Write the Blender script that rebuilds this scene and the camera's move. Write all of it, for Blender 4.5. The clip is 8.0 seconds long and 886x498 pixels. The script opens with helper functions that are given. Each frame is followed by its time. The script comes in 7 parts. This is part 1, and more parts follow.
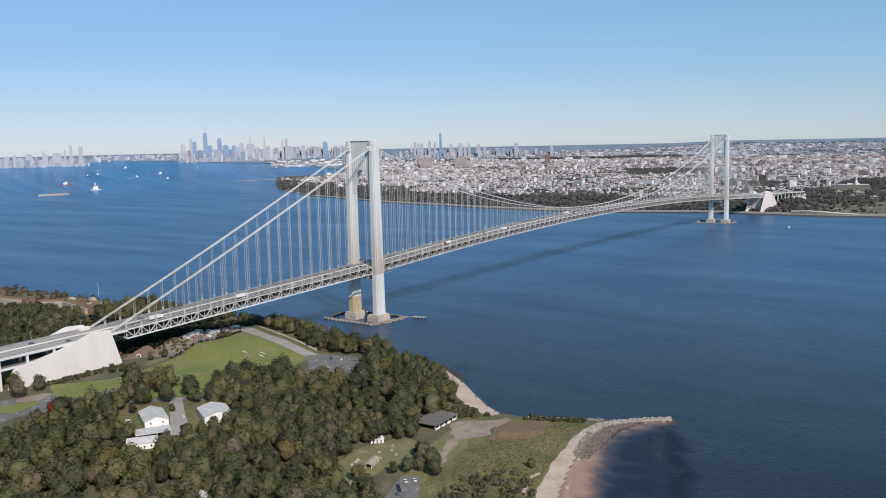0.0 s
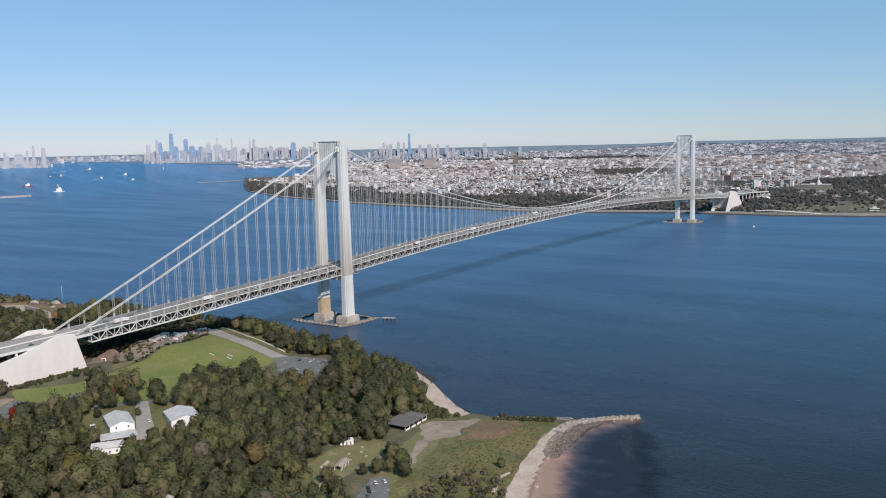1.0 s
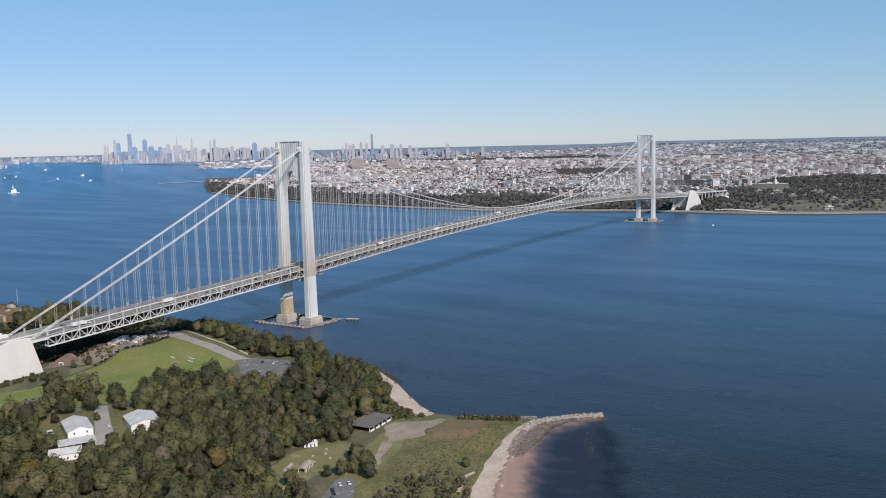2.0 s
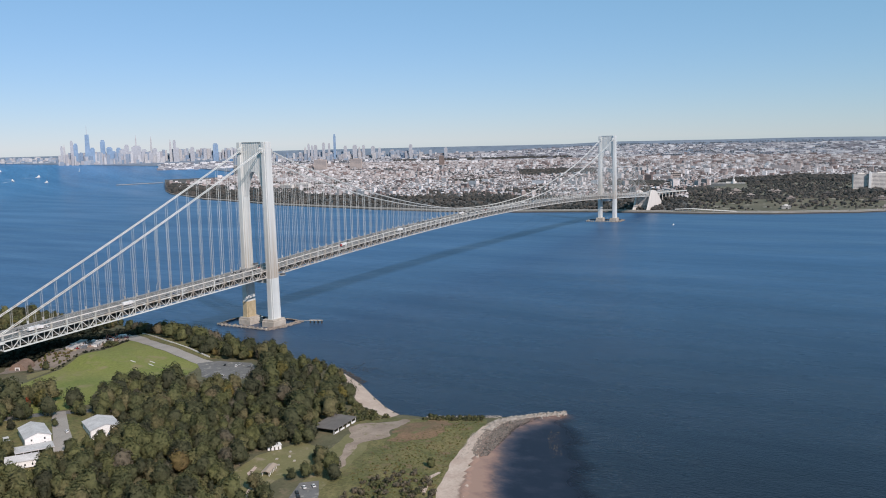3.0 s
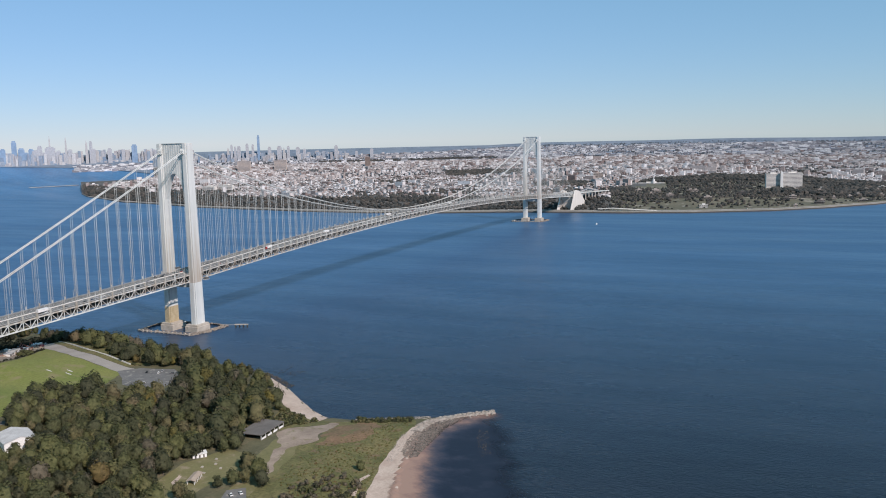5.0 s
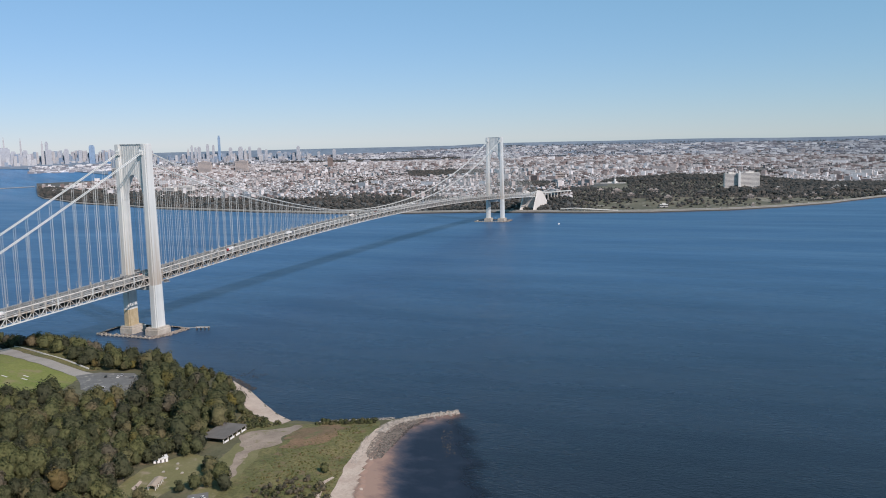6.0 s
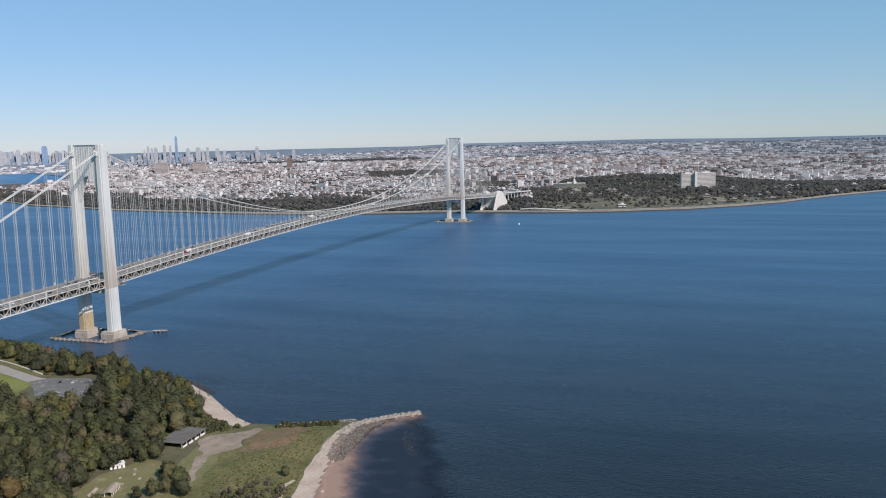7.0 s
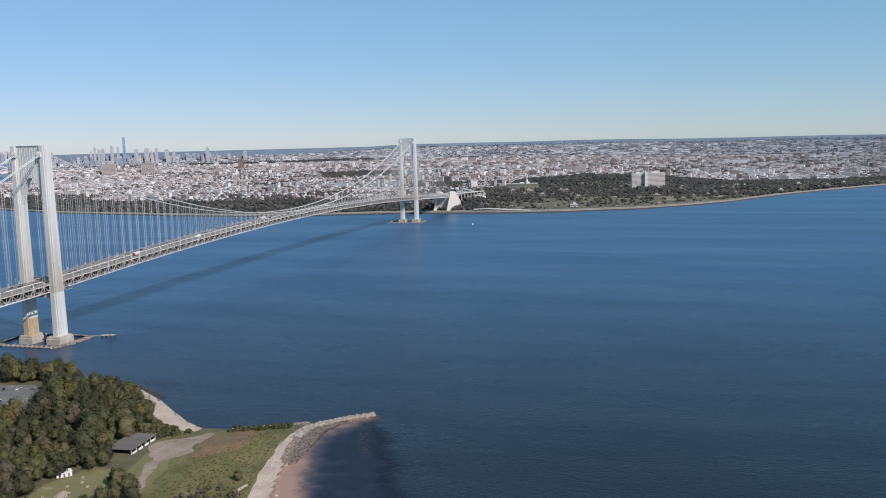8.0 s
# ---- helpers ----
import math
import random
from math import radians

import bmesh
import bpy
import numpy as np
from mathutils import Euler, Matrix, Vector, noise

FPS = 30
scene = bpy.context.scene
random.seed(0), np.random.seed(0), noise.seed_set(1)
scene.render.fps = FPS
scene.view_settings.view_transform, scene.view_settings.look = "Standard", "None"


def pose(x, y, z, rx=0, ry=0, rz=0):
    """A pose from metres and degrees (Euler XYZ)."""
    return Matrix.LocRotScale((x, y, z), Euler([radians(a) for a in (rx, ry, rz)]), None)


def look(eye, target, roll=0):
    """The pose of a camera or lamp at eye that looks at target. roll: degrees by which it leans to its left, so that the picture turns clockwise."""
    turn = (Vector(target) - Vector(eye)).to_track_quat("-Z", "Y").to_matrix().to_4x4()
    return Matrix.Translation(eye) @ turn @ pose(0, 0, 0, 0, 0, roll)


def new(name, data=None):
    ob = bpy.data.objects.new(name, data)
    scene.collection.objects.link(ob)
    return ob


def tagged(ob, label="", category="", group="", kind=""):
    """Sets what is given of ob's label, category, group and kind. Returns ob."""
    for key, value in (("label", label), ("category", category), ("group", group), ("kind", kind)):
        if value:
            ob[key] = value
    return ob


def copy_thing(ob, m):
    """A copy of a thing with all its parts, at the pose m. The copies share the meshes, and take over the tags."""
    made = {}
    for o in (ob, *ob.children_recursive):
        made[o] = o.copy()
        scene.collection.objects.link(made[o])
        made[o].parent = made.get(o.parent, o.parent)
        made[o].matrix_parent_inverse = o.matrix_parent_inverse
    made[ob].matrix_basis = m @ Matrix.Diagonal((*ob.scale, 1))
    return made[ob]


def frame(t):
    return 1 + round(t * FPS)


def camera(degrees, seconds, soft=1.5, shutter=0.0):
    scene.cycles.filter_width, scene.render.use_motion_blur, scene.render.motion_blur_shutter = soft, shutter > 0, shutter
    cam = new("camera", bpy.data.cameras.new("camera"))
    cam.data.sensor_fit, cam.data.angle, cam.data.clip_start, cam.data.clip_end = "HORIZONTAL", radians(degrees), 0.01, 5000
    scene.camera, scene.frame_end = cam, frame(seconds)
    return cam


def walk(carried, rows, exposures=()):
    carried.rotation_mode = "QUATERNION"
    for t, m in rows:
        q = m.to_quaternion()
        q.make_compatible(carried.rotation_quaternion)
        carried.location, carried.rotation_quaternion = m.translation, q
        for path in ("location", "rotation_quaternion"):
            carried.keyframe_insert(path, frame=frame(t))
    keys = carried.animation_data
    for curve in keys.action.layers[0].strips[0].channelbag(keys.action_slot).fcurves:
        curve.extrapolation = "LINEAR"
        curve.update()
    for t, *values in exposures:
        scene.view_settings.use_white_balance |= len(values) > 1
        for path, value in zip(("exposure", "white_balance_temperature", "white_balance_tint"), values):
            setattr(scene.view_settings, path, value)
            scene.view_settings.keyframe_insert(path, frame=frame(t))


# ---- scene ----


# ---- camera: turns on the spot, 208 m over the water ----
# seconds, eye, yaw, pitch, roll
PATH = [
    (0, -753.1, -656.0, 208.2, -54.21, -7.20, -1.19),
    (0.5, -752.8, -655.9, 208.0, -55.10, -7.20, -1.19),
    (1, -752.5, -655.9, 207.9, -56.29, -7.19, -1.22),
    (2.5, -751.9, -655.5, 207.7, -60.00, -7.25, -1.28),
    (3, -752.0, -655.5, 207.7, -61.24, -7.25, -1.30),
    (3.5, -752.0, -655.4, 207.7, -62.48, -7.26, -1.29),
    (4, -752.1, -655.4, 207.8, -63.72, -7.26, -1.30),
    (4.5, -752.1, -655.4, 207.9, -64.96, -7.28, -1.30),
    (6, -752.2, -655.7, 208.0, -68.67, -7.32, -1.33),
    (6.5, -752.1, -655.8, 207.9, -69.96, -7.33, -1.34),
    (7, -752.0, -656.0, 207.9, -71.32, -7.34, -1.35),
    (7.5, -751.9, -656.2, 207.9, -72.78, -7.35, -1.38),
    (8, -751.7, -656.5, 207.9, -74.44, -7.38, -1.39),
]
cam = camera(55.05, 8.0, soft=1.0)


def aimed(x, y, z, yaw, pitch, roll):
    return Matrix.Translation((x, y, z)) @ Euler((0, 0, radians(yaw))).to_matrix().to_4x4() @ pose(0, 0, 0, 90 + pitch) @ pose(0, 0, 0, 0, 0, roll)


walk(cam, [(t, aimed(*row)) for t, *row in PATH])

# ---- light: late-morning October sun, clear sky ----
TO_SUN = Vector((-0.62, -1.12, 1.0)).normalized()
scene.view_settings.exposure = 0.0
world = bpy.data.worlds.new("clear_sky")
scene.world = world
world.use_nodes = True
wn = world.node_tree.nodes
sky = wn.new("ShaderNodeTexSky")
sky.sky_type, sky.sun_disc = "NISHITA", False
sky.sun_elevation = math.asin(TO_SUN.z)
sky.sun_rotation = math.atan2(TO_SUN.x, TO_SUN.y)
sky.altitude, sky.air_density, sky.dust_density, sky.ozone_density = 200, 1.0, 0.0, 4.0
wn["Background"].inputs["Strength"].default_value = 0.1
tint = wn.new("ShaderNodeMix")
tint.data_type, tint.blend_type = "RGBA", "MULTIPLY"
tint.inputs[0].default_value, tint.inputs[7].default_value = 1.0, (0.51, 0.45, 0.69, 1)
world.node_tree.links.new(sky.outputs[0], tint.inputs[6])
haze = wn.new("ShaderNodeMix")
haze.data_type, haze.blend_type = "RGBA", "ADD"
haze.inputs[0].default_value, haze.inputs[7].default_value = 1.0, (0.98, 2.48, 2.40, 1)
world.node_tree.links.new(tint.outputs[2], haze.inputs[6])
world.node_tree.links.new(haze.outputs[2], wn["Background"].inputs["Color"])
sun_data = bpy.data.lights.new("sun", "SUN")
sun_data.energy, sun_data.angle, sun_data.color = 4.6, radians(0.53), (1.0, 0.855, 0.80)
sun = new("sun", sun_data)
sun.matrix_world = look((0, 0, 1500), Vector((0, 0, 1500)) - TO_SUN)

# ---- the lie of the land ----
EYE = (-752.0, -656.0)
COAST = [(-900, -800), (-560, -560), (-420, -476), (-345, -440), (-318, -430), (-290, -418), (-262, -412), (-235, -405),
         (-205, -405), (-180, -421), (-164, -437), (-159, -433), (-168, -415), (-188, -393), (-200, -366), (-211, -340),
         (-216, -318), (-205, -300), (-186, -276), (-160, -246), (-138, -214), (-120, -170), (-104, -110), (-92, -40),
         (-80, 40), (-70, 130), (-82, 250), (-96, 380), (-110, 560), (-130, 900)]
_cx = np.array(COAST, float)


def coast_distance(x, y):
    """Metres inland from the near shore, negative out on the water (numpy arrays)."""
    x, y = np.asarray(x, float), np.asarray(y, float)
    best = np.full(x.shape, 1e9)
    inside = np.zeros(x.shape, bool)
    ring = np.vstack([_cx, [(-1500, 900), (-1500, -800)]])
    for i in range(len(ring)):
        (ax, ay), (bx, by) = ring[i], ring[(i + 1) % len(ring)]
        cross = (ay > y) != (by > y)
        with np.errstate(divide="ignore", invalid="ignore"):
            inside ^= cross & (x < (bx - ax) * (y - ay) / (by - ay + 1e-12) + ax)
        if i < len(_cx) - 1:
            ux, uy = bx - ax, by - ay
            s = np.clip(((x - ax) * ux + (y - ay) * uy) / (ux * ux + uy * uy), 0, 1)
            best = np.minimum(best, np.hypot(x - ax - s * ux, y - ay - s * uy))
    return np.where(inside, best, -best)


def smooth(a, b, v):
    s = np.clip((np.asarray(v, float) - a) / (b - a), 0, 1)
    return s * s * (3 - 2 * s)


def ground_z(x, y):
    """Height of the near shore's ground."""
    d = coast_distance(x, y)
    north = smooth(-330, -150, y)
    low = 0.2 + 4.8 * smooth(0, 60, d) + 5 * smooth(60, 220, d)
    high = 0.4 + 7 * smooth(0, 30, d) + 20 * smooth(20, 260, d) + 8 * smooth(120, 260, y) * smooth(10, 60, d)
    z = low * (1 - north) + high * north
    # the field ends on a level brow, from which the land drops away under the bridge
    brow = 8.5 * (1 - smooth(-150, -108, x)) * smooth(-300, -262, x) * (1 - smooth(24, 62, y)) * smooth(-115, -30, y)
    return np.where(d < 0, np.maximum(-4, d * 0.25), z + brow)


def drawn_in(p):
    """The far country: past 3.6 km it is folded up towards the eye, as a backdrop within five kilometres."""
    p = np.array(p, float).reshape(-1, 3)
    dx, dy = p[:, 0] - EYE[0], p[:, 1] - EYE[1]
    r = np.maximum(np.hypot(dx, dy), 1.0)
    u = np.maximum(r - 3600, 0)
    k = np.where(r > 3600, (3600 + 1250 * u / (1250 + u)) / r, 1.0)
    z = p[:, 2] - r * r / 1.48e7
    z = np.where(r > 3600, z, p[:, 2] - 3600 ** 2 / 1.48e7 * smooth(2400, 3600, r))
    return np.stack([EYE[0] + dx * k, EYE[1] + dy * k, 208 + (z - 208) * k], 1)


# ---- materials ----
def nodes_of(name):
    m = bpy.data.materials.new(name)
    m.use_nodes = True
    t = m.node_tree
    return m, t, t.nodes["Principled BSDF"]


def add(t, kind, **values):
    n = t.nodes.new(kind)
    for key, value in values.items():
        if key == "operation":
            n.operation = value
        elif key == "data_type":
            n.data_type = value
        elif key == "blend_type":
            n.blend_type = value
        else:
            n.inputs[key.replace("_", " ")].default_value = value
    return n


def ramp(t, source, stops, interpolation="LINEAR"):
    n = t.nodes.new("ShaderNodeValToRGB")
    n.color_ramp.interpolation = interpolation
    while len(n.color_ramp.elements) < len(stops):
        n.color_ramp.elements.new(0.5)
    for e, (at, c) in zip(n.color_ramp.elements, stops):
        e.position, e.color = at, (*c, 1) if len(c) == 3 else c
    t.links.new(source, n.inputs[0])
    return n.outputs[0]


def noise_of(t, scale, detail=4.0, stretch=None, rough=0.6):
    g = t.nodes.new("ShaderNodeNewGeometry")
    n = add(t, "ShaderNodeTexNoise", Scale=scale, Detail=detail, Roughness=rough)
    if stretch:
        mp = t.nodes.new("ShaderNodeMapping")
        mp.inputs["Scale"].default_value = stretch
        t.links.new(g.outputs["Position"], mp.inputs[0])
        t.links.new(mp.outputs[0], n.inputs["Vector"])
    else:
        t.links.new(g.outputs["Position"], n.inputs["Vector"])
    return n.outputs["Fac"]


def mixed(t, fac, a, b, blend="MIX"):
    n = t.nodes.new("ShaderNodeMix")
    n.data_type, n.blend_type = "RGBA", blend
    for source, at in ((fac, 0), (a, 6), (b, 7)):
        if isinstance(source, (int, float)):
            n.inputs[at].default_value = source
        elif isinstance(source, tuple):
            n.inputs[at].default_value = (*source, 1)
        else:
            t.links.new(source, n.inputs[at])
    return n.outputs[2]


def plain(name, a, b, scale=0.2, fine=2.0, rough=0.7, bump=0.2, metal=0.0, spots=None, grain_depth=0.18, stretch=None):
    """A surface between two colours at a broad scale, with fine grain and relief; spots: a third colour in sparse stains."""
    m, t, p = nodes_of(name)
    broad = ramp(t, noise_of(t, scale, 5, stretch), [(0.32, a), (0.68, b)])
    grain = ramp(t, noise_of(t, fine, 3), [(0.3, (1 - grain_depth,) * 3), (0.75, (1 + grain_depth * 0.5,) * 3)])
    col = mixed(t, 1.0, broad, grain, "MULTIPLY")
    if spots:
        mask = ramp(t, noise_of(t, scale * 2.3, 6), [(0.56, (0, 0, 0)), (0.68, (1, 1, 1))])
        col = mixed(t, mask, col, spots)
    t.links.new(col, p.inputs["Base Color"])
    p.inputs["Roughness"].default_value, p.inputs["Metallic"].default_value = rough, metal
    if bump:
        b_ = add(t, "ShaderNodeBump", Strength=bump, Distance=0.15)
        t.links.new(noise_of(t, fine, 3), b_.inputs["Height"])
        t.links.new(b_.outputs[0], p.inputs["Normal"])
    return m


def painted(name, colour, rough=0.45, metal=0.0, vary=0.12):
    """Paint that differs a little from one thing to the next."""
    m, t, p = nodes_of(name)
    info = t.nodes.new("ShaderNodeObjectInfo")
    lo, hi = tuple(c * (1 - vary) for c in colour), tuple(min(1, c * (1 + vary)) for c in colour)
    base = ramp(t, info.outputs["Random"], [(0, lo), (1, hi)])
    grime = ramp(t, noise_of(t, 0.8, 4), [(0.3, (0.8, 0.79, 0.77)), (0.6, (1, 1, 1))])
    t.links.new(mixed(t, 1.0, base, grime, "MULTIPLY"), p.inputs["Base Color"])
    p.inputs["Roughness"].default_value, p.inputs["Metallic"].default_value = rough, metal
    return m


def steel_paint():
    """Pale grey-green bridge paint with rust-brown runs, thickest round the roadway's height."""
    m, t, p = nodes_of("bridge_paint")
    base = ramp(t, noise_of(t, 0.03, 5), [(0.3, (0.55, 0.58, 0.56)), (0.7, (0.66, 0.68, 0.66))])
    seams = ramp(t, noise_of(t, 0.35, 2, (1, 1, 0.02)), [(0.35, (0.86, 0.87, 0.88)), (0.6, (1, 1, 1))])
    col = mixed(t, 1.0, base, seams, "MULTIPLY")
    g = t.nodes.new("ShaderNodeNewGeometry")
    z = t.nodes.new("ShaderNodeSeparateXYZ")
    t.links.new(g.outputs["Position"], z.inputs[0])
    band = add(t, "ShaderNodeMapRange")
    for key, v in ((1, 62.0), (2, 140.0), (3, 1.0), (4, 0.0)):
        band.inputs[key].default_value = v
    t.links.new(z.outputs[2], band.inputs[0])
    low = add(t, "ShaderNodeMath", operation="GREATER_THAN")
    low.inputs[1].default_value = 56
    t.links.new(z.outputs[2], low.inputs[0])
    runs = ramp(t, noise_of(t, 0.3, 4, (1, 1, 0.035)), [(0.36, (0, 0, 0)), (0.60, (1, 1, 1))])
    a = add(t, "ShaderNodeMath", operation="MULTIPLY")
    b = add(t, "ShaderNodeMath", operation="MULTIPLY")
    t.links.new(band.outputs[0], a.inputs[0])
    t.links.new(low.outputs[0], a.inputs[1])
    t.links.new(a.outputs[0], b.inputs[0])
    t.links.new(runs, b.inputs[1])
    col = mixed(t, b.outputs[0], col, (0.38, 0.335, 0.275))
    t.links.new(col, p.inputs["Base Color"])
    p.inputs["Roughness"].default_value = 0.5
    return m


def water_surface():
    """Rippled bay water: a glossy skin over a dim body; towards the distance the ripples run together into a broad
    sheen, its colour blued and brightened to paint in reflected sky.
    """
    m, t, p = nodes_of("bay_water")
    broad = ramp(t, noise_of(t, 0.012, 6, (1.6, 0.5, 1)), [(0.3, (0.0045, 0.0070, 0.0125)), (0.7, (0.010, 0.0125, 0.020))])
    t.links.new(broad, p.inputs["Base Color"])
    slick = ramp(t, noise_of(t, 0.008, 5, (2.0, 0.5, 1)), [(0.35, (0.20, 0.20, 0.20)), (0.65, (0.34, 0.34, 0.34))])
    t.links.new(slick, p.inputs["Roughness"])
    p.inputs["IOR"].default_value = 1.33
    b1 = add(t, "ShaderNodeBump", Strength=0.85, Distance=0.9)
    b2 = add(t, "ShaderNodeBump", Strength=0.5, Distance=1.4)
    t.links.new(noise_of(t, 0.30, 4, (1.7, 0.8, 1)), b1.inputs["Height"])
    t.links.new(noise_of(t, 0.06, 5, (1.8, 0.7, 1)), b2.inputs["Height"])
    t.links.new(b1.outputs[0], b2.inputs["Normal"])
    t.links.new(b2.outputs[0], p.inputs["Normal"])
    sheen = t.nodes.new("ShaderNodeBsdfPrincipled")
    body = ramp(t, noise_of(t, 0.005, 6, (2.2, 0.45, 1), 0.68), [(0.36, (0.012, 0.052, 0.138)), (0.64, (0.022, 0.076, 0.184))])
    # light and dark of the ripples painted into the body colour
    painted_ripples = ramp(t, noise_of(t, 0.11, 3, (1.8, 0.6, 1)), [(0.32, (0.72, 0.74, 0.78)), (0.68, (1.22, 1.2, 1.16))])
    # body colour brightened with distance to paint in the lighter horizon water
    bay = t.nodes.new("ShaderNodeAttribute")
    bay.attribute_name = "far_brightening"
    far_lift = mixed(t, bay.outputs["Fac"], (1, 1, 1), (2.6, 2.3, 1.9))
    t.links.new(mixed(t, 1.0, mixed(t, 1.0, body, painted_ripples, "MULTIPLY"), far_lift, "MULTIPLY"), sheen.inputs["Base Color"])
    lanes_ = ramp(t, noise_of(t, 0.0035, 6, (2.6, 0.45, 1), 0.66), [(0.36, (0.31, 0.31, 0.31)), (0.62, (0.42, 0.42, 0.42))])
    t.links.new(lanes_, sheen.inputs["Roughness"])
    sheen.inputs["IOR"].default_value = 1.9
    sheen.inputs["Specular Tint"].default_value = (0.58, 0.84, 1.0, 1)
    b3 = add(t, "ShaderNodeBump", Strength=0.6, Distance=1.4)
    t.links.new(noise_of(t, 0.05, 4, (1.2, 0.8, 1)), b3.inputs["Height"])
    t.links.new(b3.outputs[0], sheen.inputs["Normal"])
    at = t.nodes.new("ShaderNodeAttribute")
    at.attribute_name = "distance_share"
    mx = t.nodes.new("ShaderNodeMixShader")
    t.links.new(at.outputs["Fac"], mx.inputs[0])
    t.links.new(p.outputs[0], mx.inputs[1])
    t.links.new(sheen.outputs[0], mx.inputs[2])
    t.links.new(mx.outputs[0], t.nodes["Material Output"].inputs[0])
    return m


def leaves(name, stops, through_light=0.30):
    """Foliage whose trees differ in hue, with a slow drift over the wood and a little from leaf to leaf."""
    m, t, p = nodes_of(name)
    g = t.nodes.new("ShaderNodeNewGeometry")
    info = t.nodes.new("ShaderNodeObjectInfo")
    own = t.nodes.new("ShaderNodeAttribute")
    own.attribute_name = "tree_hue"
    both = add(t, "ShaderNodeMath", operation="ADD")
    t.links.new(info.outputs["Random"], both.inputs[0])
    t.links.new(own.outputs["Fac"], both.inputs[1])
    turn = add(t, "ShaderNodeMath", operation="FRACT")
    t.links.new(both.outputs[0], turn.inputs[0])
    share = add(t, "ShaderNodeMath", operation="MULTIPLY")
    share.inputs[1].default_value = 0.7
    t.links.new(turn.outputs[0], share.inputs[0])
    hue = add(t, "ShaderNodeMath", operation="MULTIPLY_ADD")
    hue.inputs[1].default_value = 0.3
    t.links.new(noise_of(t, 0.05, 3), hue.inputs[0])
    t.links.new(share.outputs[0], hue.inputs[2])
    base = ramp(t, hue.outputs[0], stops)
    vary = ramp(t, g.outputs["Random Per Island"], [(0, (0.86, 0.87, 0.86)), (1, (1.14, 1.13, 1.12))])
    mottle = ramp(t, noise_of(t, 0.55, 3), [(0.34, (0.72, 0.73, 0.74)), (0.66, (1.22, 1.22, 1.18))])
    col = mixed(t, 1.0, mixed(t, 1.0, base, vary, "MULTIPLY"), mottle, "MULTIPLY")
    t.links.new(col, p.inputs["Base Color"])
    p.inputs["Roughness"].default_value = 0.7
    p.inputs["Specular IOR Level"].default_value = 0.06
    tr = t.nodes.new("ShaderNodeBsdfTranslucent")
    t.links.new(col, tr.inputs[0])
    mx = add(t, "ShaderNodeMixShader", Fac=through_light)
    t.links.new(p.outputs[0], mx.inputs[1])
    t.links.new(tr.outputs[0], mx.inputs[2])
    t.links.new(mx.outputs[0], t.nodes["Material Output"].inputs[0])
    return m


def town(name, walls, roofs, windows=True, rough=0.8):
    """Far houses: each island draws its own wall and roof colour; dim window rows on the walls."""
    m, t, p = nodes_of(name)
    g = t.nodes.new("ShaderNodeNewGeometry")
    w = ramp(t, g.outputs["Random Per Island"], [(i / len(walls), c) for i, c in enumerate(walls)], "CONSTANT")
    sh = add(t, "ShaderNodeMath", operation="FRACT")
    mu = add(t, "ShaderNodeMath", operation="MULTIPLY")
    mu.inputs[1].default_value = 7.31
    t.links.new(g.outputs["Random Per Island"], mu.inputs[0])
    t.links.new(mu.outputs[0], sh.inputs[0])
    r = ramp(t, sh.outputs[0], [(i / len(roofs), c) for i, c in enumerate(roofs)], "CONSTANT")
    if windows:
        z = t.nodes.new("ShaderNodeSeparateXYZ")
        t.links.new(g.outputs["Position"], z.inputs[0])
        fl = add(t, "ShaderNodeMath", operation="MULTIPLY")
        fl.inputs[1].default_value = 2.0
        t.links.new(z.outputs[2], fl.inputs[0])
        sn = add(t, "ShaderNodeMath", operation="SINE")
        t.links.new(fl.outputs[0], sn.inputs[0])
        dim = ramp(t, sn.outputs[0], [(0.3, (1, 1, 1)), (0.6, (0.62, 0.64, 0.68))])
        w = mixed(t, 1.0, w, dim, "MULTIPLY")
    nz = t.nodes.new("ShaderNodeSeparateXYZ")
    t.links.new(g.outputs["Normal"], nz.inputs[0])
    up = add(t, "ShaderNodeMath", operation="GREATER_THAN")
    up.inputs[1].default_value = 0.4
    t.links.new(nz.outputs[2], up.inputs[0])
    col = mixed(t, up.outputs[0], w, r)
    col = mixed(t, 1.0, col, ramp(t, noise_of(t, 0.15, 3), [(0.3, (0.8, 0.8, 0.8)), (0.7, (1.05, 1.05, 1.05))]), "MULTIPLY")
    t.links.new(col, p.inputs["Base Color"])
    p.inputs["Roughness"].default_value = rough
    return m


STEEL = steel_paint()
WATER = water_surface()
CONCRETE = plain("weathered_concrete", (0.34, 0.31, 0.26), (0.50, 0.46, 0.40), 0.12, 1.5, 0.85, 0.3, spots=(0.30, 0.26, 0.20))
PALE_CONCRETE = plain("pale_concrete", (0.60, 0.585, 0.55), (0.68, 0.665, 0.63), 0.05, 0.4, 0.85, 0.0, grain_depth=0.05, stretch=(1, 1, 0.25))
ASPHALT = plain("worn_asphalt", (0.15, 0.147, 0.14), (0.22, 0.215, 0.20), 0.06, 1.2, 0.9, 0.1, stretch=(0.2, 1, 1))
LOT_ASPHALT = plain("old_asphalt", (0.12, 0.118, 0.115), (0.18, 0.175, 0.17), 0.08, 1.0, 0.9, 0.1, spots=(0.30, 0.28, 0.25))
GALVANISED = plain("galvanised_rail", (0.26, 0.27, 0.27), (0.36, 0.37, 0.37), 0.1, 1.0, 0.6, 0.0, 0.4)
PAINT_WHITE = painted("white_paint", (0.78, 0.78, 0.76))
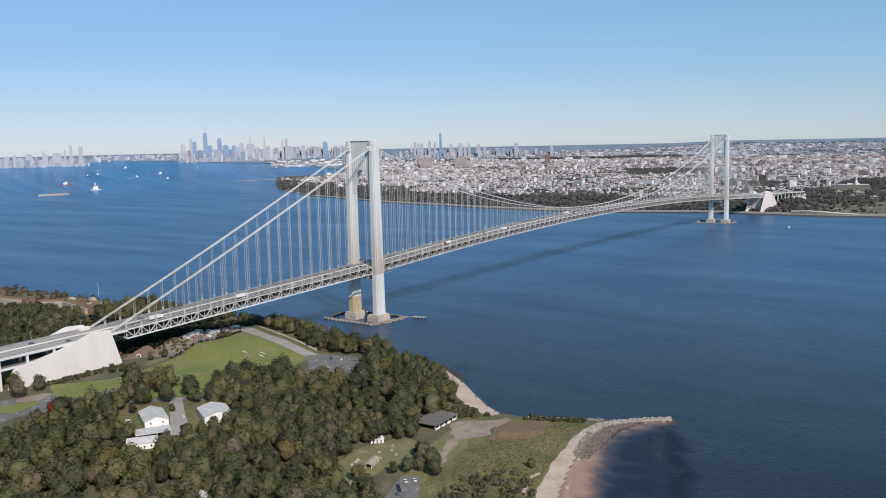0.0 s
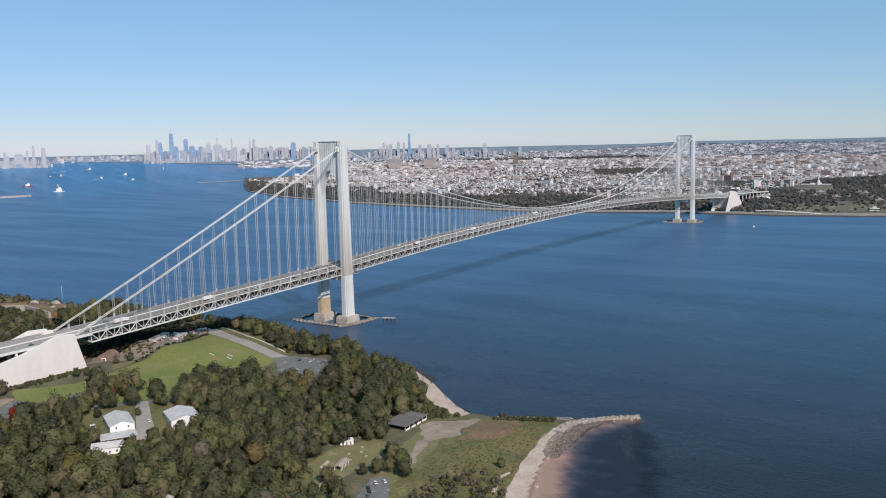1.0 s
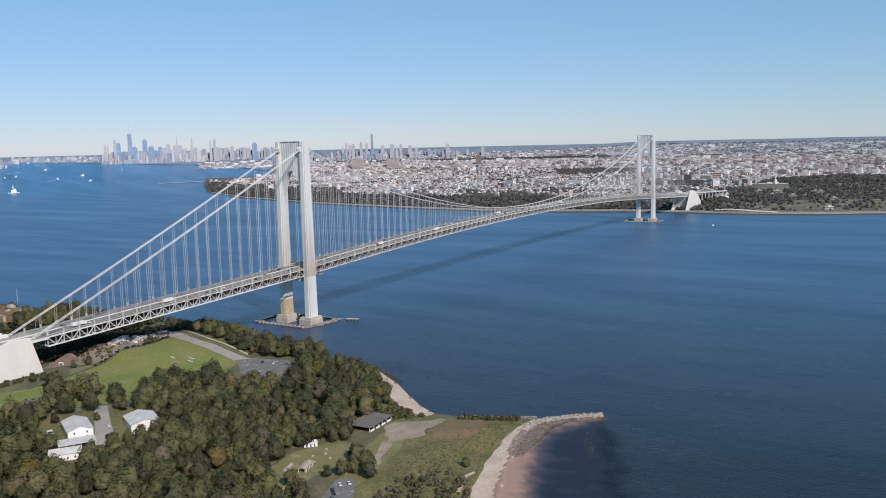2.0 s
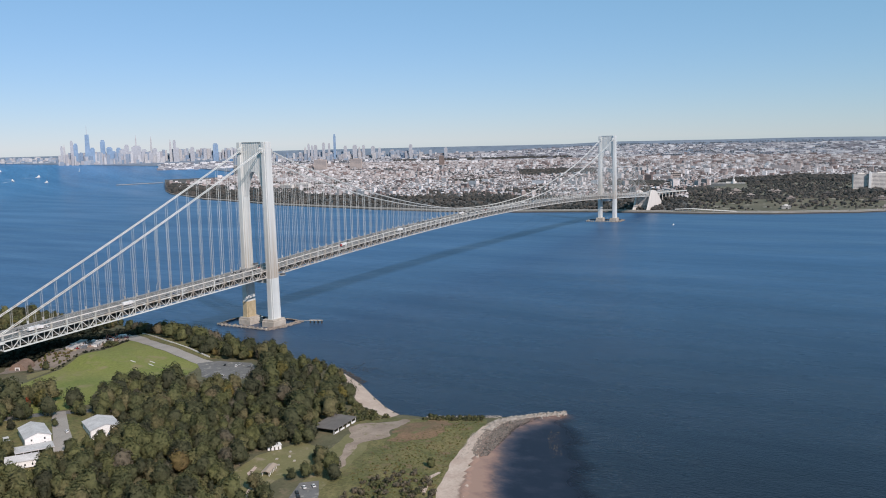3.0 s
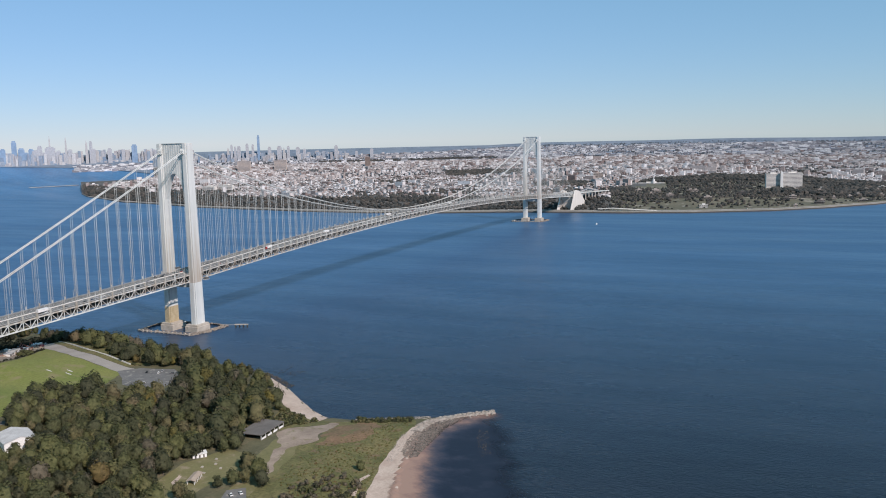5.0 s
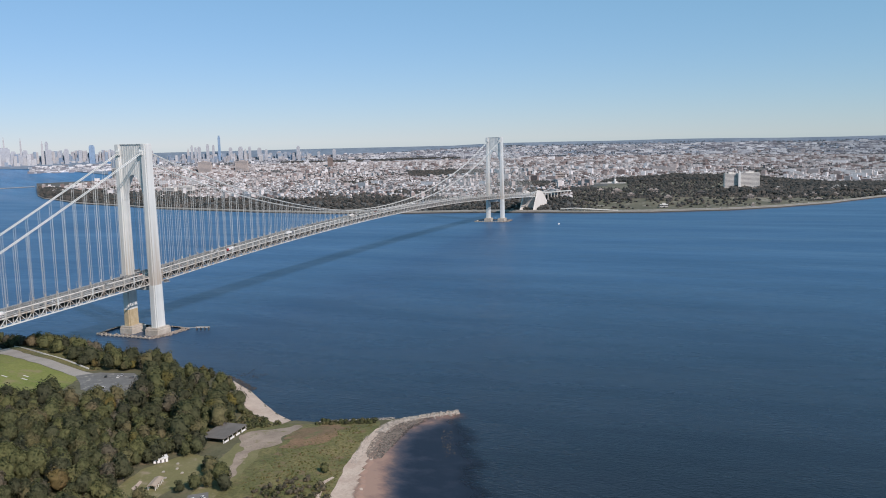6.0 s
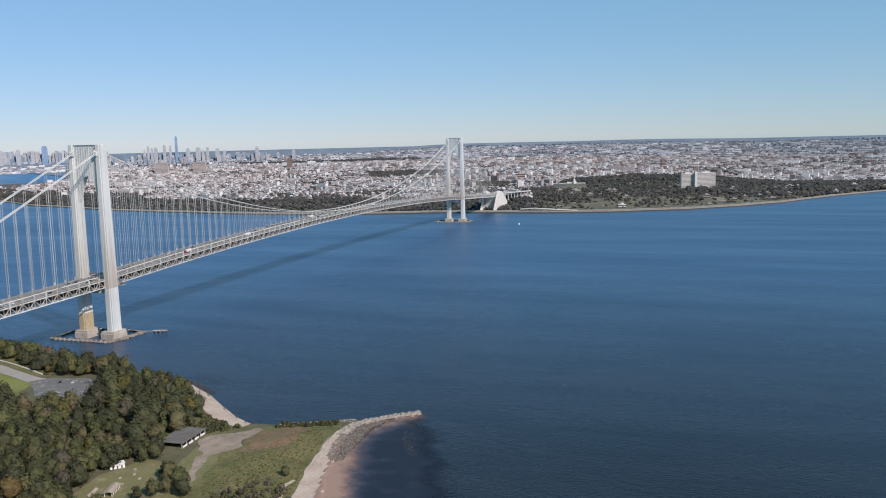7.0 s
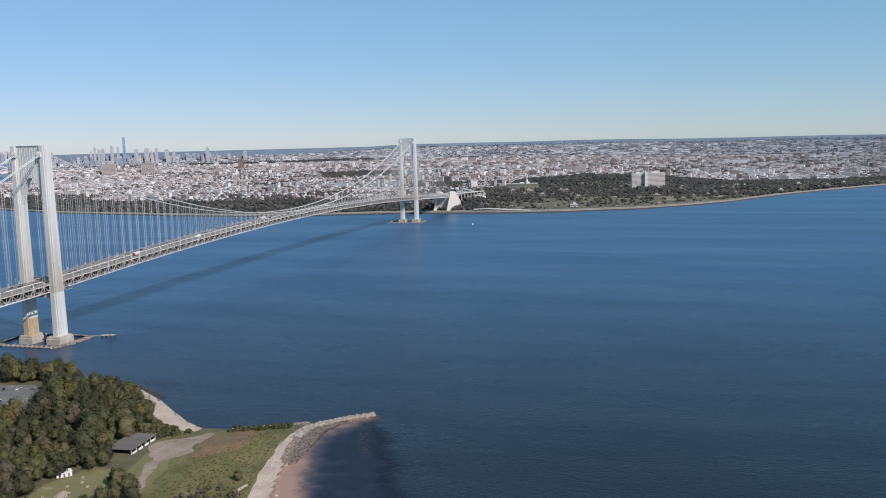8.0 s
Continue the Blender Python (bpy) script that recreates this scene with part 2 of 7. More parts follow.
SOIL = plain("woodland_floor", (0.07, 0.07, 0.035), (0.13, 0.12, 0.065), 0.06, 0.6, 0.95, 0.4, spots=(0.16, 0.13, 0.08))
DIRT = plain("trodden_dirt", (0.18, 0.152, 0.125), (0.27, 0.235, 0.20), 0.06, 0.7, 0.95, 0.3, spots=(0.26, 0.22, 0.18))
LAWN = plain("mown_grass", (0.138, 0.172, 0.034), (0.200, 0.205, 0.056), 0.028, 0.5, 0.95, 0.3, spots=(0.205, 0.180, 0.082), grain_depth=0.25)
SCRUB = plain("meadow_scrub", (0.088, 0.100, 0.030), (0.190, 0.162, 0.066), 0.045, 0.5, 0.95, 1.0, spots=(0.155, 0.112, 0.062), grain_depth=0.45)
RUSTY = plain("rusty_weeds", (0.150, 0.112, 0.054), (0.225, 0.138, 0.080), 0.06, 0.5, 0.95, 0.9, spots=(0.115, 0.120, 0.045), grain_depth=0.4)
DRY_LAWN = plain("dry_grass", (0.145, 0.14, 0.055), (0.19, 0.17, 0.080), 0.05, 0.6, 0.95, 0.2, spots=(0.24, 0.20, 0.13))
PALE_ROAD = plain("pale_road", (0.27, 0.25, 0.225), (0.35, 0.325, 0.295), 0.06, 1.2, 0.9, 0.1, stretch=(0.2, 1, 1))
SAND = plain("beach_sand", (0.42, 0.325, 0.265), (0.54, 0.445, 0.37), 0.08, 0.8, 0.95, 0.2)
GRAVEL = plain("gravel_track", (0.235, 0.180, 0.138), (0.355, 0.285, 0.228), 0.08, 1.0, 0.95, 0.2, spots=(0.19, 0.165, 0.085))
ROCK = plain("jetty_stone", (0.24, 0.21, 0.18), (0.44, 0.40, 0.35), 0.25, 1.2, 0.9, 0.5, spots=(0.14, 0.12, 0.10))
MID_ROCK = plain("brown_beach_stone", (0.13, 0.11, 0.095), (0.26, 0.225, 0.19), 0.4, 1.2, 0.9, 0.5, spots=(0.07, 0.06, 0.05))
DARK_ROCK = plain("weedy_stone", (0.028, 0.026, 0.025), (0.085, 0.075, 0.066), 0.25, 1.2, 0.8, 0.5)
LEAF = leaves("summer_leaves", [(0.1, (0.055, 0.057, 0.039)), (0.3, (0.075, 0.080, 0.046)), (0.5, (0.099, 0.106, 0.053)), (0.7, (0.129, 0.134, 0.060)), (0.9, (0.152, 0.126, 0.079))])
LEAF_TURNING = leaves("turning_leaves", [(0.2, (0.125, 0.115, 0.045)), (0.5, (0.165, 0.142, 0.046)), (0.8, (0.120, 0.082, 0.052))])
LEAF_GREY = leaves("thinning_leaves", [(0.2, (0.105, 0.096, 0.070)), (0.8, (0.150, 0.130, 0.096))])
# leaf colour darkened to paint in the deep shade round the bridge
LEAF_DARK = leaves("shade_darkened_leaves", [(0.3, (0.020, 0.025, 0.018)), (0.7, (0.034, 0.036, 0.025))], 0.05)
LEAF_RED = leaves("red_leaves", [(0.3, (0.20, 0.03, 0.02)), (0.7, (0.28, 0.06, 0.03))])
# haze mixed into both leaf colours: faint here, stronger in the next
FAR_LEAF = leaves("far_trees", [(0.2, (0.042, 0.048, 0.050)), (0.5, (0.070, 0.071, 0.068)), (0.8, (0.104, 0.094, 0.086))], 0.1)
HAZED_LEAF = leaves("haze_tinted_trees", [(0.2, (0.060, 0.074, 0.088)), (0.8, (0.096, 0.108, 0.120))], 0.1)
# blue glass, lightened with painted haze
GLASS_TOWER = plain("haze_tinted_blue_glass", (0.17, 0.27, 0.40), (0.22, 0.32, 0.45), 0.02, 0.08, 0.5, 0)
BARK = plain("bark", (0.10, 0.08, 0.06), (0.18, 0.15, 0.12), 0.8, 4, 0.95, 0.4)
FAR_GROUND = plain("far_ground", (0.070, 0.072, 0.068), (0.135, 0.132, 0.128), 0.01, 0.06, 0.95, 0)
HOUSES = town("far_houses", [(0.62, 0.59, 0.575), (0.27, 0.21, 0.195), (0.74, 0.72, 0.71), (0.37, 0.315, 0.295), (0.81, 0.80, 0.80), (0.215, 0.17, 0.16), (0.52, 0.47, 0.45), (0.40, 0.38, 0.375)],
              [(0.23, 0.225, 0.23), (0.58, 0.57, 0.58), (0.16, 0.155, 0.16), (0.76, 0.76, 0.77), (0.25, 0.21, 0.20), (0.42, 0.41, 0.415), (0.30, 0.285, 0.285)])
# house and land colours cooled and greyed to paint in the haze
HAZED_HOUSES = town("haze_tinted_houses", [(0.40, 0.41, 0.43), (0.22, 0.22, 0.24), (0.60, 0.61, 0.63), (0.28, 0.28, 0.31), (0.76, 0.77, 0.78), (0.19, 0.20, 0.23)], [(0.26, 0.28, 0.32), (0.58, 0.60, 0.64), (0.20, 0.22, 0.26), (0.78, 0.79, 0.81), (0.32, 0.34, 0.38)])
HAZED_LAND = plain("haze_tinted_land", (0.12, 0.165, 0.22), (0.17, 0.215, 0.27), 0.01, 0.06, 0.95, 0)
# blue-grey facades with distance haze painted into the wall colours
TOWERS = town("haze_tinted_towers", [(0.25, 0.31, 0.39), (0.34, 0.39, 0.45), (0.43, 0.45, 0.48), (0.20, 0.28, 0.38), (0.48, 0.48, 0.48), (0.28, 0.35, 0.43), (0.38, 0.38, 0.40), (0.54, 0.55, 0.56)],
              [(0.34, 0.37, 0.41), (0.42, 0.44, 0.47)], rough=0.5)


# ---- building blocks ----
def mesh_of(name, verts, faces, material, smooth_faces=False):
    me = bpy.data.meshes.new(name)
    me.from_pydata(verts if isinstance(verts, list) else verts.tolist(), [], faces if isinstance(faces, list) else faces.tolist())
    for m in (material if isinstance(material, (list, tuple)) else (material,)):
        me.materials.append(m)
    if smooth_faces:
        me.polygons.foreach_set("use_smooth", [True] * len(me.polygons))
    me.update()
    return me


def part(name, bm, material, parent, label="", smooth_faces=False):
    """Links a bmesh, or a mesh, as one mesh object under a thing or a part."""
    if isinstance(bm, bpy.types.Mesh):
        me = bm
    else:
        me = bpy.data.meshes.new(name)
        bmesh.ops.recalc_face_normals(bm, faces=bm.faces)
        bm.to_mesh(me)
        bm.free()
        for m in (material if isinstance(material, (list, tuple)) else (material,)):
            me.materials.append(m)
        if smooth_faces:
            me.polygons.foreach_set("use_smooth", [True] * len(me.polygons))
    ob = new(name, me)
    if parent:
        ob.parent = parent
    if label:
        tagged(ob, label)
    return ob


def thing(name, label, category, group="", m=None):
    ob = new(name)
    tagged(ob, label, category, group)
    if m is not None:
        ob.matrix_world = m
    return ob


def box(bm, lo, hi, bevel=0.0):
    """A box from its low to its high corner."""
    m = Matrix.LocRotScale([(a + b) / 2 for a, b in zip(lo, hi)], None, [b - a for a, b in zip(lo, hi)])
    made = bmesh.ops.create_cube(bm, size=1, matrix=m)["verts"]
    if bevel:
        edges = list({e for v in made for e in v.link_edges})
        bmesh.ops.bevel(bm, geom=edges, offset=bevel, segments=1, affect="EDGES")
    return bm


def bar(bm, a, b, w, h=None, sides=4):
    """A straight bar from a to b, w across and h deep."""
    a, b = Vector(a), Vector(b)
    h = h or w
    way = (b - a).normalized()
    side = way.cross(Vector((0, 0, 1)))
    side = side.normalized() if side.length > 1e-3 else Vector((0, 1, 0))
    up = side.cross(way)
    rings = []
    for p in (a, b):
        ring = []
        for i in range(sides):
            t = 2 * math.pi * (i + 0.5) / sides
            k = 1 / math.cos(math.pi / sides) if sides == 4 else 1
            ring.append(bm.verts.new(p + side * math.cos(t) * w / 2 * k + up * math.sin(t) * h / 2 * k))
        rings.append(ring)
    for i in range(sides):
        j = (i + 1) % sides
        bm.faces.new((rings[0][i], rings[0][j], rings[1][j], rings[1][i]))
    bm.faces.new(rings[0][::-1])
    bm.faces.new(rings[1])
    return bm


def prism(bm, outline, z0, z1):
    """An upright prism over a ground outline."""
    lo = [bm.verts.new((x, y, z0)) for x, y in outline]
    hi = [bm.verts.new((x, y, z1)) for x, y in outline]
    for i in range(len(outline)):
        j = (i + 1) % len(outline)
        bm.faces.new((lo[i], lo[j], hi[j], hi[i]))
    bm.faces.new(hi)
    bm.faces.new(lo[::-1])
    return bm


def inside(ring, x, y):
    ring = np.asarray(ring, float)
    r = np.zeros(np.shape(x), bool)
    for (ax, ay), (bx, by) in zip(ring, np.roll(ring, -1, 0)):
        r ^= ((ay > y) != (by > y)) & (x < (bx - ax) * (y - ay) / (by - ay + 1e-12) + ax)
    return r


def draped(name, ring, material, label, lift=0.12, step=3.0, category="ground", rag=0.0, height=None):
    """A patch of ground cover over the outline, laid on the ground; rag: how far its rim strays."""
    ring = np.asarray(ring, float)
    bm = bmesh.new()
    vs = []
    for (ax, ay), (bx, by) in zip(ring, np.roll(ring, -1, 0)):
        n = max(1, int(np.hypot(bx - ax, by - ay) / step))
        for i in range(n):
            x, y = ax + (bx - ax) * i / n, ay + (by - ay) * i / n
            if rag:
                x += rag * noise.noise((x * 0.08, y * 0.08, 1.0))
                y += rag * noise.noise((x * 0.08, y * 0.08, 7.0))
            vs.append(bm.verts.new((x, y, 0)))
    f = bm.faces.new(vs)
    lo, hi = ring.min(0) - 9, ring.max(0) + 9
    for axis in (0, 1):
        for v in np.arange(lo[axis], hi[axis], step * 1.7):
            co, no = [0, 0, 0], [0, 0, 0]
            co[axis], no[axis] = float(v), 1
            bmesh.ops.bisect_plane(bm, geom=bm.verts[:] + bm.edges[:] + bm.faces[:], plane_co=co, plane_no=no)
    xy = np.array([v.co[:2] for v in bm.verts])
    z = (height or ground_z)(xy[:, 0], xy[:, 1]) + lift
    for v, h in zip(bm.verts, z):
        v.co.z = h
    for f in bm.faces:
        if f.normal.z < 0:
            f.normal_flip()
    me = bpy.data.meshes.new(name)
    bm.to_mesh(me)
    bm.free()
    me.materials.append(material)
    return tagged(new(name, me), label, category, kind="structure")


def polar_sheet(az, ranges, height):
    """Vertices and faces of a fan of ground round the eye. az: degrees clockwise from +y; ranges[i][j]; height(x, y)."""
    a = np.radians(az)[:, None]
    x, y = EYE[0] + np.sin(a) * ranges, EYE[1] + np.cos(a) * ranges
    p = drawn_in(np.stack([x, y, height(x, y)], -1))
    n, m = ranges.shape
    i = np.arange((n - 1) * m).reshape(n - 1, m)[:, :-1].ravel()
    return p, np.stack([i, i + 1, i + m + 1, i + m], 1)


def azimuth(x, y):
    return np.degrees(np.arctan2(np.asarray(x, float) - EYE[0], np.asarray(y, float) - EYE[1]))


# ---- water: one sheet to the horizon ----
sheet_az = np.linspace(0, 360, 181)
sheet_r = np.concatenate([[5], np.geomspace(60, 60000, 70)])[None, :].repeat(181, 0)
v, f = polar_sheet(sheet_az, sheet_r, lambda x, y: x * 0)
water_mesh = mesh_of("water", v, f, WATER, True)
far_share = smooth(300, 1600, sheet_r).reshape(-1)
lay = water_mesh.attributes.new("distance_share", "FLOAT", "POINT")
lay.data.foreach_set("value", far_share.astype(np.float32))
# how much the far water's colour is brightened, by distance from the eye
lay = water_mesh.attributes.new("far_brightening", "FLOAT", "POINT")
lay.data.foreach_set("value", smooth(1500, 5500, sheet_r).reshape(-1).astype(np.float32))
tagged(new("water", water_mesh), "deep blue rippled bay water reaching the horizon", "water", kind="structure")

# ---- near shore ground ----
gx, gy = np.meshgrid(np.arange(-1000, -40, 5.0), np.arange(-790, 900, 5.0), indexing="ij")
gz = ground_z(gx, gy)
rough_z = np.array([noise.noise((a * 0.05, b * 0.05, 0)) for a, b in zip(gx.ravel(), gy.ravel())]).reshape(gx.shape)
gz = gz + np.where(gz > 3, 0.06 * rough_z, 0)
n0, n1 = gx.shape
i = np.arange((n0 - 1) * n1).reshape(n0 - 1, n1)[:, :-1].ravel()
cells = np.stack([i, i + n1, i + n1 + 1, i + 1], 1)
keep = gz.ravel()[cells].max(1) > -3.5
tagged(new("ground", mesh_of("ground", np.stack([gx, gy, gz], -1).reshape(-1, 3), cells[keep], SOIL, True)),
       "wooded shore ground of dark soil and leaf litter", "ground", kind="structure")

# ---- far shore ----
FAR_COAST = [(1300, 5200), (2868, 3190), (2253, 2563), (1966, 2198), (1734, 1783), (1660, 1548), (1553, 1273), (1511, 1062), (1462, 801), (1441, 563), (1474, 327), (1534, 120),
             (1547, -169), (1583, -346), (1674, -544), (1779, -673), (1930, -810), (2190, -968), (2514, -1231), (2694, -1390), (3300, -2100)]
BEHIND_POINT = [(2868, 3190), (3300, 3080), (3900, 3380), (4430, 4115), (6172, 6782), (6900, 8600)]
SKYLINE_COAST = [(2000, 9800), (4842, 10370), (6175, 10615), (6900, 12500), (8400, 15500), (8700, 14600), (7484, 10441), (6700, 8300), (6172, 6782), (4430, 4115)]
_fc = np.array(FAR_COAST[1:], float)
_fa, _fr = azimuth(_fc[:, 0], _fc[:, 1]), np.hypot(_fc[:, 0] - EYE[0], _fc[:, 1] - EYE[1])


def far_inland(x, y):
    """Metres past the far shore, along the line of sight."""
    return np.hypot(x - EYE[0], y - EYE[1]) - np.interp(azimuth(x, y), _fa, _fr)


def far_z(x, y):
    d = far_inland(x, y)
    r = np.hypot(x - EYE[0], y - EYE[1])
    a = azimuth(x, y)
    bluff = 14 * smooth(60, 330, d) * (1 - smooth(86, 92, a)) + 6 * smooth(60, 500, d)
    ridge = 118 * smooth(8500, 15000, r) * (1 - smooth(16000, 24000, r)) * smooth(60, 74, a)
    ripple = 5 * np.sin(x * 0.0021 + 1) * np.sin(y * 0.0017) * smooth(500, 1500, d)
    return 1.6 + bluff + ridge + ripple


def FORT_DEPTH(a):
    """How far inland the wooded army land reaches, by bearing."""
    return np.interp(a, [77.3, 80, 84, 90, 94, 99, 116], [600, 1400, 1800, 1500, 900, 450, 300])


PARADE_GRASS = plain("parade_grass", (0.085, 0.086, 0.056), (0.150, 0.138, 0.096), 0.012, 0.1, 0.95, 0, spots=(0.28, 0.26, 0.22))
land_az = np.linspace(_fa[0], 125, 360)
start = np.interp(land_az, _fa, _fr)
bp = np.array(BEHIND_POINT, float)
end = np.interp(land_az, azimuth(bp[:, 0], bp[:, 1])[:4], np.hypot(bp[:, 0] - EYE[0], bp[:, 1] - EYE[1])[:4])
end = np.where(land_az > azimuth(4430, 4115), 60000, end)
steps = np.linspace(0, 1, 60)[None, :]
land_r = start[:, None] * (end / start)[:, None] ** steps
land_r = start[:, None] + (land_r - start[:, None]) * (0.35 + 0.65 * steps)
v, f = polar_sheet(land_az, land_r, far_z)
f = f[land_r.ravel()[f[:, 2]] < 1.5 * land_r.ravel()[f[:, 1]]]
land_mesh = mesh_of("far_shore_ground", v, f, (FAR_GROUND, HAZED_LAND, PARADE_GRASS), True)
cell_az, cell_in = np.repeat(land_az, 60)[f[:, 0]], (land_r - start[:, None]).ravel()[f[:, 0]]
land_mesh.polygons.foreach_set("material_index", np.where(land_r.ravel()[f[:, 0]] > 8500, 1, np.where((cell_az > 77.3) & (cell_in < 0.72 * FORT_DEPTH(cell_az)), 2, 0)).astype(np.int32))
tagged(new("ground", land_mesh), "built-up far shore rising behind a sea wall", "ground", kind="structure")
sk = np.array(SKYLINE_COAST, float)
sk_az, sk_r0 = azimuth(sk[:, 0], sk[:, 1]), np.hypot(sk[:, 0] - EYE[0], sk[:, 1] - EYE[1])
order = np.argsort(sk_az)
sk_az, sk_r0 = sk_az[order], sk_r0[order]
b_az = np.linspace(sk_az[0] - 12, azimuth(4430, 4115), 160)
b_r0 = np.interp(b_az, sk_az, sk_r0)
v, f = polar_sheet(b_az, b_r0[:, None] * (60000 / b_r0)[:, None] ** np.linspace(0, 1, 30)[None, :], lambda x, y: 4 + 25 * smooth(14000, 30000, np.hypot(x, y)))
tagged(new("backdrop", mesh_of("upper_bay_ground", v, f, HAZED_LAND, True)), "low distant land round the upper bay", "ground", kind="structure")


# ---- the bridge ----
TAN_FOOT = plain("tan_leg_foot", (0.40, 0.33, 0.20), (0.50, 0.43, 0.29), 0.2, 1.0, 0.7, 0.0, spots=(0.34, 0.27, 0.17))
SPAN, SIDE = 1298.0, 346.0
CABLE_Y, PAIR = 15.7, 1.3
PANEL = SPAN / 86


def chord_z(x):
    """Height of the bottom chord."""
    if x < 0:
        return 57.2 + 0.034 * x
    if x > SPAN:
        return 57.2 - 0.052 * (x - SPAN)
    return 57.2 + 18.8 * (1 - ((x - SPAN / 2) / (SPAN / 2)) ** 2)


def road_z(x):
    return chord_z(x) + 8.6


def cable_z(x):
    if x < 0:
        return 204 + x * (204 - 55) / SIDE + 2.5 * ((2 * x / SIDE + 1) ** 2 - 1)
    if x > SPAN:
        u = x - SPAN
        return 204 - u * (204 - 56) / SIDE + 2.5 * ((2 * u / SIDE - 1) ** 2 - 1)
    return 89.5 + 114.5 * ((x - SPAN / 2) / (SPAN / 2)) ** 2


bridge = thing("suspension_bridge", "pale grey double-deck steel suspension bridge crossing the strait", "bridge")


def lofted(rings):
    """A closed skin through rings of equal length."""
    bm = bmesh.new()
    made = [[bm.verts.new(p) for p in ring] for ring in rings]
    n = len(rings[0])
    for a, b in zip(made, made[1:]):
        for i in range(n):
            bm.faces.new((a[i], a[(i + 1) % n], b[(i + 1) % n], b[i]))
    bm.faces.new(made[0][::-1])
    bm.faces.new(made[-1])
    return bm


def swept(points, halves):
    """A rectangular or shaped section (list of (y, z)) carried along points (x, y, z), upright."""
    return lofted([[(x, y + sy, z + sz) for sy, sz in halves] for x, y, z in points])


def leg_ring(side, z):
    """Cross-shaped section of a tower leg, tapering upwards."""
    s = (z - 8.5) / 202.5
    a, b, n = 7.7 - 1.7 * s, 4.3 - 0.9 * s, 1.25
    c = side * (18.6 - 0.9 * s)
    plan = [(-a, -b + n), (-a + n, -b + n), (-a + n, -b), (a - n, -b), (a - n, -b + n), (a, -b + n),
            (a, b - n), (a - n, b - n), (a - n, b), (-a + n, b), (-a + n, b - n), (-a, b - n)]
    return [(px, c + py, z) for px, py in plan]


def tower(at, label):
    t = part("tower", lofted([[(-1, -1, 9), (1, -1, 9), (1, 1, 9), (-1, 1, 9)], [(-1, -1, 9.5), (1, -1, 9.5), (1, 1, 9.5), (-1, 1, 9.5)]]), STEEL, bridge, label)
    t.location.x = at
    for side in (-1, 1):
        part("leg", lofted([leg_ring(side, z) for z in (8.5, 60, 110, 160, 211)]), STEEL, t)
        bm = bmesh.new()
        box(bm, (-11, side * 17.5 - 9.0, -6), (11, side * 17.5 + 9.0, 6.6), 0.5)
        box(bm, (-10.2, side * 17.5 - 8.2, 6.5), (10.2, side * 17.5 + 8.2, 8.6), 0.3)
        part("pedestal", bm, CONCRETE, t, "stained pale concrete pedestal")
        for k in (-1, 1):
            y = side * CABLE_Y + k * PAIR
            for e in (-1, 1):
                bm = lofted([[(e * 4.5, y - 1.1, 200), (e * 4.5, y + 1.1, 200), (e * 4.5, y + 1.1, 206.2), (e * 4.5, y - 1.1, 206.2)],
                             [(e * 7.4, y - 1.0, 198.8), (e * 7.4, y + 1.0, 198.8), (e * 7.4, y + 1.0, 203.0), (e * 7.4, y - 1.0, 203.0)]])
                part("saddle_housing", bm, STEEL, t)
    # upper portal strut with an arched soffit and upright ribs
    half = 14.8
    arch = [(y, 177.5 - 29.0 * (abs(y) / 14.4) ** 2.3) for y in np.linspace(-14.4, 14.4, 21)]
    outline = [(-half, 210.6), (half, 210.6), (half, 148.2)] + [(float(y), float(z)) for y, z in arch[::-1]] + [(-half, 148.2)]
    bm = bmesh.new()
    for x in (-3.6, 3.6):
        vs = [bm.verts.new((x, y, z)) for y, z in outline]
        bm.faces.new(vs if x > 0 else vs[::-1])
    bm.verts.ensure_lookup_table()
    n = len(outline)
    for i in range(n):
        j = (i + 1) % n
        bm.faces.new((bm.verts[i], bm.verts[j], bm.verts[n + j], bm.verts[n + i]))
    part("portal_strut", bm, STEEL, t)
    for y in np.linspace(-11.2, 11.2, 8):
        foot = 178.6 - 29.0 * (abs(y) / 14.4) ** 2.3
        bm = bmesh.new()
        for x in (-3.75, 3.75):
            box(bm, (x - 0.2, y - 0.16, foot), (x + 0.2, y + 0.16, 210.4))
        part("rib", bm, STEEL, t)
    bm = box(bmesh.new(), (-4.6, -19.5, 210.7), (4.6, 19.5, 211.3), 0.15)
    part("cap", bm, STEEL, t)
    # strut under the roadway
    # tan band from the pedestal up to 27 m, near tower only
    ring = [[(px_ * 1.012, side_y + (py_ - side_y) * 1.02, z_) for px_, py_, z_ in leg_ring(1, h)] for side_y in (17.9,) for h in (8.6, 27.0)]
    if at < 1:
        part("primer_coat", lofted(ring), TAN_FOOT, t, "tan band round the foot of one leg")
    z = chord_z(at)
    bm = box(bmesh.new(), (-3.2, -12.5, z - 7.5), (3.2, 12.5, z - 1.2), 0.3)
    part("lower_strut", bm, STEEL, t, "dark shaded steel strut below the roadway")
    return t


tower_near = tower(0.0, "tall pale steel tower with brown rust runs at roadway height")
tower_far = tower(SPAN, "tall pale steel tower standing off the far shore")

for side in (-1, 1):
    for k in (-1, 1):
        y = side * CABLE_Y + k * PAIR
        for x0, x1, n in ((-SIDE, 0, 20), (0, SPAN, 64), (SPAN, SPAN + SIDE, 20)):
            rings = []
            for x in np.linspace(x0, x1, n + 1):
                rings.append([(x, y + 0.46 * math.cos(a), cable_z(x) + 0.46 * math.sin(a)) for a in np.linspace(0, 2 * math.pi, 9)[:-1]])
            part("main_cable", lofted(rings), STEEL, bridge, smooth_faces=True)

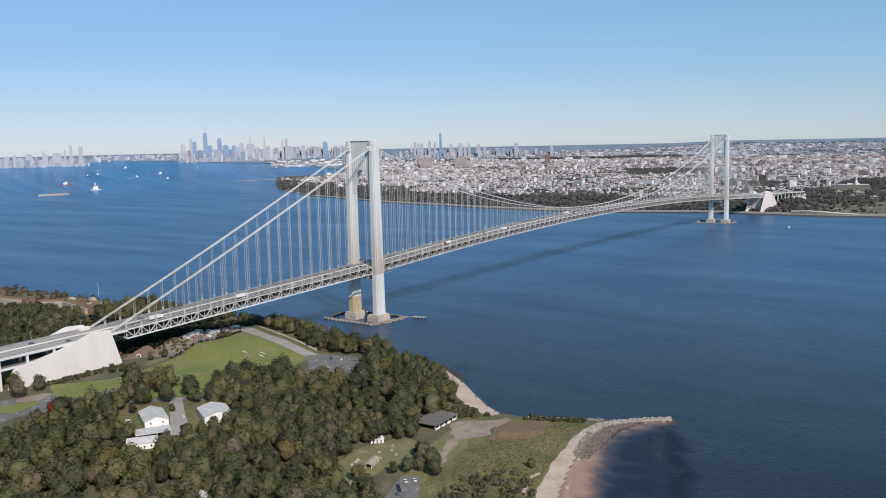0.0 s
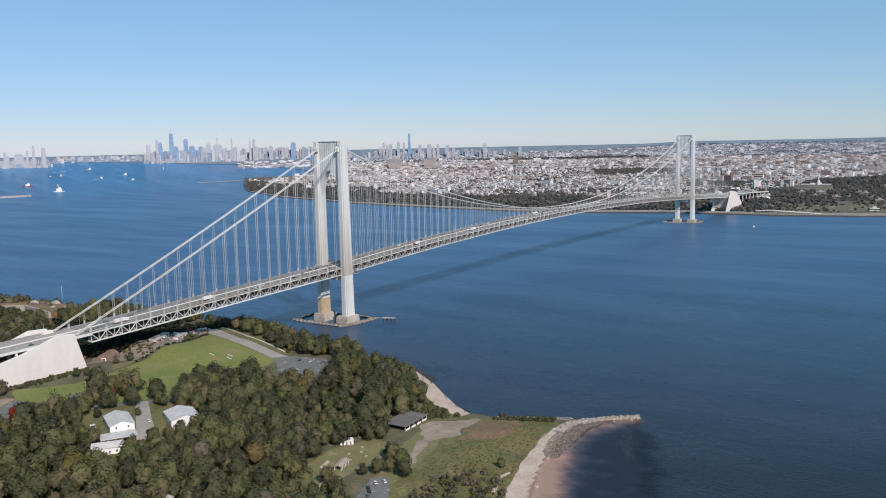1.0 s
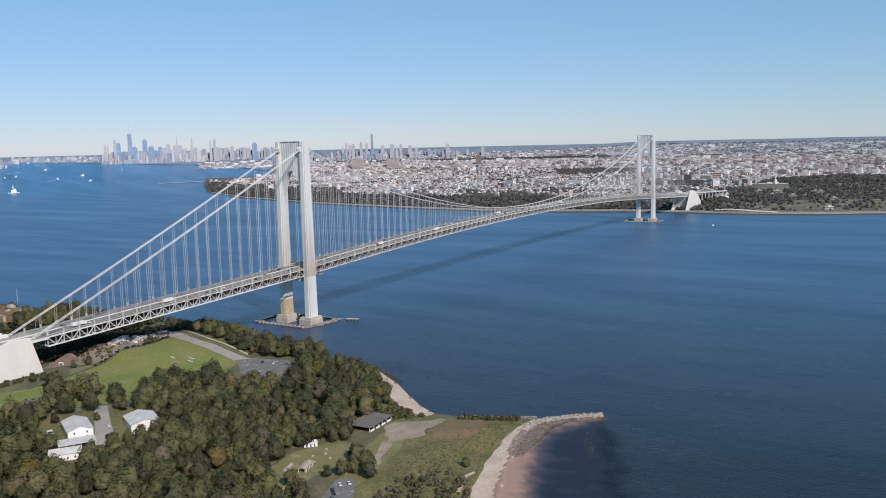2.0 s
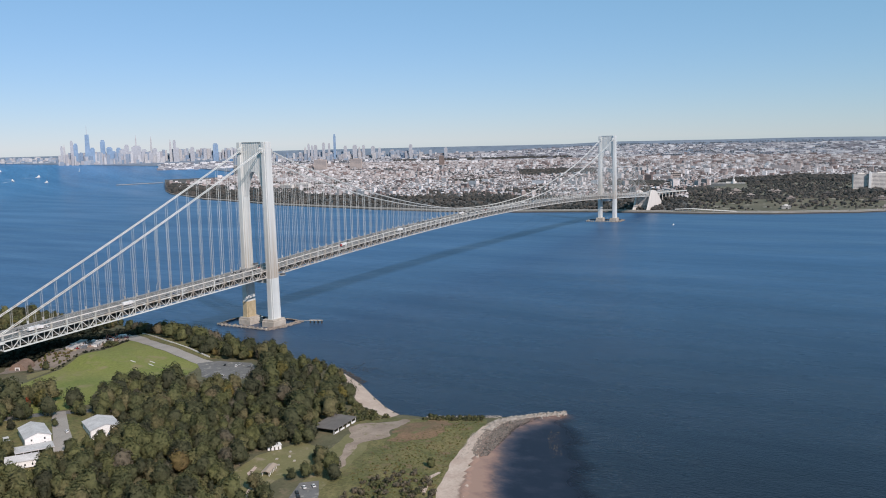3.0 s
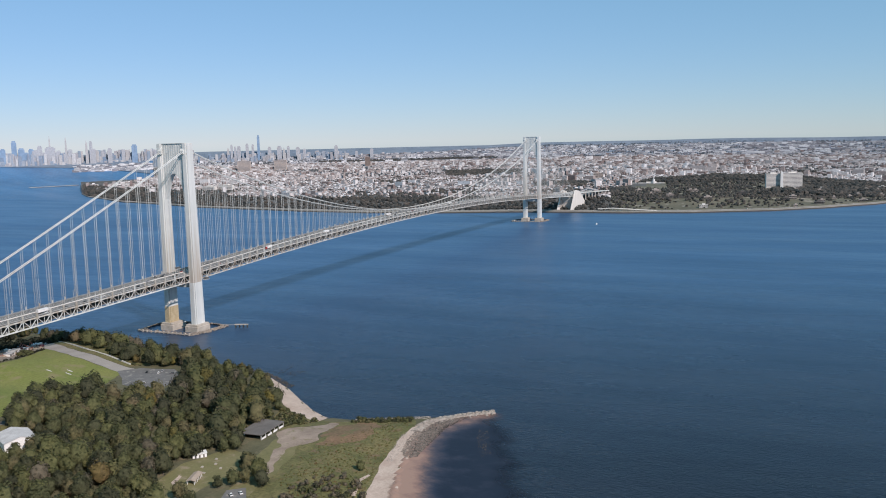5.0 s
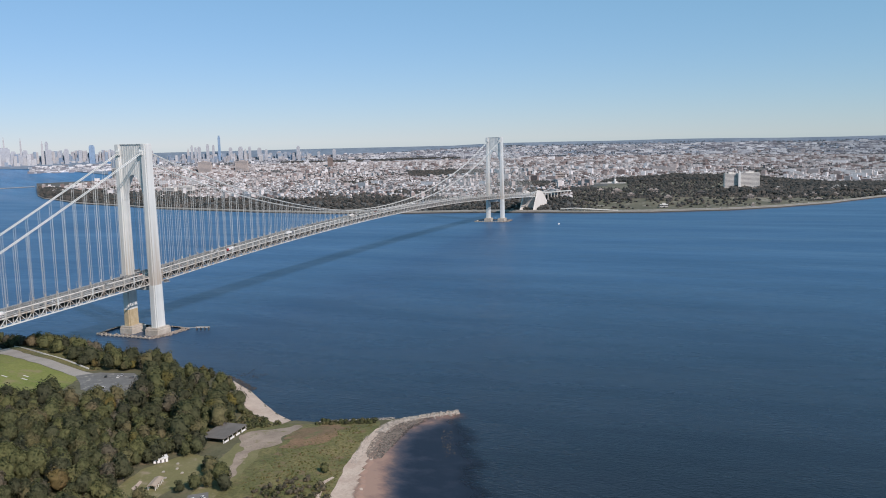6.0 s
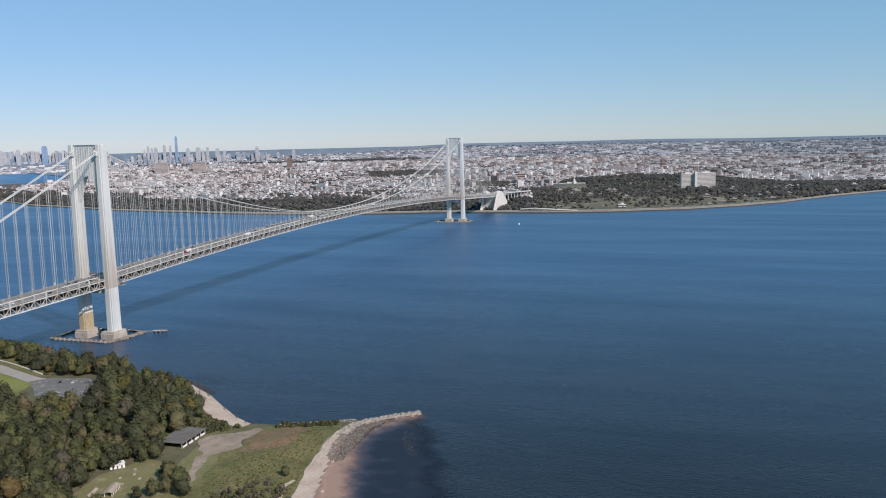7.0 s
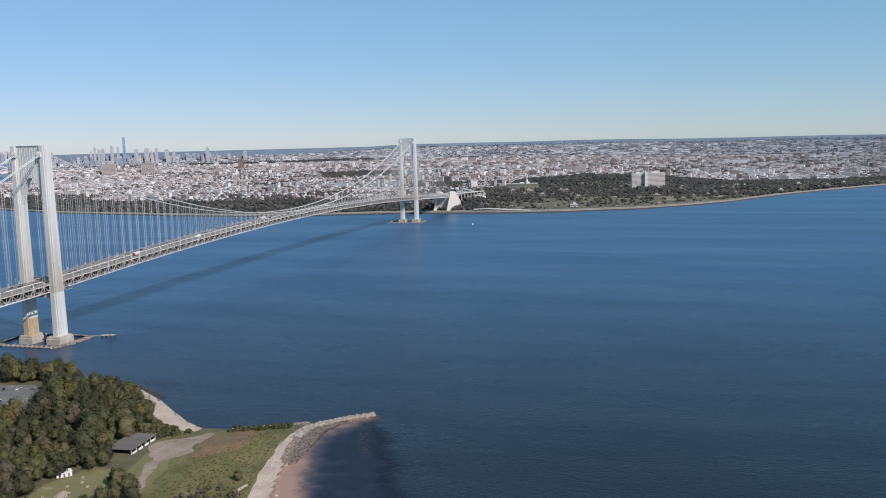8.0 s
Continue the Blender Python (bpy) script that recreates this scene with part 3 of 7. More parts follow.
PANELS = [(-PANEL * (i + 1), -PANEL * i) for i in range(22)] + [(PANEL * i, PANEL * (i + 1)) for i in range(86)] + \
         [(SPAN + PANEL * i, SPAN + PANEL * (i + 1)) for i in range(22)]
deck_x = sorted({round(p[0], 3) for p in PANELS} | {round(p[1], 3) for p in PANELS})


def along(y, dz, section, name, material, label="", x0=None, x1=None):
    xs = [x for x in deck_x if (x0 is None or x >= x0) and (x1 is None or x <= x1)]
    return part(name, swept([(x, y, chord_z(x) + dz) for x in xs], section), material, bridge, label)


def rect(w, h):
    return [(-w / 2, -h / 2), (w / 2, -h / 2), (w / 2, h / 2), (-w / 2, h / 2)]


along(0, 8.35, rect(29.6, 0.5), "upper_roadway", ASPHALT, "worn grey asphalt upper roadway")
along(0, 1.2, rect(24.0, 0.5), "lower_roadway", ASPHALT, "shaded lower roadway inside the truss")
for side in (-1, 1):
    along(side * CABLE_Y, 7.6, rect(0.95, 1.1), "top_chord", STEEL)
    along(side * CABLE_Y, 0.0, rect(0.95, 1.1), "bottom_chord", STEEL)
    along(side * 14.6, 9.05, rect(0.35, 1.0), "parapet", GALVANISED)
    along(side * 15.9, 9.5, rect(0.12, 0.16), "handrail", STEEL)
along(0, 8.95, rect(0.7, 0.8), "median_barrier", PALE_CONCRETE, "pale concrete median barrier")
for y in (-11, -7.4, -3.7, 3.7, 7.4, 11):
    along(y, 8.612, rect(0.16, 0.02), "lane_line", PAINT_WHITE)

for number, (x0, x1) in enumerate(PANELS):
    za, zb = chord_z(x0), chord_z(x1)
    for side in (-1, 1):
        y = side * CABLE_Y
        bm = bmesh.new()
        bar(bm, (x0, y, za), (x0, y, za + 8.2), 0.6, 0.5)
        box(bm, (x0 - 0.5, y - 0.45, za + 8.1), (x0 + 0.5, y + 0.45, za + 12.2))
        xm, zm = (x0 + x1) / 2, (za + zb) / 2
        bar(bm, (x0, y, za + 7.4), (xm, y, zm), 0.55, 0.5)
        bar(bm, (xm, y, zm), (x1, y, zb + 7.4), 0.55, 0.5)
        bar(bm, (xm, y, zm), (xm, y, zm + 7.4), 0.3, 0.3)
        part("truss_panel", bm, STEEL, bridge)
        if abs(x0) > 1 and abs(x0 - SPAN) > 1 and cable_z(x0) > za + 9:
            bm = bmesh.new()
            for k in (-1, 1):
                for o in (-0.28, 0.28):
                    bar(bm, (x0 + o, y + k * PAIR * 0.9, za + 8), (x0 + o, y + k * PAIR, cable_z(x0)), 0.11, 0.11, 4)
            part("suspender", bm, STEEL, bridge)
    bm = bmesh.new()
    bar(bm, (x0, -15.3, za + 6.9), (x0, 15.3, za + 6.9), 0.6, 1.7)
    bar(bm, (x0, -15.3, za + 0.5), (x0, 15.3, za + 0.5), 0.6, 1.1)
    for k in (-1, 1):
        bar(bm, (x0, k * 12.2, za + 1), (x0, k * 12.2, za + 6.5), 0.4, 0.4)
    part("floor_beam", bm, STEEL, bridge)


# ---- anchorages and approach ----
def anchorage(outline, core, label):
    """Pale concrete wedge that holds the cables. outline: side view of its two blocks (x, z); core: (x0, x1, z0, z1) between them."""
    t = thing("anchorage", label, "anchorage")
    for side in (-1, 1):
        y0, y1 = sorted((side * 17.8, side * 21.5))
        bm = bmesh.new()
        rows = [[bm.verts.new((x, y, z)) for x, z in outline] for y in (y0, y1)]
        n = len(outline)
        for i in range(n):
            j = (i + 1) % n
            bm.faces.new((rows[0][i], rows[0][j], rows[1][j], rows[1][i]))
        bm.faces.new(rows[0])
        bm.faces.new(rows[1][::-1])
        bmesh.ops.bevel(bm, geom=bm.edges[:], offset=0.25, segments=1, affect="EDGES")
        part("side_block", bm, PALE_CONCRETE, t)
        for k in (-1, 1):
            cx, cz = outline[1]
            way = 1 if outline[2][0] > cx else -1
            bm = box(bmesh.new(), (min(cx - way * 3, cx + way * 6), side * CABLE_Y + k * PAIR - 0.9, cz - 7), (max(cx - way * 3, cx + way * 6), side * CABLE_Y + k * PAIR + 0.9, cz - 1.2), 0.2)
            part("cable_hood", bm, PALE_CONCRETE, t)
    x0, x1, z0_, z1_ = core
    part("core_block", box(bmesh.new(), (x0, -17.7, z0_), (x1, 17.7, z1_), 0.2), PALE_CONCRETE, t)
    return t


anchorage([(-339, 19), (-350.5, 57.4), (-366, 58.4), (-378, 54.4), (-396, 49.4), (-414, 46.0), (-431, 43.8), (-437, 36), (-439, 18)], (-406, -349, 20, chord_z(-SIDE) - 0.8),
          "huge white-grey concrete anchorage wedge standing in grass")
anchorage([(1586, -2), (1637, 56.5), (1648, 56.5), (1684, 51), (1752, 14), (1756, -2)], (1634, 1690, -2, chord_z(1636) - 0.8), "pale concrete anchorage wedge on the far shore")


# ---- the far city ----
def boxes(x, y, z, w, d, h, turn):
    """Many upright boxes as one set of arrays."""
    n = len(x)
    c, s = np.cos(turn), np.sin(turn)
    base = np.array([(-1, -1), (1, -1), (1, 1), (-1, 1)]) / 2
    v = np.zeros((n, 8, 3))
    for i, (bx, by) in enumerate(base):
        px, py = bx * w, by * d
        v[:, i, 0] = v[:, i + 4, 0] = x + px * c - py * s
        v[:, i, 1] = v[:, i + 4, 1] = y + px * s + py * c
        v[:, i, 2], v[:, i + 4, 2] = z - 4, z + h
    f = np.array([(0, 1, 5, 4), (1, 2, 6, 5), (2, 3, 7, 6), (3, 0, 4, 7), (4, 5, 6, 7)])
    return v.reshape(-1, 3), (f[None] + 8 * np.arange(n)[:, None, None]).reshape(-1, 4)


CITY_TURN = radians(37)
PARKS = [(66.5, 71.5, 4300, 5200), (87.5, 93.5, 2900, 3500), (72.5, 75.8, 3300, 3550), (93, 99, 3150, 3600), (58, 70, 8300, 9000)]


def patches(x, y, size, seed):
    """0 to 1: smooth blotches about size metres wide."""
    lattice = np.random.default_rng(seed).uniform(0, 1, (256, 256))
    u, w = np.asarray(x, float) / size, np.asarray(y, float) / size
    iu, iw = np.floor(u).astype(int), np.floor(w).astype(int)
    fu, fw = u - iu, w - iw
    fu, fw = fu * fu * (3 - 2 * fu), fw * fw * (3 - 2 * fw)
    a, b = lattice[iu % 256, iw % 256], lattice[(iu + 1) % 256, iw % 256]
    c, d = lattice[iu % 256, (iw + 1) % 256], lattice[(iu + 1) % 256, (iw + 1) % 256]
    return (a * (1 - fu) + b * fu) * (1 - fw) + (c * (1 - fu) + d * fu) * fw


def grove(x, y):
    """0 to 1: how leafy the town is, in blotches from one block to a whole quarter."""
    return 0.25 * patches(x, y, 620, 1) + 0.40 * patches(x, y, 190, 2) + 0.35 * patches(x, y, 75, 3)


def gabled(x, y, z, w, d, h, rise, turn):
    """Many houses with ridged roofs as one set of arrays."""
    n = len(x)
    c, s = np.cos(turn), np.sin(turn)
    v = np.zeros((n, 10, 3))
    for i, (bx, by, up) in enumerate(((-1, -1, 0), (1, -1, 0), (1, 1, 0), (-1, 1, 0), (-1, -1, 1), (1, -1, 1), (1, 1, 1), (-1, 1, 1), (-1, 0, 2), (1, 0, 2))):
        px, py = bx * w / 2, by * d / 2
        v[:, i, 0], v[:, i, 1] = x + px * c - py * s, y + px * s + py * c
        v[:, i, 2] = z - 4 if up == 0 else z + h if up == 1 else z + h + rise
    quads = np.array([(0, 1, 5, 4), (1, 2, 6, 5), (2, 3, 7, 6), (3, 0, 4, 7), (4, 5, 9, 8), (6, 7, 8, 9), (5, 6, 9, 9), (7, 4, 8, 8)])
    f = (quads[None] + 10 * np.arange(n)[:, None, None]).reshape(-1, 4)
    return v.reshape(-1, 3), [tuple(dict.fromkeys(q)) for q in f.tolist()]


def streets(r0, r1, cell_w, cell_d, low, high, seed, fill=0.8, tall=0.04):
    """Lots of a quarter of town that carry a building: x, y, ground, width, depth, height, turn."""
    g = np.random.default_rng(seed)
    u, w = np.meshgrid(np.arange(-r1 * 0.4, r1 * 1.1, cell_w), np.arange(-r1 * 1.1, r1 * 1.1, cell_d), indexing="ij")
    u = u.ravel() + g.uniform(-0.4, 0.4, u.size) * cell_w
    w = w.ravel() + g.uniform(-0.4, 0.4, w.size) * cell_d
    c, s = math.cos(CITY_TURN), math.sin(CITY_TURN)
    x, y = EYE[0] + u * c - w * s, EYE[1] + u * s + w * c
    r, a = np.hypot(x - EYE[0], y - EYE[1]), azimuth(x, y)
    inl = far_inland(x, y)
    fort_land = (a > 77.3) & (inl < FORT_DEPTH(a))
    leafy = grove(x, y)
    ok = ~fort_land & (r > r0) & (r < r1) & (a > 40.5) & (a < 116) & (inl > 330) & (g.uniform(size=len(x)) < fill * np.interp(leafy, [0.3, 0.45, 0.55, 0.68], [1.7, 1.25, 0.6, 0.12]))
    ok &= (a > 51) | (g.uniform(size=len(x)) < np.interp(a, [45, 51], [0.25, 0.8])) | (r > 5200)
    ok &= (a > 49.2) | (r < np.interp(a, [40, 45, 49.2], [4500, 4700, 6200]))
    for a0, a1, p0, p1 in PARKS:
        ok &= ~((a > a0) & (a < a1) & (r > p0) & (r < p1))
    x, y = x[ok], y[ok]
    m = len(x)
    h = g.uniform(low, high, m)
    wd = cell_w * np.where(g.uniform(size=m) < 0.3, g.uniform(1.0, 2.6, m), g.uniform(0.5, 0.95, m))
    dp = cell_d * g.uniform(0.45, 0.85, m)
    big = g.uniform(size=m) < tall * np.interp(patches(x, y, 420, 9), [0.3, 0.7], [0.2, 2.6])
    h = np.where(big, h * g.uniform(1.8, 3.6, m), h)
    wd, dp = np.where(big, wd * g.uniform(1.2, 2.4, m), wd), np.where(big, dp * g.uniform(1.0, 1.6, m), dp)
    return x, y, far_z(x, y), wd, dp, h, CITY_TURN + g.normal(0, 0.03, m) + np.where(patches(x, y, 900, 4) > 0.55, 0.6, 0)


for r0, r1, cw, cd, lo, hi, seed, fill, tall in ((2300, 4600, 12, 15, 5, 8.5, 1, 0.44, 0.035), (4600, 8000, 17, 21, 5, 8, 2, 0.42, 0.03), (8000, 12300, 34, 38, 5, 9, 3, 0.34, 0.04)):
    lots = np.array(streets(r0, r1, cw, cd, lo, hi, seed, fill, tall))
    ridged = (np.random.default_rng(seed + 50).uniform(size=lots.shape[1]) < 0.5) & (lots[5] < 10) & (r0 < 3000)
    v, f = boxes(*lots[:, ~ridged])
    tagged(new("city_blocks", mesh_of("city_blocks", drawn_in(v), f, HAZED_HOUSES if r0 > 7000 else HOUSES)), "dense low brick and stucco city houses with flat roofs", "houses", kind="stuff")
    if ridged.any():
        x, y, z, w, d, h, turn = lots[:, ridged]
        v, f = gabled(x, y, z, np.minimum(w, 16), np.minimum(d, 12), h * 0.8, 2.6, turn)
        tagged(new("city_houses", mesh_of("city_houses", drawn_in(v), f, HOUSES)), "small pitched-roof houses between street trees", "houses", kind="stuff")


def blobs(x, y, z, size, seed, coarse=False):
    """Many small lumpy crowns as one set of arrays."""
    g = np.random.default_rng(seed)
    bm = bmesh.new()
    if coarse:
        bmesh.ops.create_cone(bm, cap_ends=False, segments=5, radius1=1.0, radius2=0.35, depth=1.5)
    else:
        bmesh.ops.create_icosphere(bm, subdivisions=1, radius=1)
    bmesh.ops.triangulate(bm, faces=bm.faces)
    v0 = np.array([v.co[:] for v in bm.verts])
    f0 = np.array([[v.index for v in f.verts] for f in bm.faces])
    bm.free()
    n, k = len(x), len(v0)
    jitter = g.uniform(0.65, 1.25, (n, k, 1))
    v = v0[None] * jitter * size[:, None, None] * np.array((1, 1, 0.85))
    v += np.stack([x, y, z + size * 0.6], 1)[:, None, :]
    return v.reshape(-1, 3), (f0[None] + k * np.arange(n)[:, None, None]).reshape(-1, 3), np.repeat(g.uniform(0, 1, n), k)


def far_trees(count, seed, a0, a1, r_of, size, leafy=0, coarse=False):
    """leafy: 1 follows the town's groves, 2 stands in clumps of its own."""
    g = np.random.default_rng(seed)
    a = g.uniform(a0, a1, count)
    r = r_of(g, a, count)
    x, y = EYE[0] + np.sin(np.radians(a)) * r, EYE[1] + np.cos(np.radians(a)) * r
    s = g.uniform(0.6, 1.2, count) * size
    if leafy == 1:
        keep = g.uniform(size=count) < np.interp(grove(x, y), [0.34, 0.5, 0.62], [0.12, 0.45, 1.0])
    elif leafy == 2:
        keep = g.uniform(size=count) < np.interp(0.5 * patches(x, y, 130, 6) + 0.5 * patches(x, y, 48, 7), [0.42, 0.50, 0.60], [0.10, 0.5, 1.0])
    else:
        keep = s > 0
    keep &= ~((a > 77.8) & (a < 81) & (r > 3100) & (r < 3490))
    x, y, s = x[keep], y[keep], s[keep]
    return blobs(x, y, far_z(x, y), s, seed, coarse)


def shore_r(a):
    return np.interp(a, _fa, _fr)


def shore_belt(g, a, n):
    return shore_r(a) + 70 + 300 * g.uniform(0, 1, n) ** 1.2


def inner_town(g, a, n):
    return np.maximum(shore_r(a) + 300, np.sqrt(g.uniform(2300 ** 2, 4700 ** 2, n)))


def fort_wood(g, a, n):
    return shore_r(a) + FORT_DEPTH(a) * g.uniform(0.72, 1, n)


def parade(g, a, n):
    return shore_r(a) + 95 + FORT_DEPTH(a) * g.uniform(0, 0.70, n)


def point_park(g, a, n):
    return shore_r(a) + 60 + 560 * g.uniform(0, 1, n)


def outer_town(g, a, n):
    return np.sqrt(g.uniform(4600 ** 2, 9000 ** 2, n))


def far_country(g, a, n):
    return 8600 + 4400 * g.uniform(0, 1, n)


sets = [far_trees(2300, 11, 43.6, 77.3, shore_belt, 6.0), far_trees(1500, 17, 43.4, 52, point_park, 7.5), far_trees(500, 18, 94, 116, shore_belt, 6.0, 2), far_trees(33000, 12, 46, 104, inner_town, 4.6, 1, True),
        far_trees(3200, 14, 77.3, 104, fort_wood, 7.5), far_trees(6200, 16, 77.3, 104, parade, 4.6, 2)]
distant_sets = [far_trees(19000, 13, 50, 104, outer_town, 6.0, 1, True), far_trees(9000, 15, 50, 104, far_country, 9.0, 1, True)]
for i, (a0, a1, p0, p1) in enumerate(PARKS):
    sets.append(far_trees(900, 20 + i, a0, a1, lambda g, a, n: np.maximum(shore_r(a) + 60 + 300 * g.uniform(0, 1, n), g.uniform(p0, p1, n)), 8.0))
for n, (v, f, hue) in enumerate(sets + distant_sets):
    me = mesh_of("far_trees", drawn_in(v), f, FAR_LEAF if n < len(sets) else HAZED_LEAF)
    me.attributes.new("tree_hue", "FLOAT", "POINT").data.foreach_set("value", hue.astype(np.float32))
    tagged(new("far_trees", me), "dark street and park trees of the far shore, tinted with painted haze", "trees", kind="stuff")


# ---- ground cover of the near shore ----
draped("lawn", [(-187, 4), (-200, -42), (-203, -76), (-206, -106), (-240, -125), (-300, -138), (-371, -146), (-393, -130), (-418, -92), (-427, -61), (-412, -33), (-378, -60), (-342, -56), (-309, -42), (-282, -32), (-241, -24)],
       LAWN, "broad mown green parade field", 0.15, 4.0, rag=2)
draped("verge", [(-158, 30), (-168, 0), (-179, -30), (-186, -92), (-178, -96), (-168, -100), (-150, -32), (-134, 30), (-146, 36)], SCRUB, "rough grass verge beside the shore road", 0.12, 4.0, rag=2)
draped("road", [(-186, 8), (-199, -42), (-202, -76), (-206, -104), (-186, -106), (-187, -92), (-180, -30), (-169, 0), (-157, 34), (-168, 32)], PALE_ROAD, "worn pale shore road beside the field", 0.22, 4.0, "road", rag=1.5)
draped("parking_lot", [(-203, -98), (-180, -104), (-168, -131), (-188, -158), (-244, -176), (-240, -140), (-222, -122)], LOT_ASPHALT, "worn grey asphalt parking lot", 0.24, 4.0, "pavement")
draped("yard", [(-186, 10), (-238, -16), (-268, -24), (-300, -30), (-338, -12), (-318, 2), (-262, 8), (-230, 20), (-190, 34), (-160, 36)], DIRT, "trodden dirt works yard beside the bridge", 0.10, 4.0, "pavement", rag=3)
draped("yard", [(-296, -26), (-300, -36), (-322, -44), (-336, -50), (-330, -36)], DRY_LAWN, "bare worn patch at the field's edge", 0.26, 3.0, "pavement", rag=3)
draped("road", [(-384, -142), (-376, -146), (-398, -178), (-417, -209), (-428, -202), (-406, -172)], PALE_ROAD, "pale concrete lane between white houses", 0.22, 4.0, "road")
draped("road", [(-470, -72), (-428, -104), (-350, -166), (-354, -172), (-432, -112), (-474, -80)], LOT_ASPHALT, "narrow grey street behind the houses", 0.18, 4.0, "road")
draped("road", [(-425, -66), (-436, -84), (-482, -92), (-560, -84), (-640, -60), (-640, -30), (-540, -32), (-458, -40), (-432, -50)], LOT_ASPHALT, "dark asphalt road bending beside a grass island", 0.16, 5.0, "road")
draped("lawn", [(-446, -58), (-440, -72), (-462, -80), (-474, -70), (-462, -58)], LAWN, "grass traffic island", 0.32, 3.0)
draped("pavement", [(-428, -50), (-424, -58), (-440, -66), (-452, -56), (-446, -48)], GRAVEL, "pale paved apron beside the road", 0.36, 3.0)
draped("lawn", [(-470, -162), (-440, -132), (-398, -126), (-370, -152), (-364, -200), (-398, -218), (-445, -240), (-476, -216)], SCRUB, "house gardens of rough grass", 0.10, 4.0, rag=3)
draped("lawn", [(-386, -300), (-347, -293), (-308, -300), (-314, -320), (-336, -333), (-360, -328), (-392, -328), (-392, -310)], DRY_LAWN, "picnic lawn beside a small hut", 0.14, 3.0, rag=2)
draped("meadow", [(-360, -352), (-300, -335), (-262, -348), (-240, -322), (-224, -330), (-208, -362), (-199, -386), (-216, -393), (-250, -397), (-286, -406), (-330, -420), (-400, -454), (-440, -470), (-440, -400), (-390, -372)],
       SCRUB, "rough coastal meadow of green and rusty scrub", 0.12, 3.0, rag=2)
draped("meadow", [(-290, -285), (-236, -286), (-212, -276), (-205, -270), (-222, -296), (-224, -328), (-240, -322), (-262, -310)], SCRUB, "scrubby grass behind the cove beach", 0.12, 3.0, rag=2)
draped("lawn", [(-326, -328), (-282, -317), (-270, -325), (-276, -334), (-300, -346), (-328, -352), (-368, -358), (-372, -346), (-350, -338)], DRY_LAWN, "strip of cut grass beside the gravel track", 0.17, 3.0, rag=1.5)
draped("track", [(-268, -309), (-255, -312), (-244, -322), (-226, -334), (-232, -340), (-252, -340), (-272, -345), (-286, -339), (-296, -337), (-316, -343), (-339, -350), (-344, -348), (-318, -338), (-298, -331), (-288, -326), (-280, -318)],
       GRAVEL, "pale gravel clearing and track", 0.24, 1.5, "road", rag=5)
draped("meadow", [(-266, -349), (-244, -341), (-222, -348), (-214, -362), (-240, -372), (-270, -368), (-284, -354)], RUSTY, "patch of rust-brown dying weeds in the meadow", 0.18, 2.0, rag=9)
draped("road", [(-420, -366), (-392, -352), (-366, -342), (-358, -350), (-374, -362), (-410, -384)], LOT_ASPHALT, "small asphalt turning place with parked cars", 0.22, 3.0, "road")
draped("beach", [(-560, -562), (-420, -478), (-345, -442), (-318, -432), (-290, -420), (-262, -414), (-236, -407), (-212, -402), (-203, -394), (-217, -391), (-250, -395), (-286, -403), (-330, -416), (-400, -448), (-560, -545)],
       SAND, "pale sandy beach", 0.16, 3.0, rag=1.5)
draped("beach", [(-216, -320), (-204, -300), (-185, -276), (-159, -246), (-138, -214), (-146, -212), (-172, -246), (-200, -268), (-220, -292), (-228, -318)],
       SAND, "small pale sand beach in the cove", 0.16, 3.0, rag=1)
for ring in ([(-226, -300), (-205, -272), (-190, -262), (-186, -264), (-202, -274), (-222, -300)], [(-340, -410), (-318, -402), (-306, -404), (-306, -406), (-318, -405), (-338, -413)],
             [(-380, -318), (-372, -306), (-362, -303), (-362, -305), (-371, -309), (-378, -318), (-400, -330), (-402, -328)]):
    draped("footpath", ring, SAND, "thin sandy footpath", 0.26, 2.0, "path", rag=0.6)


def tidal_flat():
    """Wet pink sand with dark weed, thinning out under the water."""
    m, t, p = nodes_of("tidal_flat")
    at = t.nodes.new("ShaderNodeAttribute")
    at.attribute_name = "shore"
    sep = t.nodes.new("ShaderNodeSeparateColor")
    t.links.new(at.outputs["Color"], sep.inputs[0])
    weed = add(t, "ShaderNodeMath", operation="ADD")
    t.links.new(sep.outputs[0], weed.inputs[0])
    stray = add(t, "ShaderNodeMath", operation="MULTIPLY_ADD")
    stray.inputs[1].default_value, stray.inputs[2].default_value = 1.3, -0.65
    t.links.new(noise_of(t, 0.075, 7, (1.0, 0.55, 1), 0.68), stray.inputs[0])
    t.links.new(stray.outputs[0], weed.inputs[1])
    col = ramp(t, weed.outputs[0], [(0.06, (0.33, 0.215, 0.165)), (0.24, (0.25, 0.160, 0.130)), (0.42, (0.125, 0.095, 0.095)), (0.60, (0.060, 0.056, 0.072)), (0.80, (0.026, 0.032, 0.052)), (1.0, (0.014, 0.020, 0.036))])
    t.links.new(col, p.inputs["Base Color"])
    p.inputs["Roughness"].default_value = 0.5
    p.inputs["Specular IOR Level"].default_value = 0.15
    clear = t.nodes.new("ShaderNodeBsdfTransparent")
    mx = t.nodes.new("ShaderNodeMixShader")
    t.links.new(sep.outputs[1], mx.inputs[0])
    t.links.new(p.outputs[0], mx.inputs[1])
    t.links.new(clear.outputs[0], mx.inputs[2])
    t.links.new(mx.outputs[0], t.nodes["Material Output"].inputs[0])
    return m


fx, fy = np.meshgrid(np.arange(-480, -140, 3.0), np.arange(-600, -385, 3.0), indexing="ij")
fd = -coast_distance(fx, fy)
south = inside([(-163, -430), (-205, -390), (-480, -470), (-480, -600), (-180, -600), (-150, -470)], fx, fy)
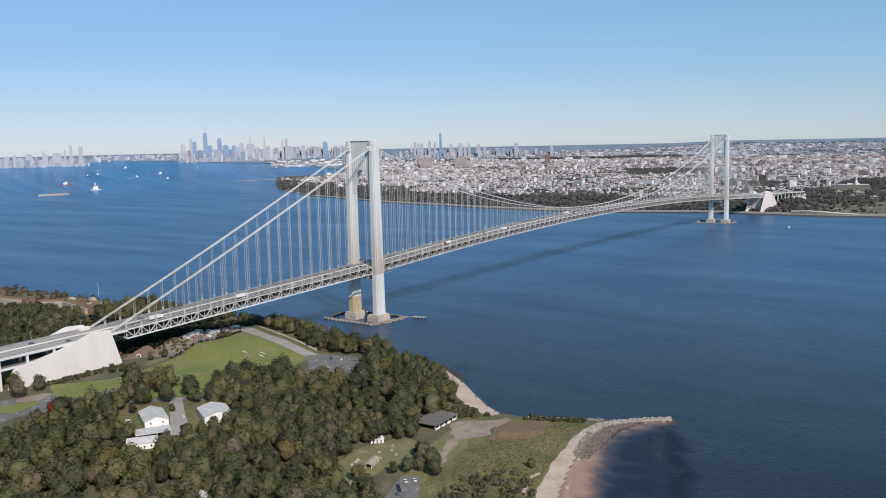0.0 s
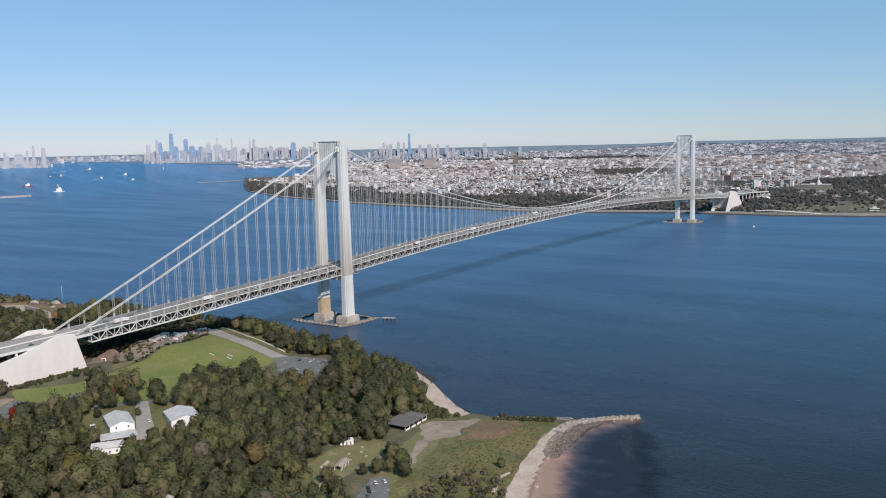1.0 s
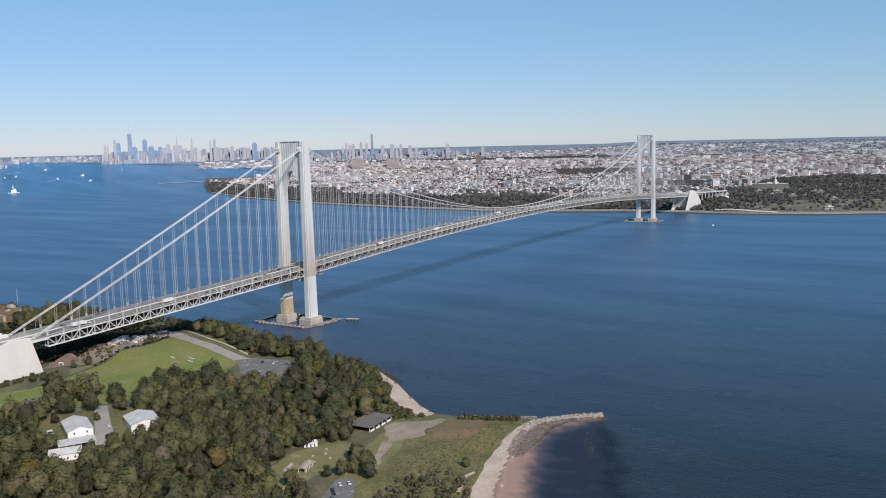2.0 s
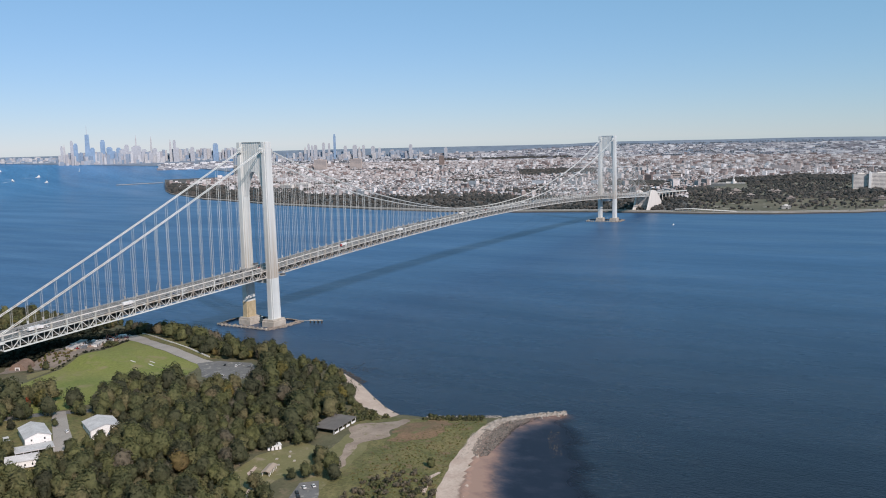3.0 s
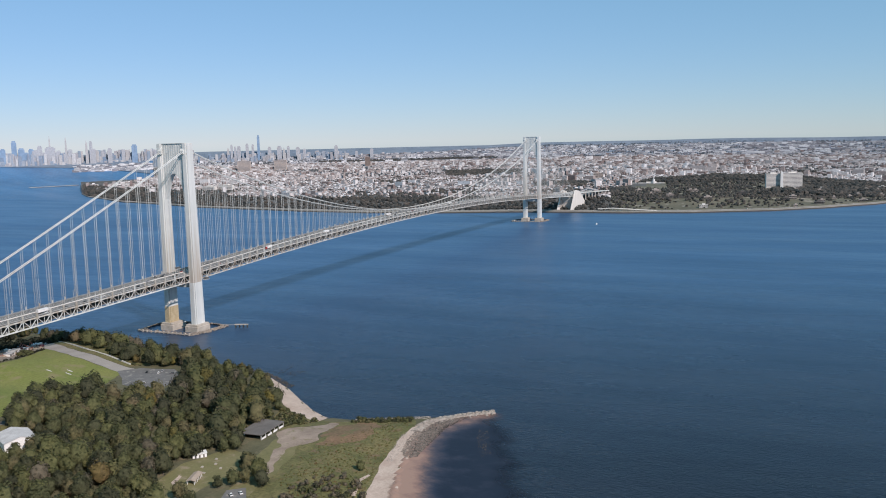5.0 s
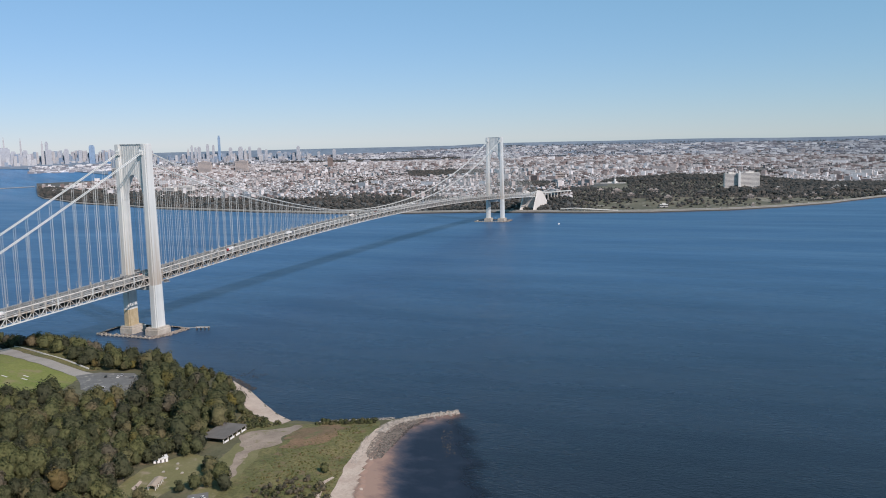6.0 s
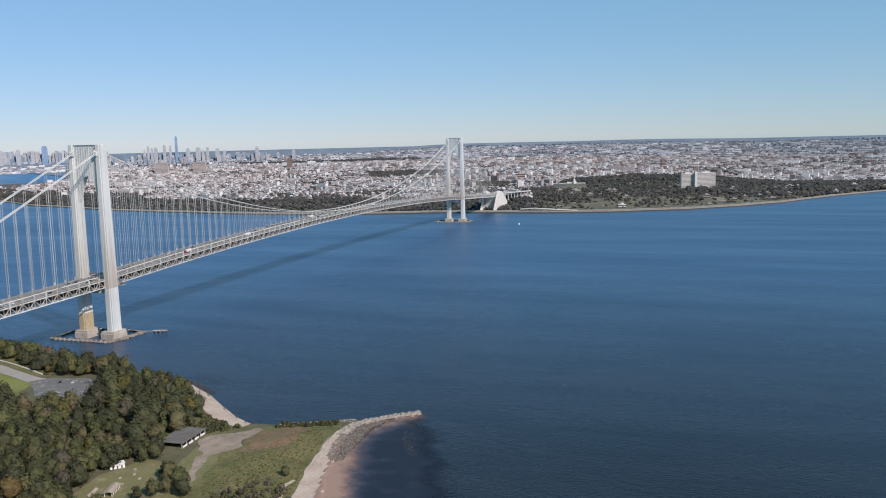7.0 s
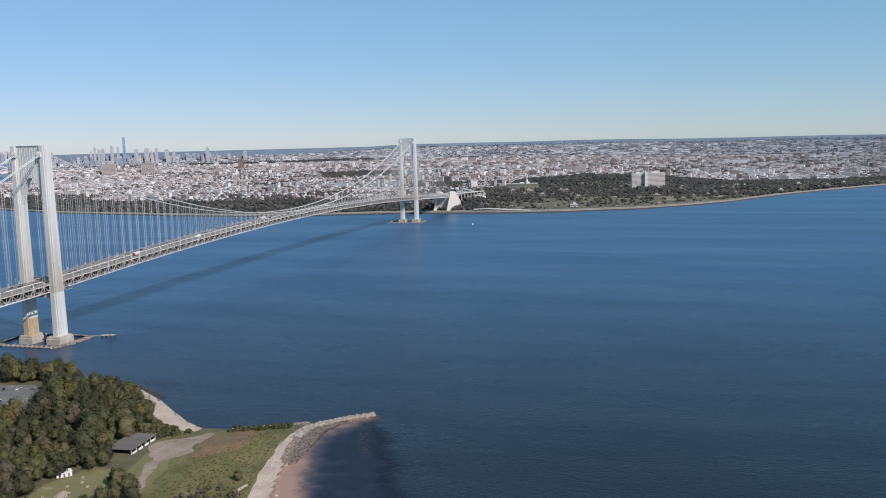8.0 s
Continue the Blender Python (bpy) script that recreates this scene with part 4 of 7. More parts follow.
# how far past the outer edge of the flat, a line from the jetty's tip along the beach
beyond = -((fx + 176) * -0.39 + (fy + 441) * 0.92) - 6 * smooth(0, 60, -163 - fx) + 3 * np.sin(fx * 0.13) + 2 * np.sin(fx * 0.31 + 2)
n0, n1 = fx.shape
i = np.arange((n0 - 1) * n1).reshape(n0 - 1, n1)[:, :-1].ravel()
cells = np.stack([i, i + n1, i + n1 + 1, i + 1], 1)
good = (south & (fd > -9) & (beyond < 30)).ravel()[cells].all(1)
me = mesh_of("tidal_flat", np.stack([fx, fy, np.where(fd < 0, ground_z(fx, fy) + 0.34, 0.10)], -1).reshape(-1, 3), cells[good], tidal_flat())
far_edge = np.maximum(smooth(-14, 8, beyond), 1 - smooth(-5, -1.5, fd + 0.8 * np.sin(fx * 0.23)))
shore = np.stack([np.clip(smooth(2, 34, fd) + 0.34 * smooth(-285, -205, fx), 0, 1), far_edge, fd * 0, fd * 0 + 1], -1).reshape(-1, 4)
lay = me.color_attributes.new("shore", "FLOAT_COLOR", "POINT")
lay.data.foreach_set("color", shore.astype(np.float32).ravel())
tagged(new("tidal_flat", me), "wet pink tidal sand with dark weed patches", "beach", kind="structure")


# ---- stones ----
def stone_meshes(count, material, seed):
    made = []
    for k in range(count):
        bm = bmesh.new()
        bmesh.ops.create_icosphere(bm, subdivisions=1, radius=1)
        g = random.Random(seed + k)
        for v in bm.verts:
            v.co *= g.uniform(0.7, 1.25)
            v.co.z *= 0.7
        me = bpy.data.meshes.new("stone")
        bm.to_mesh(me)
        bm.free()
        me.materials.append(material)
        made.append(me)
    return made


STONES = stone_meshes(8, ROCK, 5)
g = random.Random(3)
jetty = thing("jetty", "low jetty of piled pale grey boulders running into the bay", "jetty")
line = [Vector(p) for p in ((-222, -398), (-205, -396), (-192, -402), (-178, -415), (-168, -427), (-162, -435))]
core = bmesh.new()
for a, b in zip(line, line[1:]):
    bar(core, (*a, 0.2), (*b, 0.2), 5.5, 2.6)
part("core", core, ROCK, jetty)
for n in range(280):
    s = g.uniform(0, 4.999)
    a, b = line[int(s)], line[int(s) + 1]
    c = a.lerp(b, s % 1)
    d = (b - a).normalized()
    o = g.gauss(0, 2.3)
    o = max(-5, min(5, o))
    ob = part("boulder", STONES[g.randrange(8)], None, jetty)
    size = g.uniform(0.6, 1.5)
    ob.matrix_basis = Matrix.LocRotScale((c.x - d.y * o, c.y + d.x * o, 1.7 - abs(o) * 0.32), Euler((g.uniform(0, 6), g.uniform(0, 6), g.uniform(0, 6))), (size, size * g.uniform(0.7, 1.2), size))


def stone_field(name, spots, lo, hi, material, label, seed):
    """Uncounted small stones as one mesh."""
    g = np.random.default_rng(seed)
    bm = bmesh.new()
    bmesh.ops.create_icosphere(bm, subdivisions=1, radius=1)
    v0 = np.array([v.co[:] for v in bm.verts])
    f0 = np.array([[v.index for v in f.verts] for f in bm.faces])
    bm.free()
    spots = np.array(spots)
    n, k = len(spots), len(v0)
    s = lo + (hi - lo) * g.uniform(0, 1, n) ** 2
    v = v0[None] * g.uniform(0.65, 1.25, (n, k, 1)) * s[:, None, None] * np.array((1, 1, 0.6)) + spots[:, None, :]
    return tagged(new(name, mesh_of(name, v.reshape(-1, 3), (f0[None] + k * np.arange(n)[:, None, None]).reshape(-1, 3), material)), label, "stones", kind="stuff")


def strewn(ring, count, seed, base=0.0):
    g = np.random.default_rng(seed)
    ring = np.asarray(ring, float)
    lo, hi = ring.min(0), ring.max(0)
    p = g.uniform(lo, hi, (count * 6, 2))
    p = p[inside(ring, p[:, 0], p[:, 1])][:count]
    return np.column_stack([p, np.maximum(ground_z(p[:, 0], p[:, 1]), 0.05) + base])


stone_field("shore_stones", strewn([(-176, -410), (-192, -398), (-212, -396), (-238, -398), (-262, -405), (-270, -412), (-266, -418), (-236, -415), (-205, -411), (-186, -416)], 2600, 1, 0.3), 0.25, 0.7, MID_ROCK, "dark brown stones covering the upper beach", 1)
stone_field("shore_stones", strewn([(-186, -406), (-205, -400), (-236, -404), (-262, -410), (-266, -418), (-236, -416), (-205, -414), (-178, -421)], 1500, 41, 0.2), 0.25, 0.65, DARK_ROCK, "dark weedy stones along the tide line", 41)
stone_field("shore_stones", strewn([(-190, -394), (-208, -391), (-236, -391), (-264, -398), (-282, -404), (-280, -408), (-262, -404), (-236, -397), (-208, -396), (-194, -399)], 1500, 2), 0.2, 0.6, ROCK, "pale stones along the meadow's edge", 2)
stone_field("shore_stones", strewn([(-186, -392), (-198, -366), (-210, -340), (-214, -342), (-203, -367), (-192, -393)], 260, 3), 0.35, 0.9, ROCK, "line of pale stones along the cove", 3)
stone_field("shore_stones", strewn([(-138, -214), (-160, -246), (-150, -246), (-126, -206), (-118, -170), (-124, -170)], 420, 4), 0.4, 1.0, DARK_ROCK, "dark boulders at the foot of the wooded bank", 4)
stone_field("shore_stones", strewn([(-200, -437), (-212, -440), (-236, -450), (-250, -458), (-244, -463), (-222, -453), (-202, -445)], 230, 8, 0.0), 0.2, 0.6, DARK_ROCK, "dark weedy stones awash off the beach", 5)
stone_field("shore_stones", [(x, y, 0.1) for x, y in zip(np.random.default_rng(18).normal(-118, 9, 40), np.random.default_rng(19).normal(-216, 10, 40))], 0.3, 0.9, DARK_ROCK, "dark stones awash off the bank", 6)

# ---- rock apron, fender and landing stage round each tower ----
APRON = plain("apron_stone", (0.17, 0.14, 0.115), (0.33, 0.29, 0.245), 0.3, 1.2, 0.9, 0.5)
for at, turn in ((0.0, 1), (SPAN, 1)):
    spots = []
    g = random.Random(int(at) + 4)
    ring = [(-23, 50), (-25, -28), (-6, -37), (30, -37), (34, -22), (30, 46), (10, 54)]
    for (ax, ay), (bx, by) in zip(ring, ring[1:] + ring[:1]):
        n = int(math.hypot(bx - ax, by - ay) * 6.5)
        for k in range(n):
            s = g.random()
            inset = g.uniform(0, 1)
            x, y = ax + (bx - ax) * s, ay + (by - ay) * s
            open_side = ax < -20 and bx < -20
            if open_side and g.random() < 0.75:
                continue
            x, y = x * (1 - 0.16 * inset) + 3 * 0.16 * inset, y * (1 - 0.12 * inset)
            spots.append((at + x, y, 0.2 + 1.9 * inset))
    stone_field("rock_apron", spots, 0.45, 1.4, APRON, "apron of grey riprap round the bridge tower", 30 + int(at))
    fender = thing("fender", "row of low concrete fender posts round the tower piers", "fender", "tower fenders")
    bm = bmesh.new()
    bar(bm, (at - 24, 48, 1.2), (at - 25, -26, 1.2), 1.2, 0.9)
    part("wale", bm, CONCRETE, fender)
    for k in range(13):
        y = 46 - k * 6
        bm = box(bmesh.new(), (at - 25.2, y - 0.8, -3), (at - 23.8, y + 0.8, 2.6), 0.15)
        part("post", bm, CONCRETE, fender)
dock = thing("landing_stage", "small timber landing stage on piles beside the rocks", "dock")
bm = bmesh.new()
bar(bm, (24, -36, 3.0), (27, -49, 3.0), 1.0, 0.3)
part("gangway", bm, CONCRETE, dock)
bm = bmesh.new()
bar(bm, (27, -48, 3.4), (32, -63, 3.4), 3.0, 0.9)
part("deck", bm, CONCRETE, dock)
for k in range(4):
    for o in (-1.5, 1.5):
        x, y = 27.4 + k * 1.4 + o * 0.8, -49 - k * 4.4 + o * 0.3
        part("pile", bar(bmesh.new(), (x, y, -3), (x, y, 3.6), 0.9, 0.9, 8), DARK_ROCK, dock)

# ---- far shore: sea wall, parkway ----
sw = np.array(FAR_COAST[1:], float)


def shore_strip(name, o0, o1, z0, z1, material, label, category, a0=0, a1=200):
    """A band along the far shore from o0 to o1 metres inland."""
    az = np.linspace(_fa[0], _fa[-1], 500)
    az = az[(az > a0) & (az < a1)]
    r = np.interp(az, _fa, _fr)
    rings = []
    for off, z in ((o0, -3.0), (o0, z0), (o1, z1), (o1, -1.0)):
        rr = r + off
        rings.append(drawn_in(np.stack([EYE[0] + np.sin(np.radians(az)) * rr, EYE[1] + np.cos(np.radians(az)) * rr, np.full(len(az), z)], 1)))
    v = np.concatenate(rings)
    n = len(az)
    f = [(k * n + i, k * n + i + 1, (k + 1) * n + i + 1, (k + 1) * n + i) for k in range(3) for i in range(n - 1)]
    return tagged(new(name, mesh_of(name, v, f, material)), label, category, kind="structure")


shore_strip("riprap", -9, -1.2, -0.6, 3.0, DARK_ROCK, "sloping band of dark riprap under the sea wall", "stones")
shore_strip("riprap", -5, 26, 0.4, 5.0, ROCK, "broad bank of pale riprap round the far point", "stones", 40, 46.5)
shore_strip("sea_wall", -1.5, 9, 4.0, 4.0, PALE_ROAD, "long pale stone sea wall with a promenade", "wall")
shore_strip("grass_strip", 9.2, 26, 3.0, 3.2, plain("far_grass", (0.09, 0.11, 0.05), (0.15, 0.15, 0.08), 0.02, 0.2, 0.95, 0), "strip of grass behind the sea wall", "ground")
shore_strip("grass_strip", 70, 330, 3.4, 6.0, PARADE_GRASS, "worn grass fields between shore parkway and wood", "ground", 82.5, 94)
shore_strip("road", 26.2, 50, 3.6, 3.9, PALE_ROAD, "shore parkway along the water", "road")


# ---- approach viaduct ----
viaduct = thing("approach_viaduct", "two-level concrete and steel approach road on grey piers", "viaduct")


def viaduct_at(x):
    """Centre line: height of the upper road behind the anchorage."""
    return road_z(-SIDE) + (x + SIDE) * 0.014


via_x = [-SIDE + 14 - 22 * i for i in range(27)]
part("upper_roadway", swept([(x, 0, viaduct_at(x) - 0.5) for x in via_x], rect(35, 1.0)), PALE_ROAD, viaduct, "worn grey asphalt upper road")
part("lower_roadway", swept([(x, 0, viaduct_at(x) - 9.0) for x in via_x[3:]], rect(33, 1.0)), ASPHALT, viaduct)
for side in (-1, 1):
    part("edge_girder", swept([(x, side * 17.4, viaduct_at(x) - 1.0) for x in via_x], rect(0.5, 2.2)), STEEL, viaduct)
    part("edge_girder", swept([(x, side * 16.4, viaduct_at(x) - 9.5) for x in via_x[3:]], rect(0.5, 2.0)), STEEL, viaduct)
    part("parapet", swept([(x, side * 17.2, viaduct_at(x) + 0.55) for x in via_x], rect(0.3, 1.0)), GALVANISED, viaduct)
part("median_barrier", swept([(x, 0, viaduct_at(x) + 0.45) for x in via_x], rect(0.6, 0.9)), PALE_CONCRETE, viaduct)
for y in (-12.6, -8.4, -4.2, 4.2, 8.4, 12.6):
    part("lane_line", swept([(x, y, viaduct_at(x) + 0.012) for x in via_x], rect(0.16, 0.02)), PAINT_WHITE, viaduct)
for x in via_x[2:]:
    for y in (-16.2, -5.5, 5.5, 16.2):
        foot = float(ground_z(np.array([x]), np.array([y]))[0]) - 1
        part("pier", box(bmesh.new(), (x - 0.9, y - 0.9, foot), (x + 0.9, y + 0.9, viaduct_at(x) - 1.2), 0.1), PALE_CONCRETE, viaduct)
    part("cross_beam", box(bmesh.new(), (x - 0.8, -16.8, viaduct_at(x) - 2.6), (x + 0.8, 16.8, viaduct_at(x) - 1.05), 0.1), STEEL, viaduct)

far_via = thing("approach_viaduct", "pale approach viaduct on tall piers behind the far anchorage", "viaduct")
fx0 = SPAN + SIDE - 10
curve = [(fx0 + 34 * i, -0.15 * i * i, road_z(SPAN + SIDE) - 0.5 - 1.3 * i) for i in range(12)]
part("roadway", swept(curve, rect(34, 1.4)), ASPHALT, far_via)
for side in (-1, 1):
    part("edge_girder", swept([(x, y + side * 17.2, z + 0.2) for x, y, z in curve], rect(0.7, 3.0)), STEEL, far_via)
for x, y, z in curve[2:]:
    for o in (-15, -5, 5, 15):
        part("pier", box(bmesh.new(), (x - 1.1, y + o - 1.1, 0), (x + 1.1, y + o + 1.1, z - 0.6), 0.1), PALE_CONCRETE, far_via)
    part("cross_beam", box(bmesh.new(), (x - 1.0, y - 16.5, z - 3.0), (x + 1.0, y + 16.5, z - 0.7), 0.1), PALE_CONCRETE, far_via)


# ---- lamp posts along the roadway ----
def lamp_post():
    t = thing("street_lamp", "slim grey street lamp on the bridge parapet", "street lamp", "bridge lamps")
    part("pole", bar(bmesh.new(), (0, 0, 0), (0, 0, 8), 0.22, 0.22, 6), STEEL, t)
    part("arm", bar(bmesh.new(), (0, 0, 8), (0, 1.8, 8.6), 0.14, 0.14, 6), STEEL, t)
    part("lantern", box(bmesh.new(), (-0.2, 1.5, 8.5), (0.2, 2.5, 8.75), 0.05), STEEL, t)
    return t


lamp = lamp_post()
lamp_rows = [(x, s) for x in np.arange(-330, SPAN + 330, PANEL * 4) + PANEL / 2 for s in (-1, 1)]
lamp.matrix_world = Matrix.LocRotScale((lamp_rows[0][0], -14.6, road_z(lamp_rows[0][0])), Euler((0, 0, 0)), None)
for x, s in lamp_rows[1:]:
    copy_thing(lamp, Matrix.LocRotScale((x, s * 14.6, road_z(x)), Euler((0, 0, 0 if s < 0 else math.pi)), None))
for x in via_x[1::2]:
    for s in (-1, 1):
        copy_thing(lamp, Matrix.LocRotScale((x, s * 17.2, viaduct_at(x)), Euler((0, 0, 0 if s < 0 else math.pi)), None))

# ---- vehicles ----
RUBBER = plain("tyre_rubber", (0.02, 0.02, 0.02), (0.035, 0.035, 0.035), 2, 8, 0.9, 0)
GLASS = painted("dark_window_glass", (0.03, 0.035, 0.04), 0.08)
CAR_PAINT = {c: painted("car_paint_" + c, rgb, 0.3) for c, rgb in
             dict(white=(0.75, 0.75, 0.74), black=(0.02, 0.02, 0.022), silver=(0.42, 0.43, 0.44), red=(0.35, 0.03, 0.03), blue=(0.05, 0.09, 0.2), grey=(0.13, 0.135, 0.14)).items()}


def wheel_mesh():
    bm = bmesh.new()
    bmesh.ops.create_cone(bm, cap_ends=True, segments=10, radius1=0.34, radius2=0.34, depth=0.24, matrix=pose(0, 0, 0, 90, 0, 0))
    me = bpy.data.meshes.new("wheel")
    bm.to_mesh(me)
    bm.free()
    me.materials.append(RUBBER)
    return me


WHEEL = wheel_mesh()


def car(colour):
    t = thing("car", colour + " passenger car on asphalt", "car", "cars")
    prof = [(-2.2, 0.3), (-2.25, 0.75), (-1.9, 0.95), (-1.0, 1.0), (0.9, 0.98), (2.1, 0.8), (2.25, 0.5), (2.2, 0.3)]
    bm = lofted([[(x, y, z) for x, z in prof] for y in (-0.9, 0.9)])
    part("body", bm, CAR_PAINT[colour], t)
    bm = lofted([[(-1.75 + s * 0.0, -0.82, 0.95), (1.15, -0.82, 0.95), (1.15, 0.82, 0.95), (-1.75, 0.82, 0.95)] for s in (0,)] + [[(-1.2, -0.66, 1.42), (0.45, -0.66, 1.42), (0.45, 0.66, 1.42), (-1.2, 0.66, 1.42)]])
    part("glasshouse", bm, GLASS, t)
    part("roof", box(bmesh.new(), (-1.22, -0.68, 1.42), (0.47, 0.68, 1.47), 0.02), CAR_PAINT[colour], t)
    for x in (-1.4, 1.4):
        for y in (-0.82, 0.82):
            part("wheel", WHEEL, None, t).location = (x, y, 0.34)
    return t


def truck(colour, label, length=14.0):
    t = thing("truck", label, "truck", "trucks")
    part("trailer", box(bmesh.new(), (-length / 2, -1.28, 1.1), (length / 2 - 3, 1.28, 4.0), 0.06), CAR_PAINT["white"], t)
    part("cab", box(bmesh.new(), (length / 2 - 2.6, -1.2, 0.6), (length / 2, 1.2, 3.2), 0.2), CAR_PAINT[colour], t)
    part("windscreen", box(bmesh.new(), (length / 2 - 0.1, -1.0, 1.9), (length / 2 + 0.03, 1.0, 2.8), 0.02), GLASS, t)
    part("chassis", box(bmesh.new(), (-length / 2, -0.6, 0.7), (length / 2 - 1, 0.6, 1.12), 0.03), CAR_PAINT["black"], t)
    for x in (-length / 2 + 1.2, -length / 2 + 2.4, length / 2 - 3.4, length / 2 - 1.2):
        for y in (-1.0, 1.0):
            w = part("wheel", WHEEL, None, t)
            w.location, w.scale = (x, y, 0.5), (1.45, 1.45, 1.45)
    return t


MODELS = {c: car(c) for c in CAR_PAINT}
used = set()


def put_car(colour, x, y, z, turn=0.0, tilt=0.0):
    m = Matrix.LocRotScale((x, y, z), Euler((0, tilt, turn)), None)
    if colour not in used:
        used.add(colour)
        MODELS[colour].matrix_world = m
    else:
        copy_thing(MODELS[colour], m)


put_car("white", -187, -130, 10.3 - 0.1, 0.5)
for c, x, y, a in (("black", -192, -121, 0.6), ("silver", -180, -128, 0.5), ("grey", -184, -142, 2.0), ("white", -226, -150, 0.4),
                   ("white", -371, -349, 0.9), ("white", -366.5, -352.5, 0.9), ("black", -379, -350, 0.8), ("black", -383, -354, 0.8), ("grey", -388, -357, 0.8),
                   ("white", -403, -182, 1.1), ("red", -394, -195, 1.1), ("grey", -395, -158, 1.0), ("white", -300, 10, 0.3), ("silver", -222, 20, 1.2), ("white", -214, 24, 0.4), ("white", -228, 16, 0.6), ("red", -180, 18, 0.2)):
    put_car(c, x, y, float(ground_z(np.array([x]), np.array([y]))[0]) + 0.28, a)
g = random.Random(21)
lanes = (-12.8, -9.2, -5.5, -1.9, 1.9, 5.5, 9.2, 12.8)
for n in range(95):
    x = g.uniform(-330, SPAN + 260)
    lane = g.choice(lanes)
    lo, hi = road_z(x - 1), road_z(x + 1)
    put_car(g.choice(("white", "white", "silver", "silver", "grey", "grey", "black", "black", "blue", "red")), x, lane, road_z(x) + 0.02, math.pi if lane > 0 else 0.0, (-1 if lane < 0 else 1) * math.atan2(hi - lo, 2))
for n in range(12):
    x = via_x[1] - g.uniform(0, 300)
    put_car(g.choice(list(CAR_PAINT)), x, g.choice((-14.5, -10.4, -6.3, 6.3, 10.4, 14.5)), viaduct_at(x) + 0.02, 0)
for n in range(90):
    a = g.uniform(58, 104)
    r = float(np.interp(a, _fa, _fr)) + g.choice((30, 34, 42, 46))
    x, y, z = drawn_in((EYE[0] + math.sin(radians(a)) * r, EYE[1] + math.cos(radians(a)) * r, 3.9))[0]
    put_car(g.choice(("white", "white", "silver", "silver", "grey", "black", "blue")), x, y, z + 0.05, radians(g.choice((90, 270)) - a))
big = truck("white", "white articulated box truck crossing the bridge")
big.matrix_world = Matrix.LocRotScale((-197, -8, road_z(-197) + 0.02), Euler((0, -0.03, 0)), None)
for x, y in ((-297, -9), (297, -9), (520, 5), (760, -5)):
    copy_thing(big, Matrix.LocRotScale((x, y, road_z(x) + 0.02), Euler((0, -math.atan2(road_z(x + 5) - road_z(x - 5), 10), 0)), None))
red = truck("red", "box truck with a red cab crossing the bridge", 13)
red.matrix_world = Matrix.LocRotScale((156, -8, road_z(156) + 0.02), Euler((0, math.atan2(road_z(161) - road_z(151), 10), math.pi)), None)
# service platform beside the near tower, under the roadway's edge
for x, y in ((18, -18.5), (-4, 3)):
    p = thing("work_platform", "grey steel work platform hung on the bridge truss", "platform", "work platforms")
    z = chord_z(x) - 1.8 if y < -10 else road_z(x) + 5.0
    part("floor", box(bmesh.new(), (x - 4, y - 2, z - 0.4), (x + 4, y + 2, z), 0.05), STEEL, p)
    part("enclosure", box(bmesh.new(), (x - 2.5, y - 1.7, z), (x + 2.5, y + 1.7, z + 2.2), 0.05), CAR_PAINT["grey"], p)
    if y > -10:
        for o in (-3.6, 3.6):
            part("post", bar(bmesh.new(), (x + o, y, road_z(x)), (x + o, y, z), 0.4), STEEL, p)
    else:
        for o in (-3.6, 3.6):
            part("hanger", bar(bmesh.new(), (x + o, y + 1.9, z), (x + o, y + 2.4, chord_z(x) + 0.2), 0.3), STEEL, p)

# ---- houses of the near shore ----
ROOF = plain("pale_shingle", (0.44, 0.43, 0.42), (0.58, 0.57, 0.56), 0.15, 2.0, 0.9, 0.2, spots=(0.38, 0.37, 0.36))
GREY_ROOF = plain("grey_felt_roof", (0.115, 0.105, 0.098), (0.165, 0.152, 0.140), 0.12, 1.5, 0.95, 0.15, spots=(0.12, 0.11, 0.10))
TAN_ROOF = plain("tan_shingle", (0.34, 0.27, 0.21), (0.43, 0.35, 0.28), 0.2, 2, 0.9, 0.2)
SIDING = plain("white_siding", (0.74, 0.74, 0.72), (0.82, 0.82, 0.80), 0.2, 2, 0.7, 0.1, stretch=(0.3, 0.3, 6))


